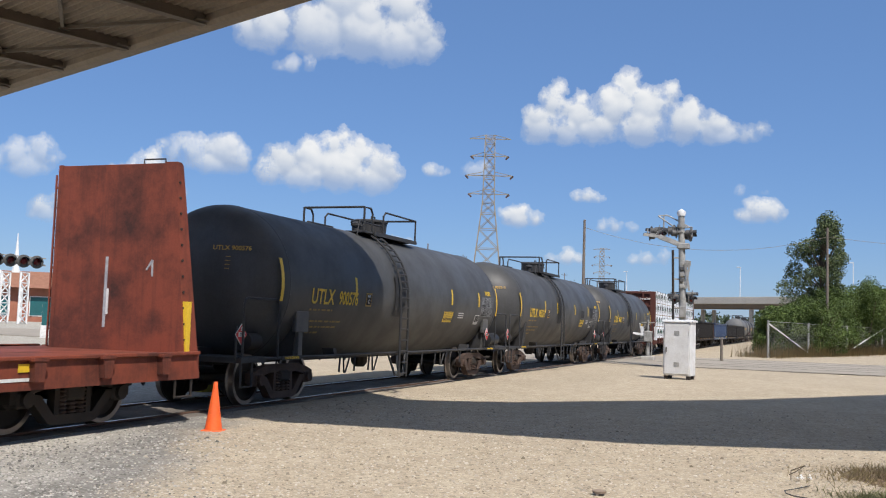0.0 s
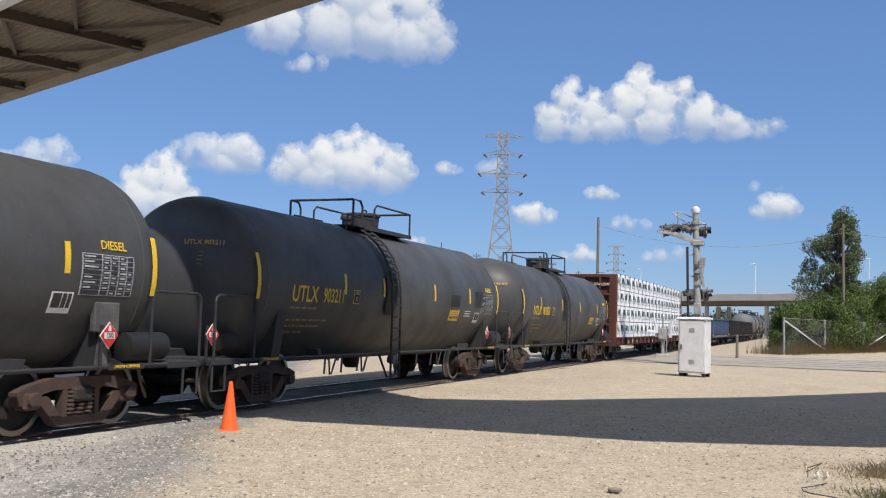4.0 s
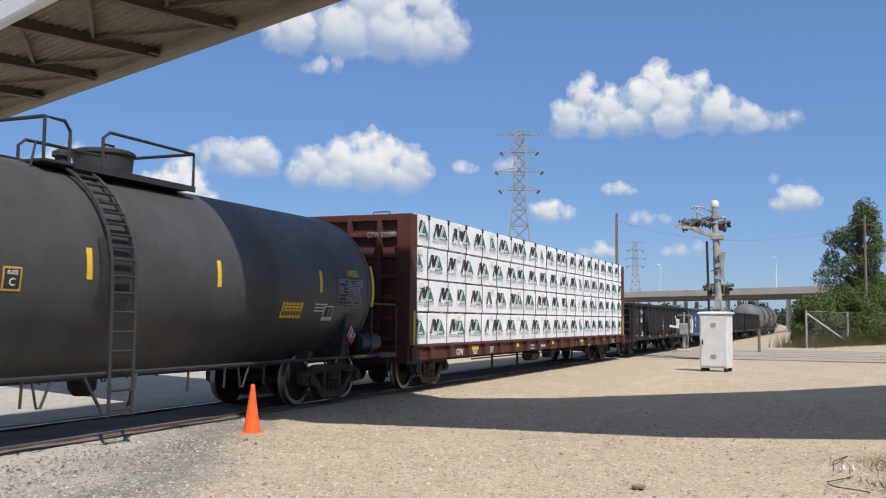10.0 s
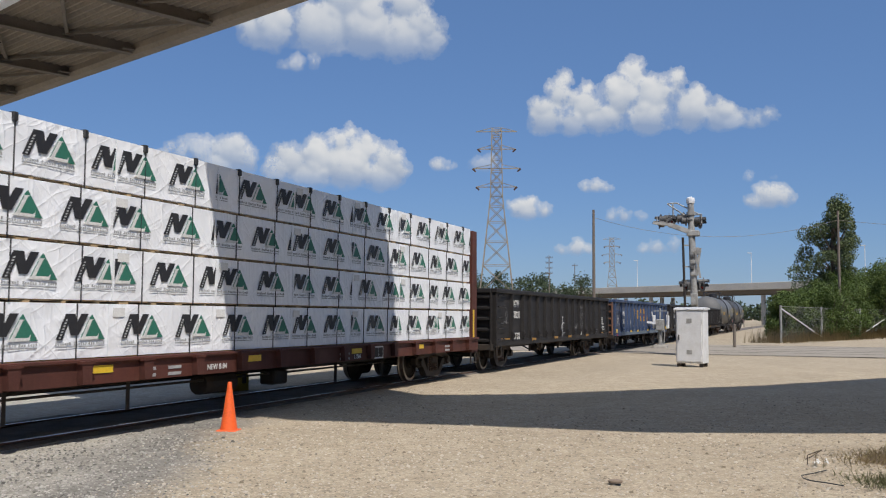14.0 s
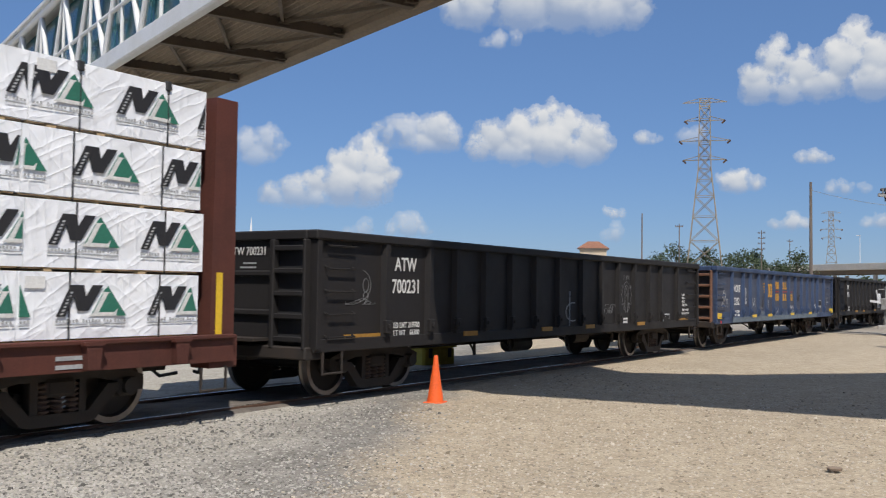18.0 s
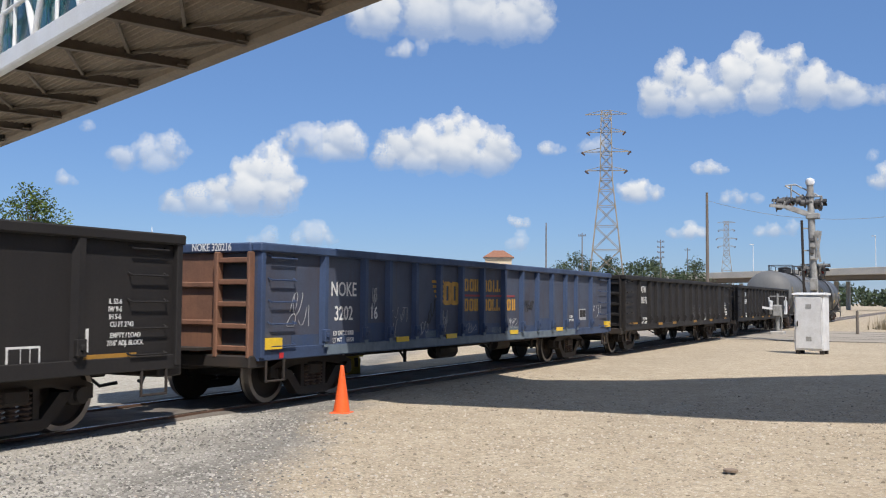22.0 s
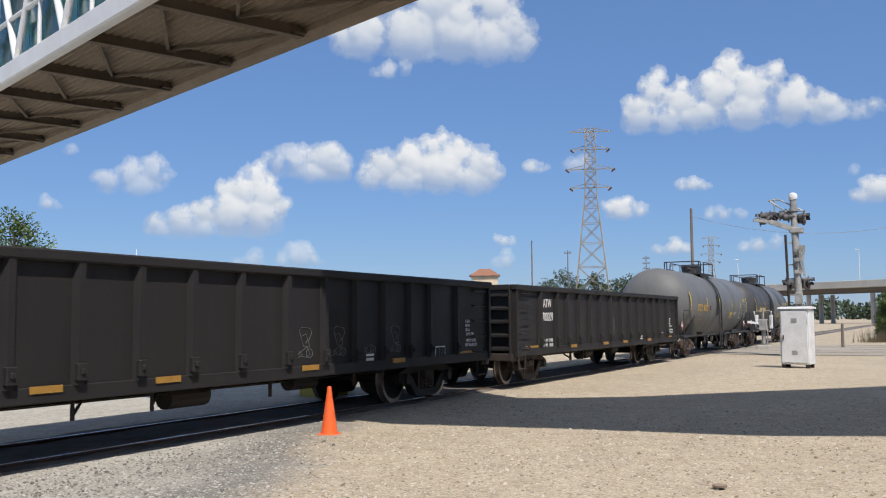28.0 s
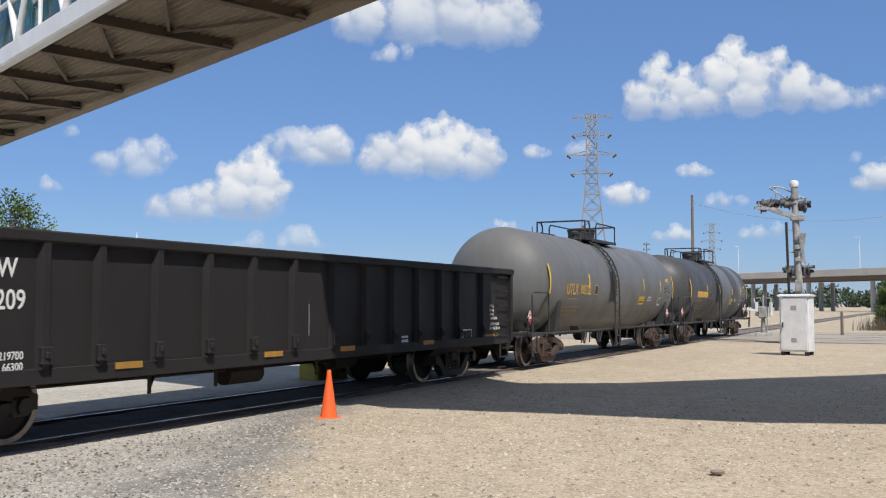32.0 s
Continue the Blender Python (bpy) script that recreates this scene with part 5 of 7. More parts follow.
# four small crouched figures on the third gondola
for k, x in enumerate((1.07, 2.03, 3.0, 3.9)):
    top = [[(-0.17, 0.42), (-0.1, 0.47), (0.12, 0.45), (0.16, 0.38), (0.08, 0.25), (0.1, 0.16), (-0.06, 0.17), (-0.12, 0.3), (-0.17, 0.42)], [(-0.1, 0.33), (0.0, 0.36), (0.06, 0.28), (0.0, 0.22)]]
    low = [[(-0.2, 0.06), (-0.06, 0.12), (0.04, 0.16), (0.12, 0.05), (0.02, 0.0), (-0.1, 0.02), (-0.2, 0.06)], arc(0.1, 0.06, 0.09, 0.07, 0, 360), [(-0.2, 0.0), (-0.08, 0.05), (-0.18, 0.1)]]
    line_art(g2, low + ([] if k == 2 else top), CHALKDIM, 0.0065, x, 1.03)
part("chalk_line", Geo().box(-0.1, -0.08, -1.53, -1.522, 1.1, 1.6), CHALKDIM, g3)

BUNDLES = []
for tier in range(4):
    for k in range(9):
        for far in (False, True):
            b = lumber_bundle(tier * 40 + k * 3 + far, far, tier == 3)
            BUNDLES.append((b, 61.35 + 1.185 + k * 2.37 + (0.03 if tier % 2 else -0.03), TRACK_Y + (0.755 if far else -0.755) + (0.0 if far else 0.0), RAIL_Z + 1.037 + tier * 0.737))

# ---- footbridge over the track ----
BZ = 7.6                                  # height of its soffit
BU, BV = Vector((0.375, 0.927, 0)), Vector((0.927, -0.375, 0))


def bp(u, v, z):
    return BU * u + BV * v + Vector((0, 0, z))


def footbridge():
    m = Matrix((( BU.x, BV.x, 0, 0), (BU.y, BV.y, 0, 0), (0, 0, 1, 0), (0, 0, 0, 1)))
    br = thing("footbridge", "white steel truss footbridge with a corrugated soffit and teal glazing", "bridge")
    V0, V1, U0, U1 = 7.5, 11.37, 8.2, 62.0
    # corrugated soffit
    g, vs = Geo(), []
    n = int((V1 - V0) / 0.045)
    for i in range(n + 1):
        v = V0 + (V1 - V0) * i / n
        z = BZ + 0.20 + (0.07 if i % 4 in (1, 2) else 0.0)
        vs += [(U0, v, z), (U1, v, z)]
    g.add(vs, [(2 * i, 2 * i + 1, 2 * i + 3, 2 * i + 2) for i in range(n)])
    part("soffit_sheet", g, DECKSTEEL, br, "corrugated steel soffit", m=m)
    part("deck_slab", Geo().box(U0, U1, V0, V1, BZ + 0.3, BZ + 0.45), CONCRETE, br, m=m)
    part("edge_beam", Geo().box(U0, U1, V1 - 0.42, V1, BZ - 0.02, BZ + 0.5, 0.08), DECKSTEEL, br, m=m)
    part("edge_beam", Geo().box(U0, U1, V0 - 0.15, V0 + 0.12, BZ - 0.05, BZ + 0.42, 0.04), BRIDGEWHITE, br, m=m)
    u = 13.85
    while u < U1:
        part("cross_beam", Geo().box(u - 0.10, u + 0.10, V0 + 0.1, V1 - 0.42, BZ - 0.03, BZ - 0.005).box(u - 0.03, u + 0.03, V0 + 0.1, V1 - 0.42, BZ - 0.01, BZ + 0.22), BEAMSTEEL, br, m=m)
        part("gusset", Geo().box(u - 0.2, u + 0.2, V1 - 0.7, V1 - 0.43, BZ + 0.02, BZ + 0.06), BEAMSTEEL, br, m=m)
        for v in (V1 - 0.45, V0 + 0.3):
            part("wind_brace", Geo().bar((u, v, BZ + 0.12), (u + 3.1, (V0 + V1) / 2, BZ + 0.12), 0.07, 0.07), BEAMSTEEL, br, m=m)
        part("hanger_bracket", Geo().box(u - 0.14, u + 0.14, (V0 + V1) / 2 - 0.12, (V0 + V1) / 2 + 0.12, BZ + 0.06, BZ + 0.1), BEAMSTEEL, br, m=m)
        u += 3.1
    # side trusses with glazing behind
    for v, s in ((V0, 1), (V1, -1)):
        part("top_chord", Geo().rod((U0, v, BZ + 3.4), (U1, v, BZ + 3.4), 0.13, 12), BRIDGEWHITE, br, smooth=True, m=m)
        part("mid_rail", Geo().rod((U0, v, BZ + 1.55), (U1, v, BZ + 1.55), 0.06, 8), BRIDGEWHITE, br, smooth=True, m=m)
        u, k = U0 + 0.3, 0
        while u < U1 - 2:
            part("truss_diagonal", Geo().rod((u, v, BZ + 0.4), (u + 1.57, v, BZ + 3.4), 0.085, 10), BRIDGEWHITE, br, smooth=True, m=m)
            part("truss_diagonal", Geo().rod((u + 3.15, v, BZ + 0.4), (u + 1.57, v, BZ + 3.4), 0.085, 10), BRIDGEWHITE, br, smooth=True, m=m)
            part("truss_post", Geo().rod((u + 1.57, v, BZ + 0.4), (u + 1.57, v, BZ + 3.4), 0.05, 8), BRIDGEWHITE, br, smooth=True, m=m)
            part("glass_pane", Geo().box(u + 0.03, u + 3.1, v + s * 0.28, v + s * 0.30, BZ + 0.6, BZ + 3.2) if s > 0 else Geo().box(u + 0.03, u + 3.1, v - 0.30, v - 0.28, BZ + 0.6, BZ + 3.2), TEAL, br, m=m)
            u += 3.15
    part("roof", Geo().box(U0, U1, V0 - 0.2, V1 + 0.2, BZ + 3.5, BZ + 3.65, 0.02), BRIDGEWHITE, br, m=m)
    # unseen roof and slab added at the bridge's end, outlined to cast the shade
    shade_caster = thing("unseen_shade_landing", "unseen flat roof and slab added at the footbridge's end to cast shade", "bridge landing")
    out = [(9.8, 6.4), (15.5, 6.4), (15.45, 4.4), (14.6, 3.3), (14.0, 2.4), (15.3, 0.2), (20.4, -4.2), (25.6, -7.7), (30, -11), (30, -13), (14.5, -13), (11.3, -5.9), (9.6, -2.0), (8.75, -0.2), (8.4, 2.4), (8.85, 3.7), (9.0, 4.4), (9.35, 5.3)]
    part("roof", Geo().prism(out, 10.85, 11.15, "z"), BRIDGEWHITE, shade_caster)
    part("floor_slab", Geo().prism([(10.45, 6.2), (14.6, 6.2), (14.0, 2.4), (15.6, -0.8), (20.2, -4.8), (25.0, -8.4), (25.5, -12.5), (15.0, -12.5), (12.4, -5.8), (10.5, -1.6), (10.1, 2.8), (10.35, 4.6)], BZ + 0.2, BZ + 0.45, "z"), CONCRETE, shade_caster)
    for x, y in ((10.5, 3.5), (13.6, 2.9), (13.4, -6.8), (19.6, -7.0), (15.8, -11.5), (24.0, -11.5)):
        part("column", Geo().rod((x, y, -0.1 if y < -5 else BZ + 0.3), (x, y, 10.9), 0.25, 16), BRIDGEWHITE, shade_caster, smooth=True)
    for x, y in ((22.3, 52.0), (26.2, 50.6)):
        part("pier", Geo().rod((x, y, -0.2), (x, y, BZ + 0.2), 0.4, 16), CONCRETE, br, smooth=True)


footbridge()


def sky_blocker():
    """A long plain block, unseen, added behind the lot to dim low sky light."""
    tagged(part("sky_block_south", Geo().box(-60, 40, -24, -13.6, -0.2, 7.0, 0.05), CONCRETE), "unseen plain concrete block added behind the lot to cut sky light", "wall", kind="structure")


sky_blocker()


# ---- by the track ----


def traffic_cone():
    c = thing("traffic_cone", "plain orange plastic traffic cone on the gravel", "traffic cone", pose(12.05, 7.96, -0.02, 0, 0, 14))
    part("cone_body", Geo().lathe([(0.03, 0.128), (0.06, 0.12), (0.64, 0.036), (0.70, 0.031), (0.715, 0.024), (0.70, 0.018)], "z", 28), ORANGE, c, smooth=True)
    part("base", Geo().box(-0.145, 0.145, -0.145, 0.145, 0.0, 0.035, 0.012), ORANGE, c)


def relay_cabinet():
    c = thing("relay_cabinet", "silver-painted steel relay cabinet with a single door", "cabinet", pose(33.7, 4.0, 0, 0, 0, -10))
    part("body", Geo().box(-0.3, 0.3, -0.47, 0.47, 0.12, 1.92, 0.02), SILVER, c)
    part("roof", Geo().prism([(-0.36, 1.92), (0.36, 1.92), (0.34, 1.97), (0.0, 2.0), (-0.34, 1.97)], -0.52, 0.52, "y"), SILVER, c)
    d = part("door", Geo().box(-0.335, -0.303, -0.42, 0.42, 0.18, 1.86, 0.01), SILVER, c)
    part("handle", Geo().box(-0.38, -0.335, 0.33, 0.36, 0.9, 1.08, 0.008), GRIME, d)
    for z in (0.5, 1.55):
        part("vent_plate", Geo().box(-0.345, -0.333, -0.09, 0.09, z - 0.07, z + 0.07), SIGGREY, d)
        part("hinge", Geo().rod((-0.335, -0.43, z - 0.08), (-0.335, -0.43, z + 0.08), 0.018, 8), SILVER, d)
    for y in (-0.38, 0.38):
        for x in (-0.22, 0.22):
            part("foot", Geo().box(x - 0.06, x + 0.06, y - 0.06, y + 0.06, -0.05, 0.13), GRIME, c)


def lamp_unit(parent, m, name="flashing_light"):
    """A crossing flasher: round background disc, hood and lens."""
    u = part(name, cached("flasher", lambda: Geo().lathe([(0.0, 0.23), (-0.02, 0.23), (-0.03, 0.15), (0.0, 0.15), (0.2, 0.14), (0.26, 0.05)], "x", 18).mesh(name, SIGDARK, True)), DARK, parent, m=m)
    part("hood", cached("hood", lambda: Geo().add([(-0.26 * f, 0.14 * math.cos(a), 0.14 * math.sin(a)) for f in (0.05, 1.0) for a in [math.pi * k / 10 for k in range(11)]], [(k, k + 1, 12 + k, 11 + k) for k in range(10)]).mesh("hood", DARK)), DARK, u)
    part("lens", cached("lens", lambda: Geo().lathe([(-0.035, 0.12), (-0.055, 0.08), (-0.06, 0.02)], "x", 18).mesh("lens", LENS, True)), LENS, u)
    return u


def cantilever_signal():
    x, y = 44.0, 5.14
    s = thing("crossing_signal", "grey cantilever crossing signal with paired flashing lights", "railway signal", pose(x, y, 0))
    part("mast", Geo().rod((0, -0.1, -0.1), (0, 0.08, 6.7), 0.17, 16, 0.14), SIGGREY, s, smooth=True)
    part("mast_ball", Geo().lathe([(6.66, 0.06), (6.72, 0.17), (6.84, 0.2), (6.96, 0.17), (7.02, 0.05)], "z", 16, (0, 0.08, 0)), SILVER, s, smooth=True)
    part("mast_collar", Geo().lathe([(6.2, 0.19), (6.34, 0.19)], "z", 16, (0, 0.07, 0)), SIGGREY, s, smooth=True)
    part("foundation", Geo().box(-0.4, 0.4, -0.5, 0.3, -0.1, 0.25, 0.03), CONCRETE, s)
    # arm that reaches over the road, seen almost end on
    arm = part("cantilever_arm", Geo().bar((0, -0.2, 5.32), (-0.3, 1.0, 5.78), 0.2, 0.2).bar((-0.3, 0.9, 5.76), (-0.6, 1.65, 5.85), 0.14, 0.12).box(-0.2, 0.2, -0.3, 0.25, 5.25, 5.5, 0.04), SIGGREY, s)
    wk = Geo()
    for a, b in (((0, 1.1, 6.74), (0, 0.35, 6.2)), ((0.1, 0.7, 6.78), (0.1, -0.3, 6.22)), ((0, 1.1, 6.74), (0.1, 0.7, 6.78)), ((0, 0.85, 6.0), (0, 0.85, 6.76)), ((0, 0.85, 6.76), (0.1, 0.66, 6.76)), ((0, -0.4, 6.22), (0, 0.2, 6.2)), ((-0.4, 1.5, 5.8), (-0.4, 1.5, 6.15)), ((-0.1, -0.4, 6.2), (-0.1, -0.4, 5.8))):
        wk.rod(a, b, 0.032, 6)
    part("walkway_rail", wk, SIGGREY, arm)
    for k, (py, pz) in enumerate(((1.2, 5.98), (0.85, 6.0), (0.25, 6.02), (-0.25, 5.92))):
        part("lamp_housing", Geo().lathe([(-0.16, 0.08), (-0.12, 0.15), (0.1, 0.15), (0.16, 0.06)], "x", 14, (0.1, py, pz)), SILVER if k < 2 else SIGDARK, arm, smooth=True)
    for px, py, pz, rz in ((0, 1.38, 6.05, 262), (-0.2, 1.42, 5.82, 285), (0.1, 1.05, 6.1, 95), (-0.1, 0.95, 5.88, 40), (0, 0.62, 6.05, 268), (0.1, 0.4, 6.12, 80), (-0.1, 0.28, 5.95, 110), (0, -0.32, 5.96, 90), (0.1, -0.3, 5.82, 70)):
        lamp_unit(arm, pose(px, py, pz, 0, 0, rz))
    for px, py, pz, rz in ((0, 0.36, 3.12, 268), (0.1, -0.42, 3.2, 92), (0.1, -0.36, 3.02, 60), (0, 0.3, 3.02, 300)):
        lamp_unit(s, pose(px, py, pz, 0, 0, rz))
    part("cross_arm", Geo().bar((0, -0.6, 3.3), (0, 0.5, 3.3), 0.06, 0.06), SIGGREY, s)
    part("side_pipe", Geo().rod((-0.1, 0.32, 0.1), (-0.1, 0.42, 5.2), 0.055, 8), GRIME, s)
    for z in (1.2, 2.6, 3.9, 4.85):
        part("pipe_clamp", Geo().bar((-0.1, 0.4, z), (0, -0.1, z), 0.05, 0.06), SIGGREY, s)
    for k in range(4):
        part("conduit_box", Geo().box(-0.24, -0.06, -0.12 + 0.05 * (k % 2), 0.1, 3.5 + k * 0.26, 3.66 + k * 0.26, 0.02), SIGDARK if k % 2 else SIGGREY, s)
    part("crossbuck_back", Geo().box(-0.16, -0.14, -0.05, 0.05, -0.62, 0.62, 0, pose(0, -0.25, 4.1, 8, 0, 0)).box(-0.18, -0.16, -0.05, 0.05, -0.62, 0.62, 0, pose(0, -0.22, 4.0, -9, 0, 0)), SIGGREY, s)
    part("bell", Geo().lathe([(0.0, 0.14), (0.05, 0.17), (0.11, 0.12), (0.14, 0.03)], "x", 14, (0.1, -0.18, 4.6)), SIGGREY, s, smooth=True)
    part("junction_box", Geo().box(-0.25, -0.08, -0.2, 0.1, 2.2, 2.7, 0.02), SIGGREY, s)


def crossing_gate():
    g = thing("crossing_gate", "grey crossing gate mechanism with counterweights", "crossing gate", pose(53.3, 8.0, 0))
    part("post", Geo().rod((0, 0, -0.1), (0, 0, 1.2), 0.11, 12), SIGGREY, g, smooth=True)
    part("mechanism", Geo().box(-0.25, 0.25, -0.22, 0.22, 0.95, 1.55, 0.04), SIGGREY, g)
    part("arm_stub", Geo().bar((-0.1, 0.0, 1.3), (-0.35, 0.75, 1.42), 0.09, 0.12), SILVER, g)
    for y in (-0.38, 0.34):
        part("counterweight", Geo().box(-0.06, 0.3, y - 0.07, y + 0.07, 1.05, 1.78, 0.03), SILVER, g)
        part("side_arm", Geo().bar((0.0, y, 1.2), (-0.3, y * 1.2, 1.95), 0.05, 0.08), SILVER, g)
    part("lamp_bracket", Geo().rod((0, 0, 1.5), (0, 0, 2.15), 0.05, 8).bar((0, -0.35, 2.0), (0, 0.35, 2.0), 0.05), SIGGREY, g)
    part("cable_pipe", Geo().pipe([(-0.15, -0.2, 0.1), (-0.18, -0.24, 0.8), (-0.2, -0.2, 1.1)], 0.03), SIGGREY, g)
    part("base", Geo().box(-0.35, 0.35, -0.35, 0.35, -0.1, 0.18, 0.03), CONCRETE, g)


def yard_post():
    p = thing("marker_post", "weathered wooden marker post on the gravel", "post", pose(56.5, 4.4, 0))
    part("shaft", Geo().rod((0, 0, -0.1), (0.02, 0, 1.24), 0.085, 10, 0.075), POLEWOOD, p, smooth=True)
    part("cap", Geo().rod((0.02, 0, 1.24), (0.02, 0, 1.28), 0.06, 8, 0.03), POLEWOOD, p)


def chain_fence():
    f = thing("chain_link_fence", "chain-link fence with steel posts and braces before the bushes", "fence")
    pts = [(68.5, 2.35), (79.5, -0.2), (90.0, -3.3), (101.0, -6.8), (112, -10.5)]
    for x, y in pts:
        part("post", Geo().rod((x, y, -0.1), (x, y, 2.5), 0.07, 8), SIGGREY, f, smooth=True)
    for a, b in zip(pts, pts[1:]):
        A, B = Vector((*a, 0)), Vector((*b, 0))
        part("top_rail", Geo().rod(A + Vector((0, 0, 2.42)), B + Vector((0, 0, 2.42)), 0.016, 6), MESHGREY, f)
        w = Geo()
        L = (B - A).length
        n = int(L / 0.34)
        for k in range(-8, n + 1):
            for s in (0, 1):
                f0, f1 = max(k / n, 0), min((k + 8) / n, 1)
                z0, z1 = 0.05 + 2.3 * (f0 - k / n) * n / 8, 0.05 + 2.3 * (f1 - k / n) * n / 8
                if f1 <= f0:
                    continue
                if s:
                    z0, z1 = 2.4 - z0, 2.4 - z1
                w.bar(A.lerp(B, f0) + Vector((0, 0, z0)), A.lerp(B, f1) + Vector((0, 0, z1)), 0.005, 0.005)
        part("wire_mesh", w, MESHGREY, f)
    for i, j in ((0, 1), (3, 2)):
        A, B = Vector((*pts[i], 2.3)), Vector((*pts[j], 0.2))
        part("brace", Geo().rod(A, B, 0.05, 8), SILVER, f)


def leaf_clumps(g, rnd, centre, radii, count, size):
    """Small leaf blades, in sprays, through an ellipsoid shell."""
    for k in range(count):
        d = Vector((rnd.gauss(0, 1), rnd.gauss(0, 1), rnd.gauss(0, 1))).normalized()
        r = rnd.uniform(0.55, 1.03)
        p = Vector(centre) + Vector((d.x * radii[0], d.y * radii[1], d.z * radii[2])) * r
        a = Vector((rnd.gauss(0, 1), rnd.gauss(0, 1), rnd.gauss(0, 0.7))).normalized() * size * rnd.uniform(0.5, 1.3)
        b = a.cross(Vector((rnd.gauss(0, 1), rnd.gauss(0, 1), rnd.gauss(0, 1)))).normalized() * size * rnd.uniform(0.35, 0.7)
        g.add([p - a, p + b, p + a, p - b], [(0, 1, 2, 3)])


def tree(x, y, h, w, label, material, seed, count=2600, leaf=0.16, name="tree", z0=0.0, trunk_share=0.25, n=26, clump=1.0):
    rnd = random.Random(seed)
    t = thing(name, label, "tree", pose(x, y, z0))
    tr = Geo()
    tr.rod((0, 0, -0.2), (rnd.uniform(-0.2, 0.2), 0, h * 0.45), 0.028 * h * 0.8, 10, 0.016 * h)
    tr.rod((0, 0, h * 0.45), (0.1, 0.1, h * 0.9), 0.016 * h, 8, 0.004 * h)
    cr = Geo()
    blobs = []
    for k in range(n):
        f = trunk_share + (1 - trunk_share) * (k + 0.5) / n
        spread = w * 0.5 * math.sin(math.pi * min(1, (f - trunk_share) / (1 - trunk_share) * 0.86 + 0.12)) ** 0.7
        a = rnd.uniform(0, math.tau)
        rr = spread * rnd.uniform(0.25, 0.85)
        c = Vector((rr * math.cos(a), rr * math.sin(a), h * f))
        blobs.append(c)
        tr.rod((0, 0, h * f * 0.75), c, 0.007 * h, 6, 0.002 * h)
    for c in blobs:
        s = w * rnd.uniform(0.11, 0.22) * clump
        leaf_clumps(cr, rnd, c, (s, s, s * rnd.uniform(0.7, 1.2)), count // n, leaf)
    part("trunk", tr, BARK, t)
    cm = part("crown", cr, material, t)
    return t


def bushes():
    """Shrubs along the fence, each with stems and a leafy crown."""
    rnd = random.Random(21)
    for k in range(34):
        f = k / 33
        x = 74.9 + 48 * f + rnd.uniform(-1.0, 1.0)
        y = 2.2 - 14.8 * f + rnd.uniform(-0.3, 2.2) * min(1, 0.3 + f * 4)
        h = 3.0 + 4.2 * min(1, f * 1.6) + rnd.uniform(-0.5, 0.7)
        w = rnd.uniform(4.0, 5.4) * min(1, 0.6 + f * 3)
        b = thing("shrub", "dense green shrub behind the chain-link fence", "shrub", pose(x, y, 0), group="shrubs along the fence")
        st, cr = Geo(), Geo()
        for j in range(5):
            a = rnd.uniform(0, math.tau)
            st.rod((0, 0, -0.1), (0.3 * w * math.cos(a), 0.3 * w * math.sin(a), h * 0.7), 0.06, 6, 0.02)
        for j in range(14):
            a, r = rnd.uniform(0, math.tau), rnd.uniform(0.05, 0.36) * w
            z = h * rnd.uniform(0.12, 0.86)
            leaf_clumps(cr, rnd, (r * math.cos(a), r * math.sin(a), z), (w * 0.19, w * 0.19, h * 0.14), 640, 0.085)
        part("stem", st, BARK, b)
        part("crown", cr, LEAF, b)
    # weeds and dry brush at the fence's foot
    g = Geo()
    for k in range(5200):
        f = rnd.random()
        x, y = 67.5 + 46 * f + rnd.uniform(-1, 1), 3.2 - 13.5 * f + rnd.gauss(0, 0.9)
        hh = abs(rnd.gauss(0.5, 0.35)) + 0.1
        dx, dy = rnd.uniform(-0.2, 0.2), rnd.uniform(-0.2, 0.2)
        g.add([(x - 0.05, y, -0.03), (x + 0.05, y + 0.03, -0.03), (x + dx, y + dy, hh)], [(0, 1, 2)])
    tagged(part("dry_brush", g, WEED), "dry grass and weeds along the foot of the fence", "weeds", kind="stuff")


def utility_pole(x, y, h, label, arms=0, r=0.15):
    p = thing("utility_pole", label, "utility pole", pose(x, y, 0), group="utility poles")
    part("shaft", Geo().rod((0, 0, -0.3), (0, 0, h), r, 10, r * 0.65), POLEWOOD, p, smooth=True)
    for k in range(arms):
        a = part("cross_arm", Geo().box(-0.05, 0.05, -0.6, 0.6, h - 0.5 - k * 0.9, h - 0.40 - k * 0.9), POLEWOOD, p)
        for y2 in (-0.55, -0.3, 0.3, 0.55):
            part("insulator", Geo().rod((0, y2, h - 0.38 - k * 0.9), (0, y2, h - 0.2 - k * 0.9), 0.05, 8), INSUL, a)
    return p


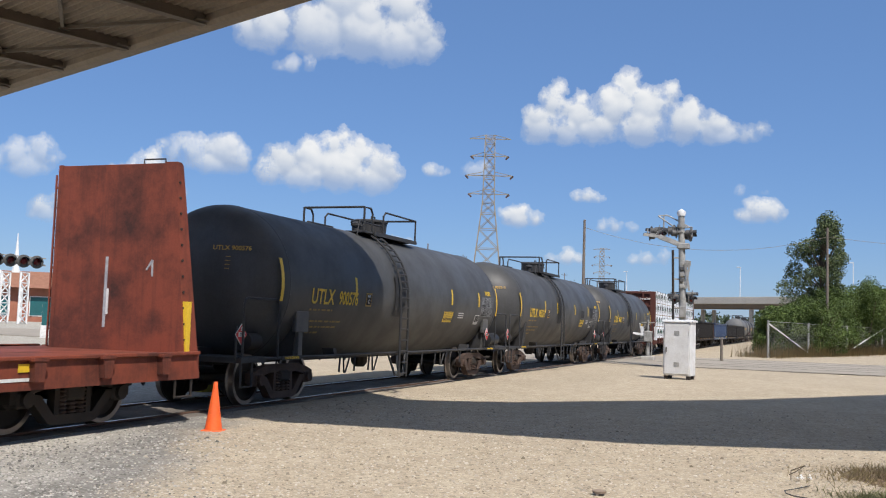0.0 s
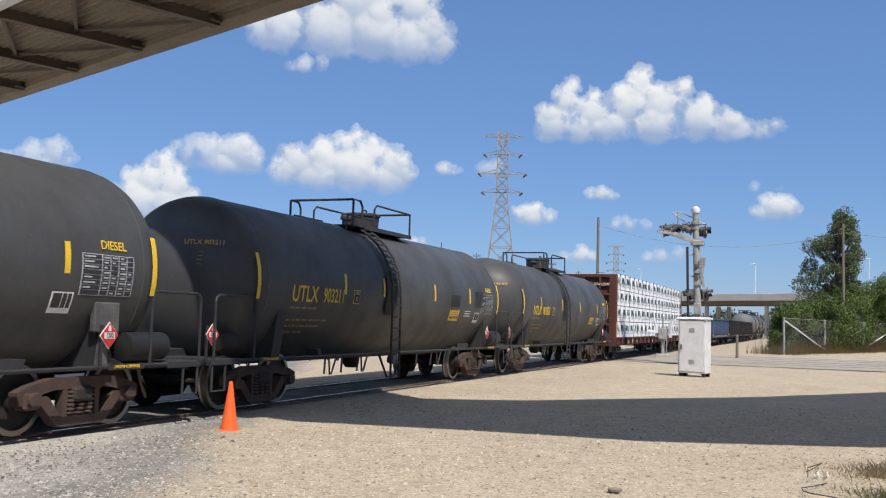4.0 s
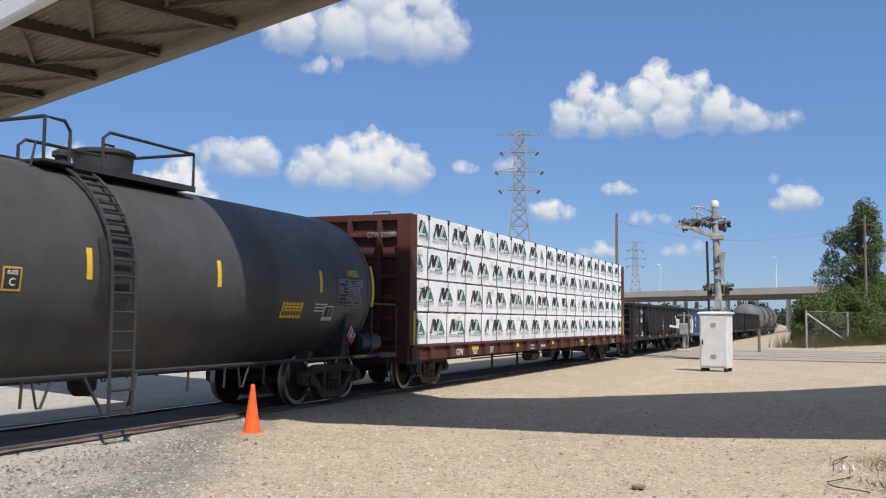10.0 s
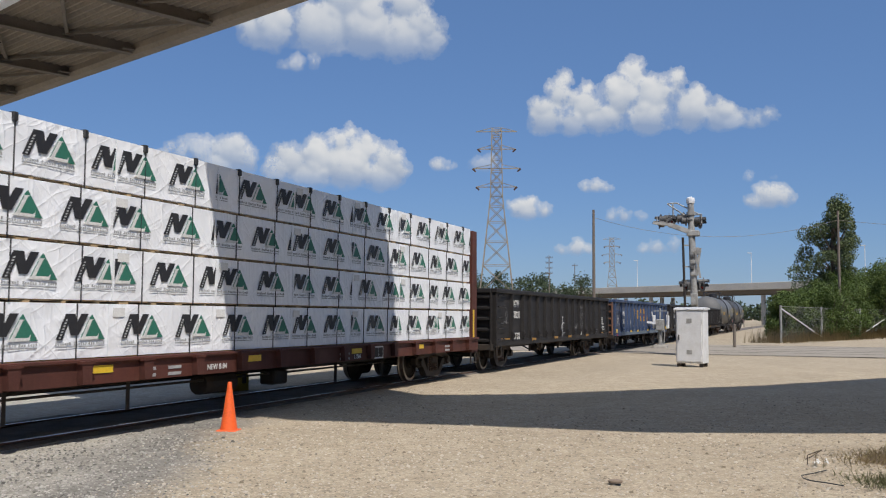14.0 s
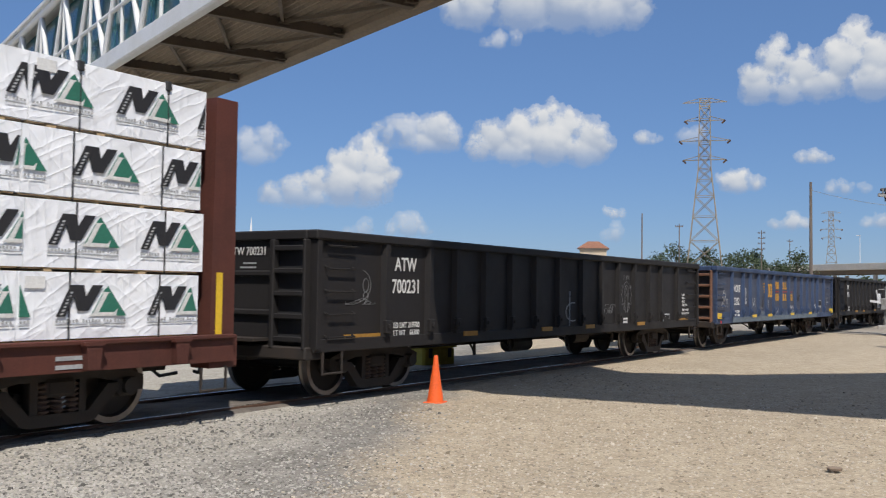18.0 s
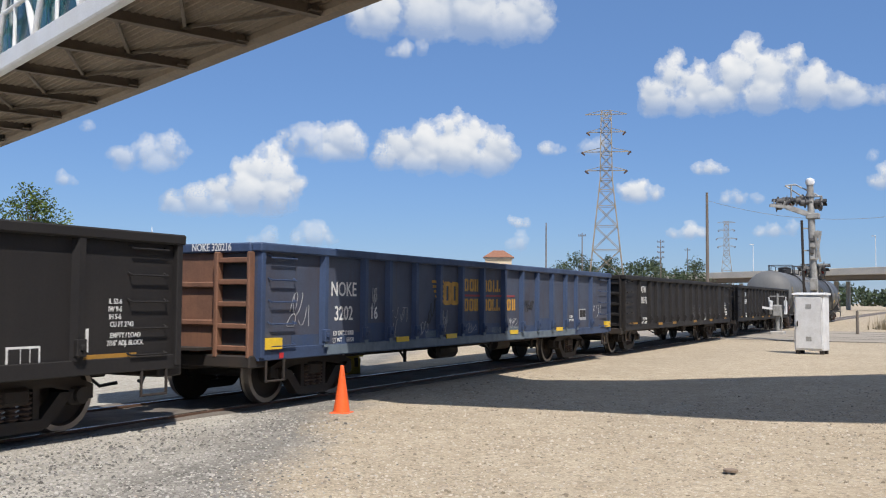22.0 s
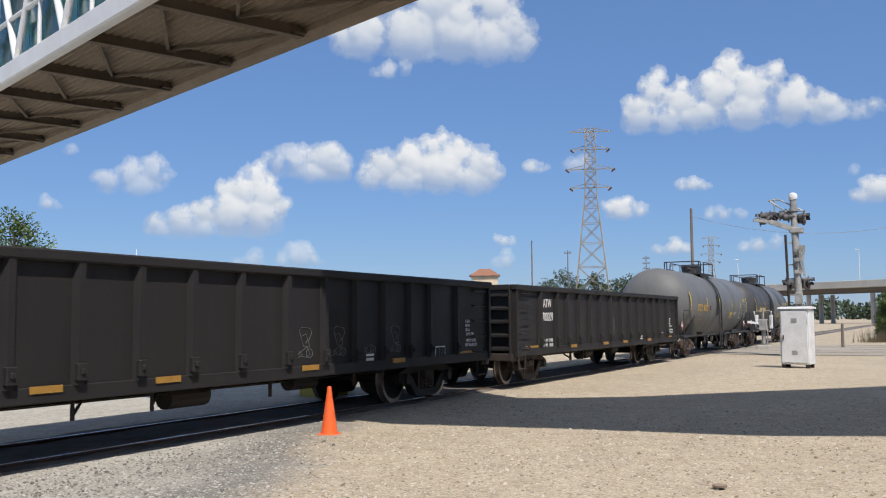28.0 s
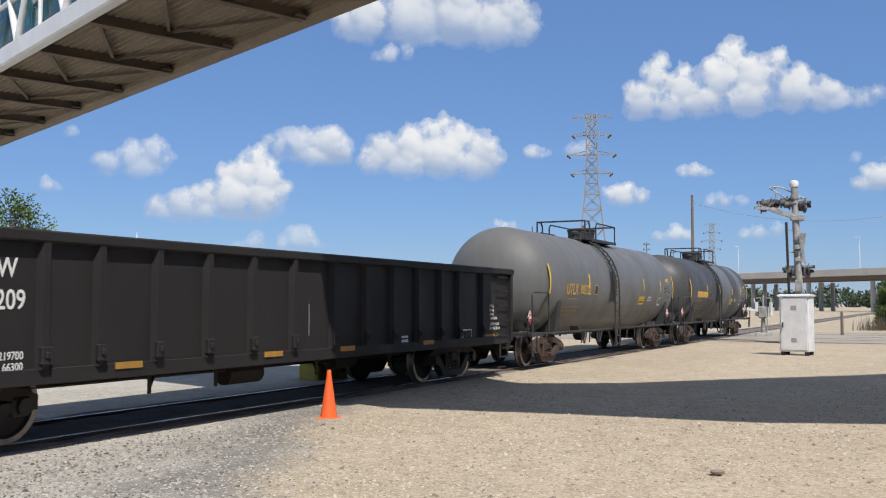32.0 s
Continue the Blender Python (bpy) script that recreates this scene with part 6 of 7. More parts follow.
def lattice_tower(x, y, h, base, yaw, label):
    t = thing("transmission_tower", label, "pylon", pose(x, y, 0, 0, 0, yaw), group="transmission towers")
    waist, top = h * 0.655, h
    def half(z):
        if z < waist:
            return base / 2 + (base * 0.15 - base / 2) * z / waist
        return base * 0.15 + (base * 0.12 - base * 0.15) * (z - waist) / (top - waist)
    levels = [0, 0.16, 0.30, 0.42, 0.52, 0.60, 0.655, 0.72, 0.78, 0.84, 0.90, 0.96, 1.0]
    leg = h * 0.0048
    for sx in (-1, 1):
        for sy in (-1, 1):
            part("leg", Geo().pipe([(sx * half(a * h), sy * half(a * h), a * h) for a in levels], leg * 0.68, 4), GALV, t)
    for (ax, ay), (bx, by) in (((-1, -1), (1, -1)), ((1, -1), (1, 1)), ((1, 1), (-1, 1)), ((-1, 1), (-1, -1))):
        g = Geo()
        for a, b in zip(levels, levels[1:]):
            za, zb = a * h, b * h
            p, q = half(za), half(zb)
            g.bar((ax * p, ay * p, za), (bx * q, by * q, zb), leg * 0.6, leg * 0.6)
            g.bar((bx * p, by * p, za), (ax * q, ay * q, zb), leg * 0.6, leg * 0.6)
            g.bar((ax * q, ay * q, zb), (bx * q, by * q, zb), leg * 0.6, leg * 0.6)
        part("face_bracing", g, GALV, t)
    for z, w in ((0.895, 0.097), (0.795, 0.122), (0.70, 0.104), (0.985, 0.105)):
        arm = part("cross_arm", Geo().bar((0, -w * h, z * h), (0, w * h, z * h), leg * 0.9, leg * 0.9).bar((0, -w * h, z * h), (0, -half(z * h), z * h + 0.02 * h), leg * 0.6).bar((0, w * h, z * h), (0, half(z * h), z * h + 0.02 * h), leg * 0.6), GALV, t)
        if z < 0.95:
            for s in (-1, 1):
                part("insulator_string", Geo().rod((0, s * w * h, z * h), (0, s * (w - 0.016) * h, (z - 0.016) * h), h * 0.0055, 8, h * 0.004), INSUL, arm)
    return t


def overpass():
    o = thing("road_overpass", "concrete road overpass on piers across the railway", "overpass")
    a, b = Vector((300, 84, 0)), Vector((197, -50, 0))
    d = (b - a).normalized()
    s = Vector((-d.y, d.x, 0))
    def seg(name, off, w, z0, z1, material, n=9):
        for k in range(n):
            p, q = a.lerp(b, k / n), a.lerp(b, (k + 1) / n)
            c, L = (p + q) / 2, (q - p).length
            m = Matrix(((d.x, s.x, 0, c.x), (d.y, s.y, 0, c.y), (0, 0, 1, 0), (0, 0, 0, 1)))
            part(name, Geo().box(-L / 2, L / 2 - 0.03, off - w / 2, off + w / 2, z0, z1, 0.04), material, o, m=m)
    seg("deck", 0, 11, 8.2, 8.8, CONCRETE)
    seg("girder", 4.6, 0.5, 7.2, 8.2, BEAMSTEEL)
    seg("girder", -4.6, 0.5, 7.2, 8.2, BEAMSTEEL)
    seg("parapet", 5.4, 0.35, 8.3, 9.9, PARAPET)
    seg("parapet", -5.4, 0.35, 8.3, 9.9, PARAPET)
    for k in range(1, 9):
        p = a.lerp(b, k / 9)
        for off in (-4, 0, 4):
            q = p + s * off
            part("pier", Geo().rod((q.x, q.y, -0.3), (q.x, q.y, 7.0), 0.55, 12), CONCRETE, o, smooth=True)
    for k in (2.2, 4.4, 6.1):
        p = a.lerp(b, k / 9) + s * 5
        lp = thing("street_lamp", "tall pale street lamp on the overpass", "street lamp", pose(p.x, p.y, 8.8), group="street lamps")
        part("pole", Geo().rod((0, 0, 0), (0, 0, 9), 0.1, 8, 0.07), SILVER, lp)
        part("lamp_head", Geo().box(-0.3, 0.3, -0.2, 0.9, 8.95, 9.1, 0.03), SILVER, lp)


def far_buildings():
    b = thing("tower_building", "tan stucco tower with a hipped clay-tile roof", "building", pose(136.7, 61.7, 0, 0, 0, 24))
    part("wall", Geo().box(-2.0, 2.0, -2.0, 2.0, -0.2, 8.3), STUCCO, b)
    part("roof", Geo().add([(-2.4, -2.4, 8.3), (2.4, -2.4, 8.3), (2.4, 2.4, 8.3), (-2.4, 2.4, 8.3), (-0.8, -0.8, 9.4), (0.8, -0.8, 9.4), (0.8, 0.8, 9.4), (-0.8, 0.8, 9.4)], [(0, 1, 5, 4), (1, 2, 6, 5), (2, 3, 7, 6), (3, 0, 4, 7), (4, 5, 6, 7), (0, 3, 2, 1)]), TILE, b)
    part("cornice", Geo().box(-2.15, 2.15, -2.15, 2.15, 8.05, 8.3, 0.02), CONCRETE, b)
    # shopping centre beyond the train, with a white lattice spire
    mall = thing("shop_building", "long low brick shop building with a tiled roof and white columns", "building", pose(96, 93, 0, 0, 0, 44))
    part("wall", Geo().box(-2, 10, -30, 30, -0.2, 4.2), BRICKRED, mall)
    part("roof", Geo().prism([(-3.2, 4.2), (11, 4.2), (6.0, 6.4), (2.0, 6.4)], -31, 31, "y"), TILE, mall)
    for k in range(13):
        y = -29 + k * 4.8
        part("column", Geo().rod((-3.0, y, -0.1), (-3.0, y, 4.2), 0.22, 10), BRIDGEWHITE, mall, smooth=True)
        if k < 12:
            w = part("window", Geo().box(-2.06, -1.98, y + 1.2, y + 3.8, 0.7, 3.2), BRIDGEWHITE, mall)
            part("pane", Geo().box(-2.09, -2.05, y + 1.3, y + 3.7, 0.8, 3.1), TEAL, w)
    sp = thing("spire", "white lattice sign tower with a tapering spire", "sign tower", pose(80, 78.2, 0, 0, 0, 20))
    def lat(x, w, z1):
        for sx in (-1, 1):
            for sy in (-1, 1):
                part("leg", Geo().bar((x + sx * w, sy * w, -0.1), (x + sx * w, sy * w, z1), 0.16), BRIDGEWHITE, sp)
        g = Geo()
        n = 5
        for k in range(n):
            za, zb = z1 * k / n, z1 * (k + 1) / n
            for sy in (-1, 1):
                g.bar((x - w, sy * w, za), (x + w, sy * w, zb), 0.1).bar((x + w, sy * w, za), (x - w, sy * w, zb), 0.1).bar((x - w, sy * w, zb), (x + w, sy * w, zb), 0.12)
        part("lattice", g, BRIDGEWHITE, sp)
    lat(0, 1.0, 5.4)
    part("spire_cone", Geo().lathe([(5.4, 0.45), (6.2, 0.3), (9.6, 0.02)], "z", 8), BRIDGEWHITE, sp)
    part("second_cone", Geo().lathe([(4.0, 1.0), (5.0, 0.75), (5.6, 0.6), (5.8, 0.2), (6.1, 0.28), (9.2, 0.02)], "z", 10, (2.0, 3.0, 0)), BRIDGEWHITE, sp)
    part("spire_stem", Geo().rod((2.0, 3.0, -0.1), (2.0, 3.0, 4.2), 0.5, 10), BRIDGEWHITE, sp)
    sg = thing("street_sign", "blue and white roadside sign panel on a post", "sign", pose(45, 41.2, 0, 0, 0, 45))
    part("panel", Geo().box(-0.08, 0.08, -0.45, 0.45, 0.7, 2.0, 0.02), TEAL, sg)
    part("plinth", Geo().box(-0.1, 0.1, -0.5, 0.5, -0.05, 0.7, 0.02), WHITE, sg)
    # far crossing signal gantry
    ga = thing("signal_gantry", "grey crossing gantry with a row of flashing lights", "railway signal", pose(26.4, 25.6, 0, 0, 0, 45))
    part("beam", Geo().bar((0, -0.8, 3.18), (0, 6, 3.42), 0.06, 0.06).bar((0, -0.8, 3.42), (0, 6, 3.75), 0.04, 0.04), SIGGREY, ga)
    part("mast", Geo().rod((0, 5.5, -0.1), (0, 5.5, 4.0), 0.12, 10), SIGGREY, ga)
    for k in range(6):
        lamp_unit(ga, pose(-0.1, -0.5 + k * 0.42, 3.28 + k * 0.012, 0, 0, 10))


def background_trees():
    rnd = random.Random(5)
    tree(95, -1.35, 12.1, 7.8, "tall slender poplar behind the bushes", LEAFDARK, 11, 36000, 0.10, trunk_share=0.06, n=90, clump=0.62)
    tree(104, -9.5, 8.5, 7, "broad green tree behind the bushes", LEAF, 12, 5200, 0.14, trunk_share=0.1)
    tree(99, -13.0, 8.0, 7, "broad green tree behind the fence", LEAF, 14, 5200, 0.14, trunk_share=0.1)
    tree(45, 55, 8.6, 7.0, "green street tree beyond the train", LEAF, 15, 6000, 0.12)
    for k in range(9):
        az = radians(13.0 + k * 0.95 + rnd.uniform(-0.2, 0.2))
        d = rnd.uniform(190, 215)
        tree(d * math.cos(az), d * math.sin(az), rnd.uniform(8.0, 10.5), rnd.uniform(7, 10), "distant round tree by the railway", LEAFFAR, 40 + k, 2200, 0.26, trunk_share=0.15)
    for k in range(26):
        az = radians(-3 + k * 0.6)
        d = rnd.uniform(520, 620)
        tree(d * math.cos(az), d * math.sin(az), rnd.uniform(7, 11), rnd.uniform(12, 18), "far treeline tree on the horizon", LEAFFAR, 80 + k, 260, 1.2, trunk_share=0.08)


SOIL = mat("brown_soil", (0.17, 0.115, 0.07), 0.95, wear=(0.10, 0.07, 0.045), amount=0.7, scale=5, grain=60, bump=0.6, dist=0.02)
WEEDGREEN = foliage_material("low_green_weeds", (0.13, 0.14, 0.065), (0.33, 0.31, 0.17))
STONEDARK = mat("brown_stone", (0.25, 0.19, 0.14), 0.9)


def litter_and_weeds():
    rnd = random.Random(9)
    soil = Geo()
    rim = [(12.75 + 1.0 * math.cos(i * math.tau / 22) * rnd.uniform(0.8, 1.1), -1.25 + 1.15 * math.sin(i * math.tau / 22) * rnd.uniform(0.85, 1.1)) for i in range(22)]
    soil.add([(a, b2, -0.05) for a, b2 in rim] + [(12.75 + (a - 12.75) * 0.55, -1.25 + (b2 + 1.25) * 0.55, rnd.uniform(0.02, 0.05)) for a, b2 in rim] + [(12.75, -1.25, 0.05)], [(i, (i + 1) % 22, 22 + (i + 1) % 22, 22 + i) for i in range(22)] + [(22 + i, 22 + (i + 1) % 22, 44) for i in range(22)])
    tagged(part("soil_mound", soil, SOIL, smooth=True), "low brown mound of soil and thatch on the gravel", "soil", kind="structure")
    for name, cx, cy, rx, ry, count, top, material, label in (("dry_weeds", 12.7, -1.2, 0.75, 0.8, 2600, 0.13, WEED, "matted brown dry weeds on the mound"), ("green_weeds", 11.0, -0.95, 0.45, 0.55, 1500, 0.11, WEEDGREEN, "low green weeds on the gravel beside the litter")):
        w = Geo()
        for k in range(count):
            x, y = rnd.gauss(cx, rx * 0.55), rnd.gauss(cy, ry * 0.6)
            h = rnd.uniform(0.02, top)
            dx, dy, t2 = rnd.uniform(-0.12, 0.12), rnd.uniform(-0.12, 0.12), rnd.uniform(0.004, 0.012)
            z = -0.02 + max(0.0, 0.06 - 0.06 * math.hypot(x - 12.75, y + 1.25))
            w.add([(x - t2, y, z), (x + t2, y + t2, z), (x + dx, y + dy, z + h)], [(0, 1, 2)])
        tagged(part(name, w, material), label, "weeds", kind="stuff")
    p = thing("litter", "crumpled white paper litter beside the weeds", "litter", pose(11.95, 0.0, 0.0))
    g = Geo()
    for k in range(7):
        a = Vector((rnd.uniform(-0.14, 0.14), rnd.uniform(-0.1, 0.1), rnd.uniform(0.0, 0.03)))
        u, v = rnd.uniform(0.03, 0.07), rnd.uniform(0.02, 0.06)
        g.add([a, a + Vector((u, 0.01, 0.03)), a + Vector((u * 0.8, v, 0.015)), a + Vector((-0.015, v * 0.9, 0.04))], [(0, 1, 2, 3)])
    part("paper", g, PAPER, p)
    t = thing("twig", "thin dark bent twig standing in the weeds", "twig", pose(11.9, 0.05, 0.0))
    part("stem", Geo().pipe([(0, 0.1, 0), (0.03, 0.1, 0.1), (0.0, -0.05, 0.17), (-0.05, 0.05, 0.1), (0.06, 0.12, 0.05)], 0.006), BARK, t)
    c = thing("loose_cable", "thin black cable lying in a loop on the gravel", "cable", pose(10.8, 0.1, -0.01))
    part("strand", Geo().pipe([(0.75, -0.15, 0.01), (0.4, -0.02, 0.02), (0.12, 0.1, 0.03), (0.0, 0.08, 0.02), (-0.1, 0.0, 0.015), (-0.2, -0.14, 0.02), (-0.26, -0.3, 0.01)], 0.006), DARK, c)
    s = thing("flat_stone", "flat brown stone lying on the gravel", "stone", pose(9.9, 1.95, 0.0))
    part("slab", Geo().lathe([(-0.01, 0.07), (0.012, 0.075), (0.02, 0.05)], "z", 9), STONEDARK, s)
    # loose stones on the lot and on the grey patch
    for name, grey, count, material, label in (("gravel", False, 30000, STONE, "loose pale limestone chips scattered over the lot"), ("crushed_stone", True, 26000, STONEGREY, "loose grey crushed stone on the patch beside the track")):
        g = Geo()
        while count:
            az, r0 = radians(rnd.uniform(-8, 72)), 1 / rnd.uniform(1 / 23, 1 / 5.8)
            x, y = r0 * math.cos(az), r0 * math.sin(az)
            if (y - 0.5 * x - 1.5 + rnd.gauss(0, 0.5) > 0.5) != grey or y > 9.25:
                continue
            count -= 1
            r = rnd.uniform(0.007, 0.018) * (1.6 if rnd.random() < 0.08 else 1)
            ph, up = rnd.uniform(0, 6), rnd.uniform(0.5, 0.9) * r
            q = [(x + r * math.cos(ph + i * 1.257) * rnd.uniform(0.7, 1.3), y + r * math.sin(ph + i * 1.257) * rnd.uniform(0.7, 1.3)) for i in range(5)]
            z = -0.02 + 0.045 * noise.noise(Vector((x * 0.16, y * 0.16, 0.3)))
            z = z - 0.004 if y < 7.4 else -0.006
            vs = [(a, b2, z) for a, b2 in q] + [(x + (a - x) * 0.62, y + (b2 - y) * 0.62, z + up * rnd.uniform(0.8, 1.2)) for a, b2 in q]
            g.add(vs, [(i, (i + 1) % 5, 5 + (i + 1) % 5, 5 + i) for i in range(5)] + [(5, 6, 7, 8, 9)])
        tagged(part(name, g, material), label, "gravel", kind="stuff")


def yellow_bin():
    b = thing("equipment_box", "dull yellow steel equipment box beside the track", "box", pose(18.25, 12.2, -0.04, 0, 0, -12))
    part("body", Geo().box(-0.5, 0.5, -0.3, 0.3, 0.0, 0.42, 0.05), BOXYELLOW, b)
    part("lid", Geo().box(-0.53, 0.53, -0.33, 0.33, 0.42, 0.47, 0.015), BOXYELLOW, b)
    for x in (-0.3, 0.3):
        part("hasp", Geo().box(x - 0.05, x + 0.05, -0.32, -0.30, 0.2, 0.4), DARK, b)


def power_wires():
    def wire(name, a, b, sag, label):
        g = Geo()
        A, B = Vector(a), Vector(b)
        pts = [A.lerp(B, k / 14) - Vector((0, 0, sag * 4 * (k / 14) * (1 - k / 14))) for k in range(15)]
        g.pipe(pts, 0.016, 5)
        tagged(part(name, g, GALV), label, "cable")
    wire("overhead_wire", (86.0, 18.75, 10.6), (91, -1.75, 10.2), 1.6, "thin sagging overhead wire between the poles")
    wire("overhead_wire", (91, -1.75, 10.2), (96, -40, 10.0), 1.2, "thin sagging overhead wire beyond the pole")


g = Geo().prism([(43, -60), (60, -60), (62, 60), (47, 60)], -0.3, 0.012, "z")
tagged(part("road", g, ROADMAT), "bleached dusty asphalt road over the railway crossing", "road", kind="structure")
rnd = random.Random(77)
for x0, ya, yb in ((44.6, -8, 4.5), (47.5, -14, 6), (50.5, -10, 7), (53.5, -16, 3), (56.8, -12, 6), (59.2, -14, 5)):
    g, x, y = Geo(), x0, ya
    while y < yb:
        nx, ny = x + rnd.uniform(-0.22, 0.24), y + rnd.uniform(0.5, 1.1)
        g.bar((x, y, 0.013), (nx, ny, 0.013), rnd.uniform(0.05, 0.14), 0.006)
        x, y = nx, ny
    tagged(part("road_crack", g, TIE), "dark cracked seam in the bleached asphalt", "crack", kind="structure")
traffic_cone()
relay_cabinet()
cantilever_signal()
crossing_gate()
yard_post()
chain_fence()
bushes()
utility_pole(86, 18.75, 11.3, "plain weathered wooden pole beyond the track", r=0.17)
utility_pole(91, -1.75, 11.0, "wooden utility pole among the bushes", r=0.14)
for az, el, d, n in ((21.5, 4.6, 120, 0), (19.4, 4.0, 150, 1), (14.9, 3.6, 170, 4), (13.4, 3.1, 210, 1)):
    utility_pole(d * math.cos(radians(az)), d * math.sin(radians(az)), 1.66 + d * math.tan(radians(el)), "distant wooden utility pole with cross arms", n, 0.11)
lattice_tower(180.7, 58.7, 38.7, 7.8, 18, "tall weathered steel lattice transmission tower")
lattice_tower(436.4, 86.8, 37.4, 7.8, 12, "far steel lattice transmission tower")
overpass()
far_buildings()
background_trees()
litter_and_weeds()
yellow_bin()
power_wires()


# ---- clouds, far behind everything ----
def cloud_material():
    m, n, l = nodes_of("cumulus_backdrop")
    for x in list(n):
        n.remove(x)
    outn = n.new("ShaderNodeOutputMaterial")
    at = n.new("ShaderNodeAttribute")
    at.attribute_name = "cover"
    li = n.new("ShaderNodeAttribute")
    li.attribute_name = "billow_sunlight"
    th = n.new("ShaderNodeAttribute")
    th.attribute_name = "body"
    co = n.new("ShaderNodeTexCoord").outputs["Object"]
    n1 = noise_node(n, l, co, 0.024, 4.5, 0.58)
    n2 = noise_node(n, l, co, 0.012, 7, 0.58)
    # ragged edge
    a1 = n.new("ShaderNodeMath")
    a1.operation = "MULTIPLY_ADD"
    a1.inputs[1].default_value, a1.inputs[2].default_value = 1.7, -0.87
    l.new(n1.outputs[0], a1.inputs[0])
    a2 = n.new("ShaderNodeMath")
    l.new(at.outputs["Fac"], a2.inputs[0])
    l.new(a1.outputs[0], a2.inputs[1])
    alpha = ramp(n, l, a2.outputs[0], [(0.0, (0, 0, 0)), (0.22, (0.38, 0.38, 0.38)), (0.72, (0.97, 0.97, 0.97))])
    alpha.color_ramp.interpolation = "EASE"
    am = n.new("ShaderNodeMath")
    am.operation = "MULTIPLY"
    l.new(alpha.outputs[0], am.inputs[0])
    l.new(th.outputs["Fac"], am.inputs[1])
    b1 = n.new("ShaderNodeMath")
    b1.operation = "MULTIPLY_ADD"
    b1.inputs[1].default_value = 0.5
    l.new(n2.outputs[0], b1.inputs[0])
    l.new(li.outputs["Fac"], b1.inputs[2])
    # painted sunlight: grey-blue shaded feet to white lit tops, as glow colour
    col = ramp(n, l, b1.outputs[0], [(0.25, (0.44, 0.53, 0.70)), (0.46, (0.60, 0.67, 0.79)), (0.68, (0.82, 0.855, 0.905)), (0.90, (0.985, 0.99, 0.995))])
    em = n.new("ShaderNodeEmission")
    l.new(col.outputs[0], em.inputs["Color"])
    em.inputs["Strength"].default_value = 0.78
    tr = n.new("ShaderNodeBsdfTransparent")
    mx = n.new("ShaderNodeMixShader")
    l.new(am.outputs[0], mx.inputs[0])
    l.new(tr.outputs[0], mx.inputs[1])
    l.new(em.outputs[0], mx.inputs[2])
    l.new(mx.outputs[0], outn.inputs["Surface"])
    return m


CLOUD = cloud_material()
CLOUD_D = 3000.0


def soften(f, times):
    for k in range(times):
        p = np.pad(f, 1, mode="edge")
        f = (p[1:-1, 1:-1] * 2 + p[:-2, 1:-1] + p[2:, 1:-1] + p[1:-1, :-2] + p[1:-1, 2:]) / 6
    return f


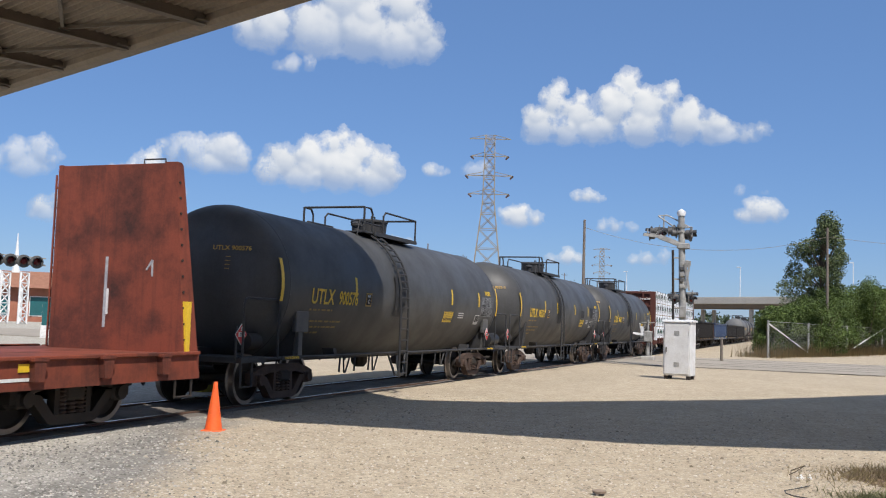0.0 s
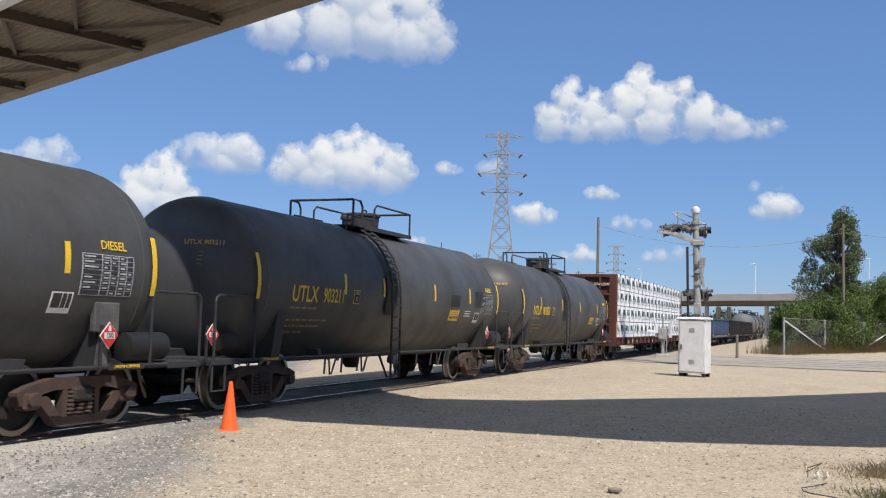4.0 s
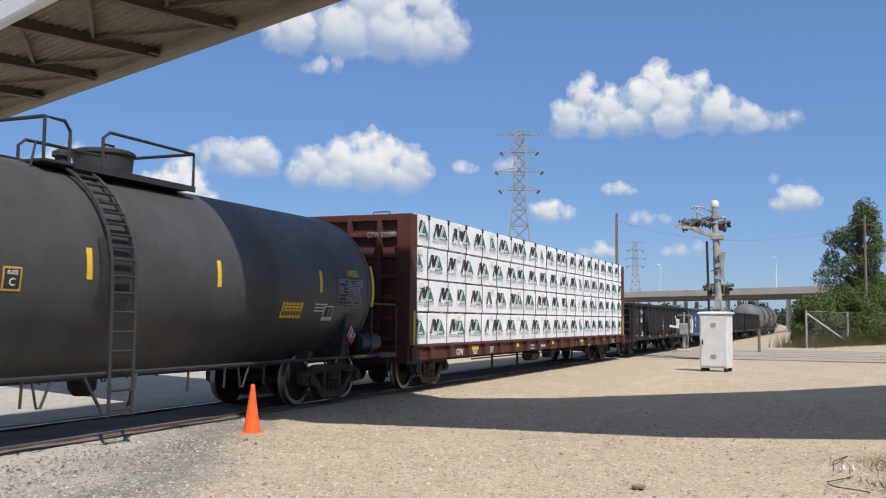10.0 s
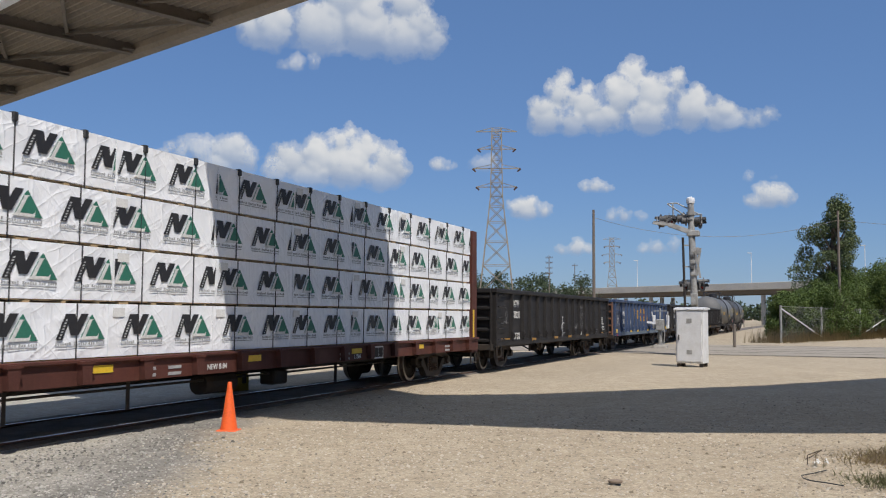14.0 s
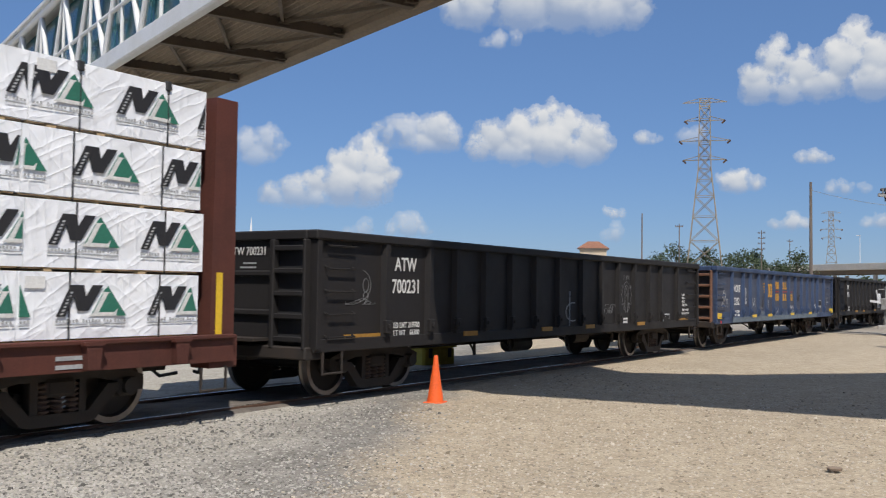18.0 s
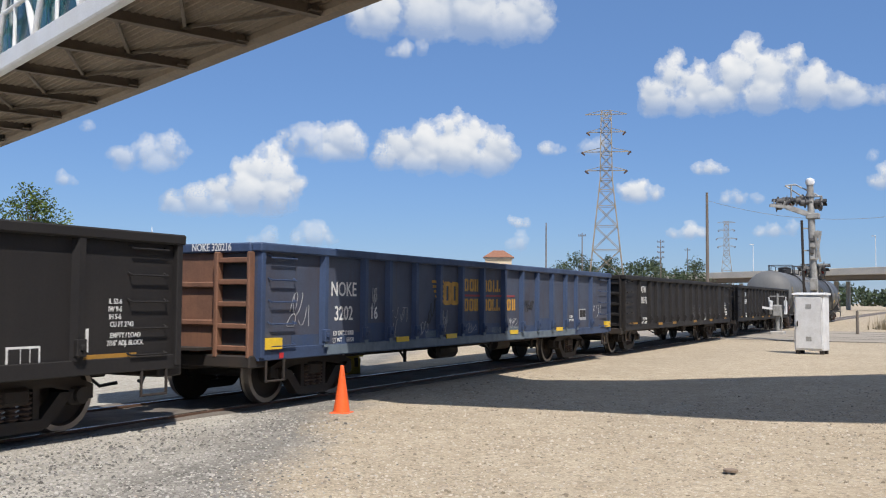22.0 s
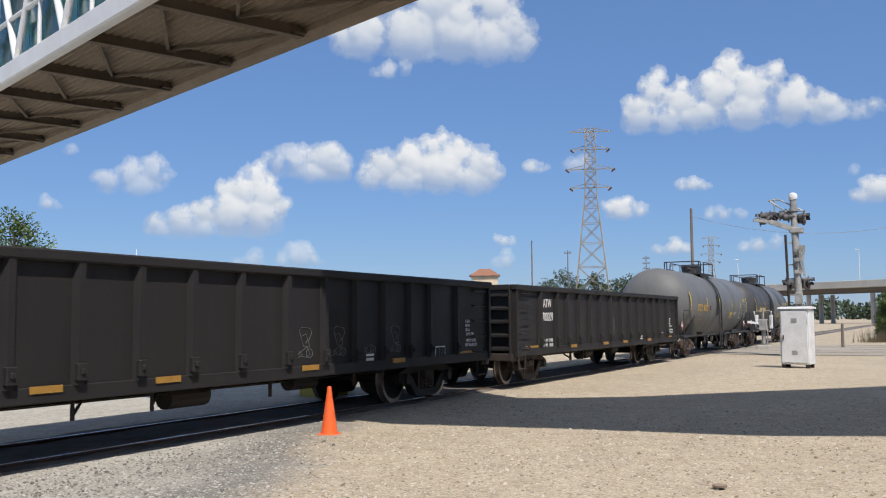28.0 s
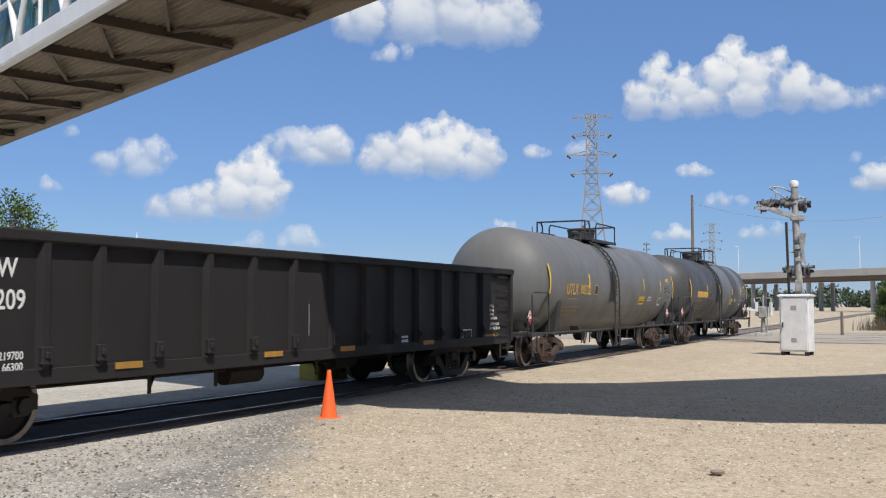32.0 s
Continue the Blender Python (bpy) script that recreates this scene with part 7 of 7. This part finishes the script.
def cloud(az, el, puffs, thin=0.0, step=0.075):
    """A cumulus far off: az and el of its middle in degrees; puffs are (side, up, radius) in degrees.
    Each puff sprouts smaller billows on its upper side; the foot is flat and thin."""
    rnd = random.Random(int(az * 100) * 7 + int(el * 100))
    balls = []
    for ps, pu, pr in puffs:
        balls.append((ps, pu, 0.0, pr * 0.9))
        for j in range(9):
            a, b = radians(rnd.uniform(-25, 205)), radians(rnd.uniform(-10, 60))
            d = (math.cos(a) * math.cos(b), math.sin(a) * math.cos(b), math.sin(b))
            r = pr * rnd.uniform(0.26, 0.46)
            c = [ps + d[0] * pr * 0.68, pu + d[1] * pr * 0.68, d[2] * pr * 0.68]
            balls.append((*c, r))
            for i in range(4):
                a, b = radians(rnd.uniform(-30, 210)), radians(rnd.uniform(-10, 70))
                q = r * 0.72
                balls.append((c[0] + math.cos(a) * math.cos(b) * q, c[1] + math.sin(a) * math.cos(b) * q, c[2] + math.sin(b) * q, r * rnd.uniform(0.3, 0.52)))
    pad = 0.6 + step * 4
    a0, a1 = min(p[0] - p[2] for p in puffs) - pad, max(p[0] + p[2] for p in puffs) + pad
    e0, e1 = min(p[1] - p[2] for p in puffs) - pad, max(p[1] + p[2] for p in puffs) + pad
    nx, ny = int((a1 - a0) / step) + 2, int((e1 - e0) / step) + 2
    S, U = np.meshgrid(np.linspace(a0, a1, nx), np.linspace(e0, e1, ny), indexing="ij")
    scale = sum(p[2] for p in puffs) / len(puffs)
    base = min(p[1] - p[2] * 0.6 for p in puffs)
    top = max(p[1] + p[2] for p in puffs)
    best = np.full(S.shape, -9.0)
    total, body = np.full(S.shape, 1e-9), np.full(S.shape, 1e-9)
    lit = np.zeros(S.shape)
    # sun direction for the shading painted on the billows
    sx, su, sz = 0.25, 0.80, 0.54
    sharp = 7.5 / scale
    for bs, bu, bz, br in balls:
        dx, dy = S - bs, U - bu
        d2 = dx * dx + dy * dy
        total += np.exp(sharp * (br - np.sqrt(d2)))
        dz = np.sqrt(np.maximum(br * br - d2, 0))
        hit = (d2 < br * br) & (bz + dz > best)
        best = np.where(hit, bz + dz, best)
        lit = np.where(hit, (dx * sx + dy * su + dz * sz) / br, lit)
    for ps, pu, pr in puffs:
        dy = U - pu
        body += np.exp(3.4 / scale * (pr * 0.9 - np.hypot(S - ps, np.where(dy < 0, dy * 0.5, dy))))
    # a smooth union of the billows over the filled body
    cover = np.maximum(np.log(total) / sharp - 0.06, np.log(body) * scale / 3.4 - 0.05) / (0.30 + 0.34 * scale)
    rise = np.clip((U - base) / (top - base), 0, 1)
    lit = 0.30 * soften(lit, 8) + 0.07 * soften(lit, 2) + 0.46 * soften(rise, 2)
    cover = np.minimum(cover, 1.0) - np.clip((base + 0.30 * scale - U) / (0.75 * scale), 0, 2)
    cover[0, :] = cover[-1, :] = cover[:, 0] = cover[:, -1] = -2
    body = (1 - thin) * np.clip(0.5 + rise * 1.8, 0, 1)
    A, E = np.radians(az - S / math.cos(radians(min(el, 75)))), np.radians(el + U)
    vs = np.stack([np.cos(E) * np.cos(A), np.cos(E) * np.sin(A), np.sin(E)], -1).reshape(-1, 3) * CLOUD_D
    me = bpy.data.meshes.new("backdrop")
    me.from_pydata(vs.tolist(), [], [(i * ny + j, (i + 1) * ny + j, (i + 1) * ny + j + 1, i * ny + j + 1) for i in range(nx - 1) for j in range(ny - 1)])
    me.materials.append(CLOUD)
    for nm, data in (("cover", cover), ("billow_sunlight", lit), ("body", body)):
        me.attributes.new(nm, "FLOAT", "POINT").data.foreach_set("value", data.ravel().astype(np.float32))
    tagged(new("backdrop", me), "white fair-weather cumulus cloud in the blue sky", "cloud", kind="structure")


cloud(9.37, 12.29, [(-5.72, -0.49, 1.10), (-4.88, 0.85, 0.85), (-4.38, 1.59, 0.44), (-3.32, 0.21, 1.10), (-0.59, 1.93, 0.85), (-1.29, 0.73, 1.25), (0.54, 0.61, 1.25), (1.81, 1.29, 0.56), (0.22, -0.62, 1.19), (2.62, -0.31, 1.19), (4.08, -0.72, 1.00), (4.81, -1.24, 0.78), (5.95, -1.20, 0.59), (6.80, -1.03, 0.41), (-2.40, -0.73, 1.06), (-4.14, -0.88, 0.94)], 0.00)
cloud(27.19, 8.99, [(-0.06, 1.35, 0.88), (1.27, 0.86, 1.00), (2.77, 0.04, 1.10), (-1.39, 0.36, 1.19), (-2.88, 0.17, 1.00), (-3.87, -0.50, 0.88), (0.27, -0.30, 1.41), (-1.72, -0.74, 1.10), (2.27, -0.79, 1.10), (3.34, -0.46, 0.56)], 0.00)
cloud(34.52, 9.26, [(-0.72, 0.29, 1.03), (0.90, 0.33, 1.10), (-2.01, 0.09, 0.78), (1.89, -0.14, 0.78), (-0.06, -0.57, 0.94)], 0.12)
cloud(39.26, 6.64, [(1.57, 1.87, 0.78), (0.79, 1.03, 0.94), (-0.10, 1.01, 0.69), (2.07, 0.75, 1.10), (-1.40, -0.33, 0.88), (-2.63, -0.84, 1.10), (0.17, -0.44, 1.25), (1.77, -0.57, 1.19), (-3.85, -1.30, 0.88), (2.98, 0.11, 0.63), (-1.38, -1.29, 0.78)], 0.02)
cloud(26.36, 17.00, [(3.68, -0.05, 1.10), (4.34, -1.07, 0.81), (2.39, -0.98, 1.50), (0.43, -0.03, 1.72), (-2.17, -0.21, 1.72), (-4.76, -0.42, 1.31), (-6.05, -0.62, 0.94), (-0.54, 1.85, 1.88), (2.68, 1.53, 1.25)], 0.08)
cloud(29.85, 14.61, [(-0.11, -0.00, 0.63), (-0.76, -0.17, 0.44), (0.87, 0.18, 0.44)], 0.30)
cloud(44.58, 8.14, [(-1.30, -0.13, 0.69), (-0.12, 0.18, 0.88), (1.07, 0.62, 0.85), (0.34, -0.52, 0.85), (1.75, 0.17, 0.53), (-1.74, -0.31, 0.44)], 0.35)
cloud(21.16, 8.87, [(-0.30, 0.07, 0.56), (0.30, -0.07, 0.41)], 0.15)
cloud(12.16, 7.57, [(-0.04, 0.02, 0.56), (-0.58, 0.01, 0.44), (0.62, -0.03, 0.44)], 0.08)
cloud(16.15, 6.38, [(0.07, -0.09, 0.85), (-0.75, 0.09, 0.59), (1.03, -0.21, 0.53), (-0.35, 0.21, 0.47)], 0.02)
cloud(10.44, 5.87, [(-0.05, 0.07, 0.59), (-0.83, -0.04, 0.53), (0.88, -0.02, 0.41)], 0.32)
cloud(13.31, 3.99, [(0.11, 0.12, 0.66), (-0.85, -0.06, 0.53), (0.74, -0.05, 0.44)], 0.15)
cloud(8.62, 4.09, [(-0.05, 0.00, 0.63), (-0.82, -0.17, 0.44), (0.87, 0.17, 0.44)], 0.30)
cloud(23.13, 4.62, [(-0.02, 0.01, 0.53), (-0.42, 0.11, 0.31), (0.44, -0.12, 0.31)], 0.10)
cloud(23.29, 3.36, [(0.27, 0.17, 0.63), (-0.27, -0.17, 0.44)], 0.50)
cloud(35.18, 3.61, [(-0.00, 0.26, 0.94), (-0.97, -0.14, 0.56), (0.98, -0.12, 0.47)], 0.35)
cloud(38.17, 3.48, [(0.40, 0.10, 0.75), (-0.40, -0.10, 0.44)], 0.50)
cloud(2.55, 6.84, [(0.15, 0.10, 0.88), (-0.63, -0.32, 0.59), (0.90, -0.09, 0.66), (-0.41, 0.31, 0.50)], 0.02)
cloud(19.08, 9.04, [(0.38, -0.04, 0.75), (-0.38, 0.04, 0.41)], 0.50)
cloud(48.83, 6.49, [(-0.23, 0.11, 0.53), (0.23, -0.11, 0.38)], 0.40)
cloud(47.98, 9.43, [(0.00, 0.00, 0.44)], 0.40)
cloud(2.81, 7.88, [(-0.71, 0.04, 0.44), (0.71, -0.04, 0.31)], 0.60)
# unseen glowing cumulus added round the rest of the sky as white fill, larger overhead
rnd = random.Random(64)
for ring, (el, n) in enumerate(((8, 17), (20, 13), (35, 10), (52, 7), (70, 4))):
    for k in range(n):
        az = (k + 0.5 * (ring % 2)) * 360 / n + rnd.uniform(-5, 5)
        size = 1.5 + el * 0.075
        off = (az - 28 + 180) % 360 - 180
        from_sun = (az - 226 + 180) % 360 - 180
        if abs(off) < 58 and el < 30 or math.hypot(from_sun * math.cos(radians(55)), el - 55) < size * 4.5 + 4:
            continue
        puffs = [(rnd.uniform(-2.6, 2.6) * size, rnd.uniform(-0.5, 0.6) * size, rnd.uniform(0.8, 1.5) * size) for j in range(7)]
        cloud(az, el + rnd.uniform(-3, 3), puffs, rnd.uniform(0.2, 0.5), step=0.14 * size)


# ---- what moves ----
def gone(t):
    """Metres that the train has rolled towards the camera after t seconds."""
    k = t / 16 - 1
    return 4.1415 * t -0.2219 * (k * k - 1) -0.7699 * (k ** 3 + 1 - t / 16) +0.3307 * math.sin(math.pi * t / 16) +0.2159 * math.sin(3 * math.pi * t / 32)


def motions():
    times = [float(k) for k in range(33)]
    for car, x0 in CARS:
        walk(car, [(t, pose(x0 - gone(t), TRACK_Y, RAIL_Z)) for t in times])
    for b, x0, y0, z0 in BUNDLES:
        walk(b, [(t, pose(x0 - gone(t), y0, z0)) for t in times])
    steps = [k * 0.16 for k in range(201)]
    for ws, x in SPIN:
        walk(ws, [(t, pose(x, 0, 0.457, 0, -math.degrees(gone(t) / 0.457), 0)) for t in steps])


motions()
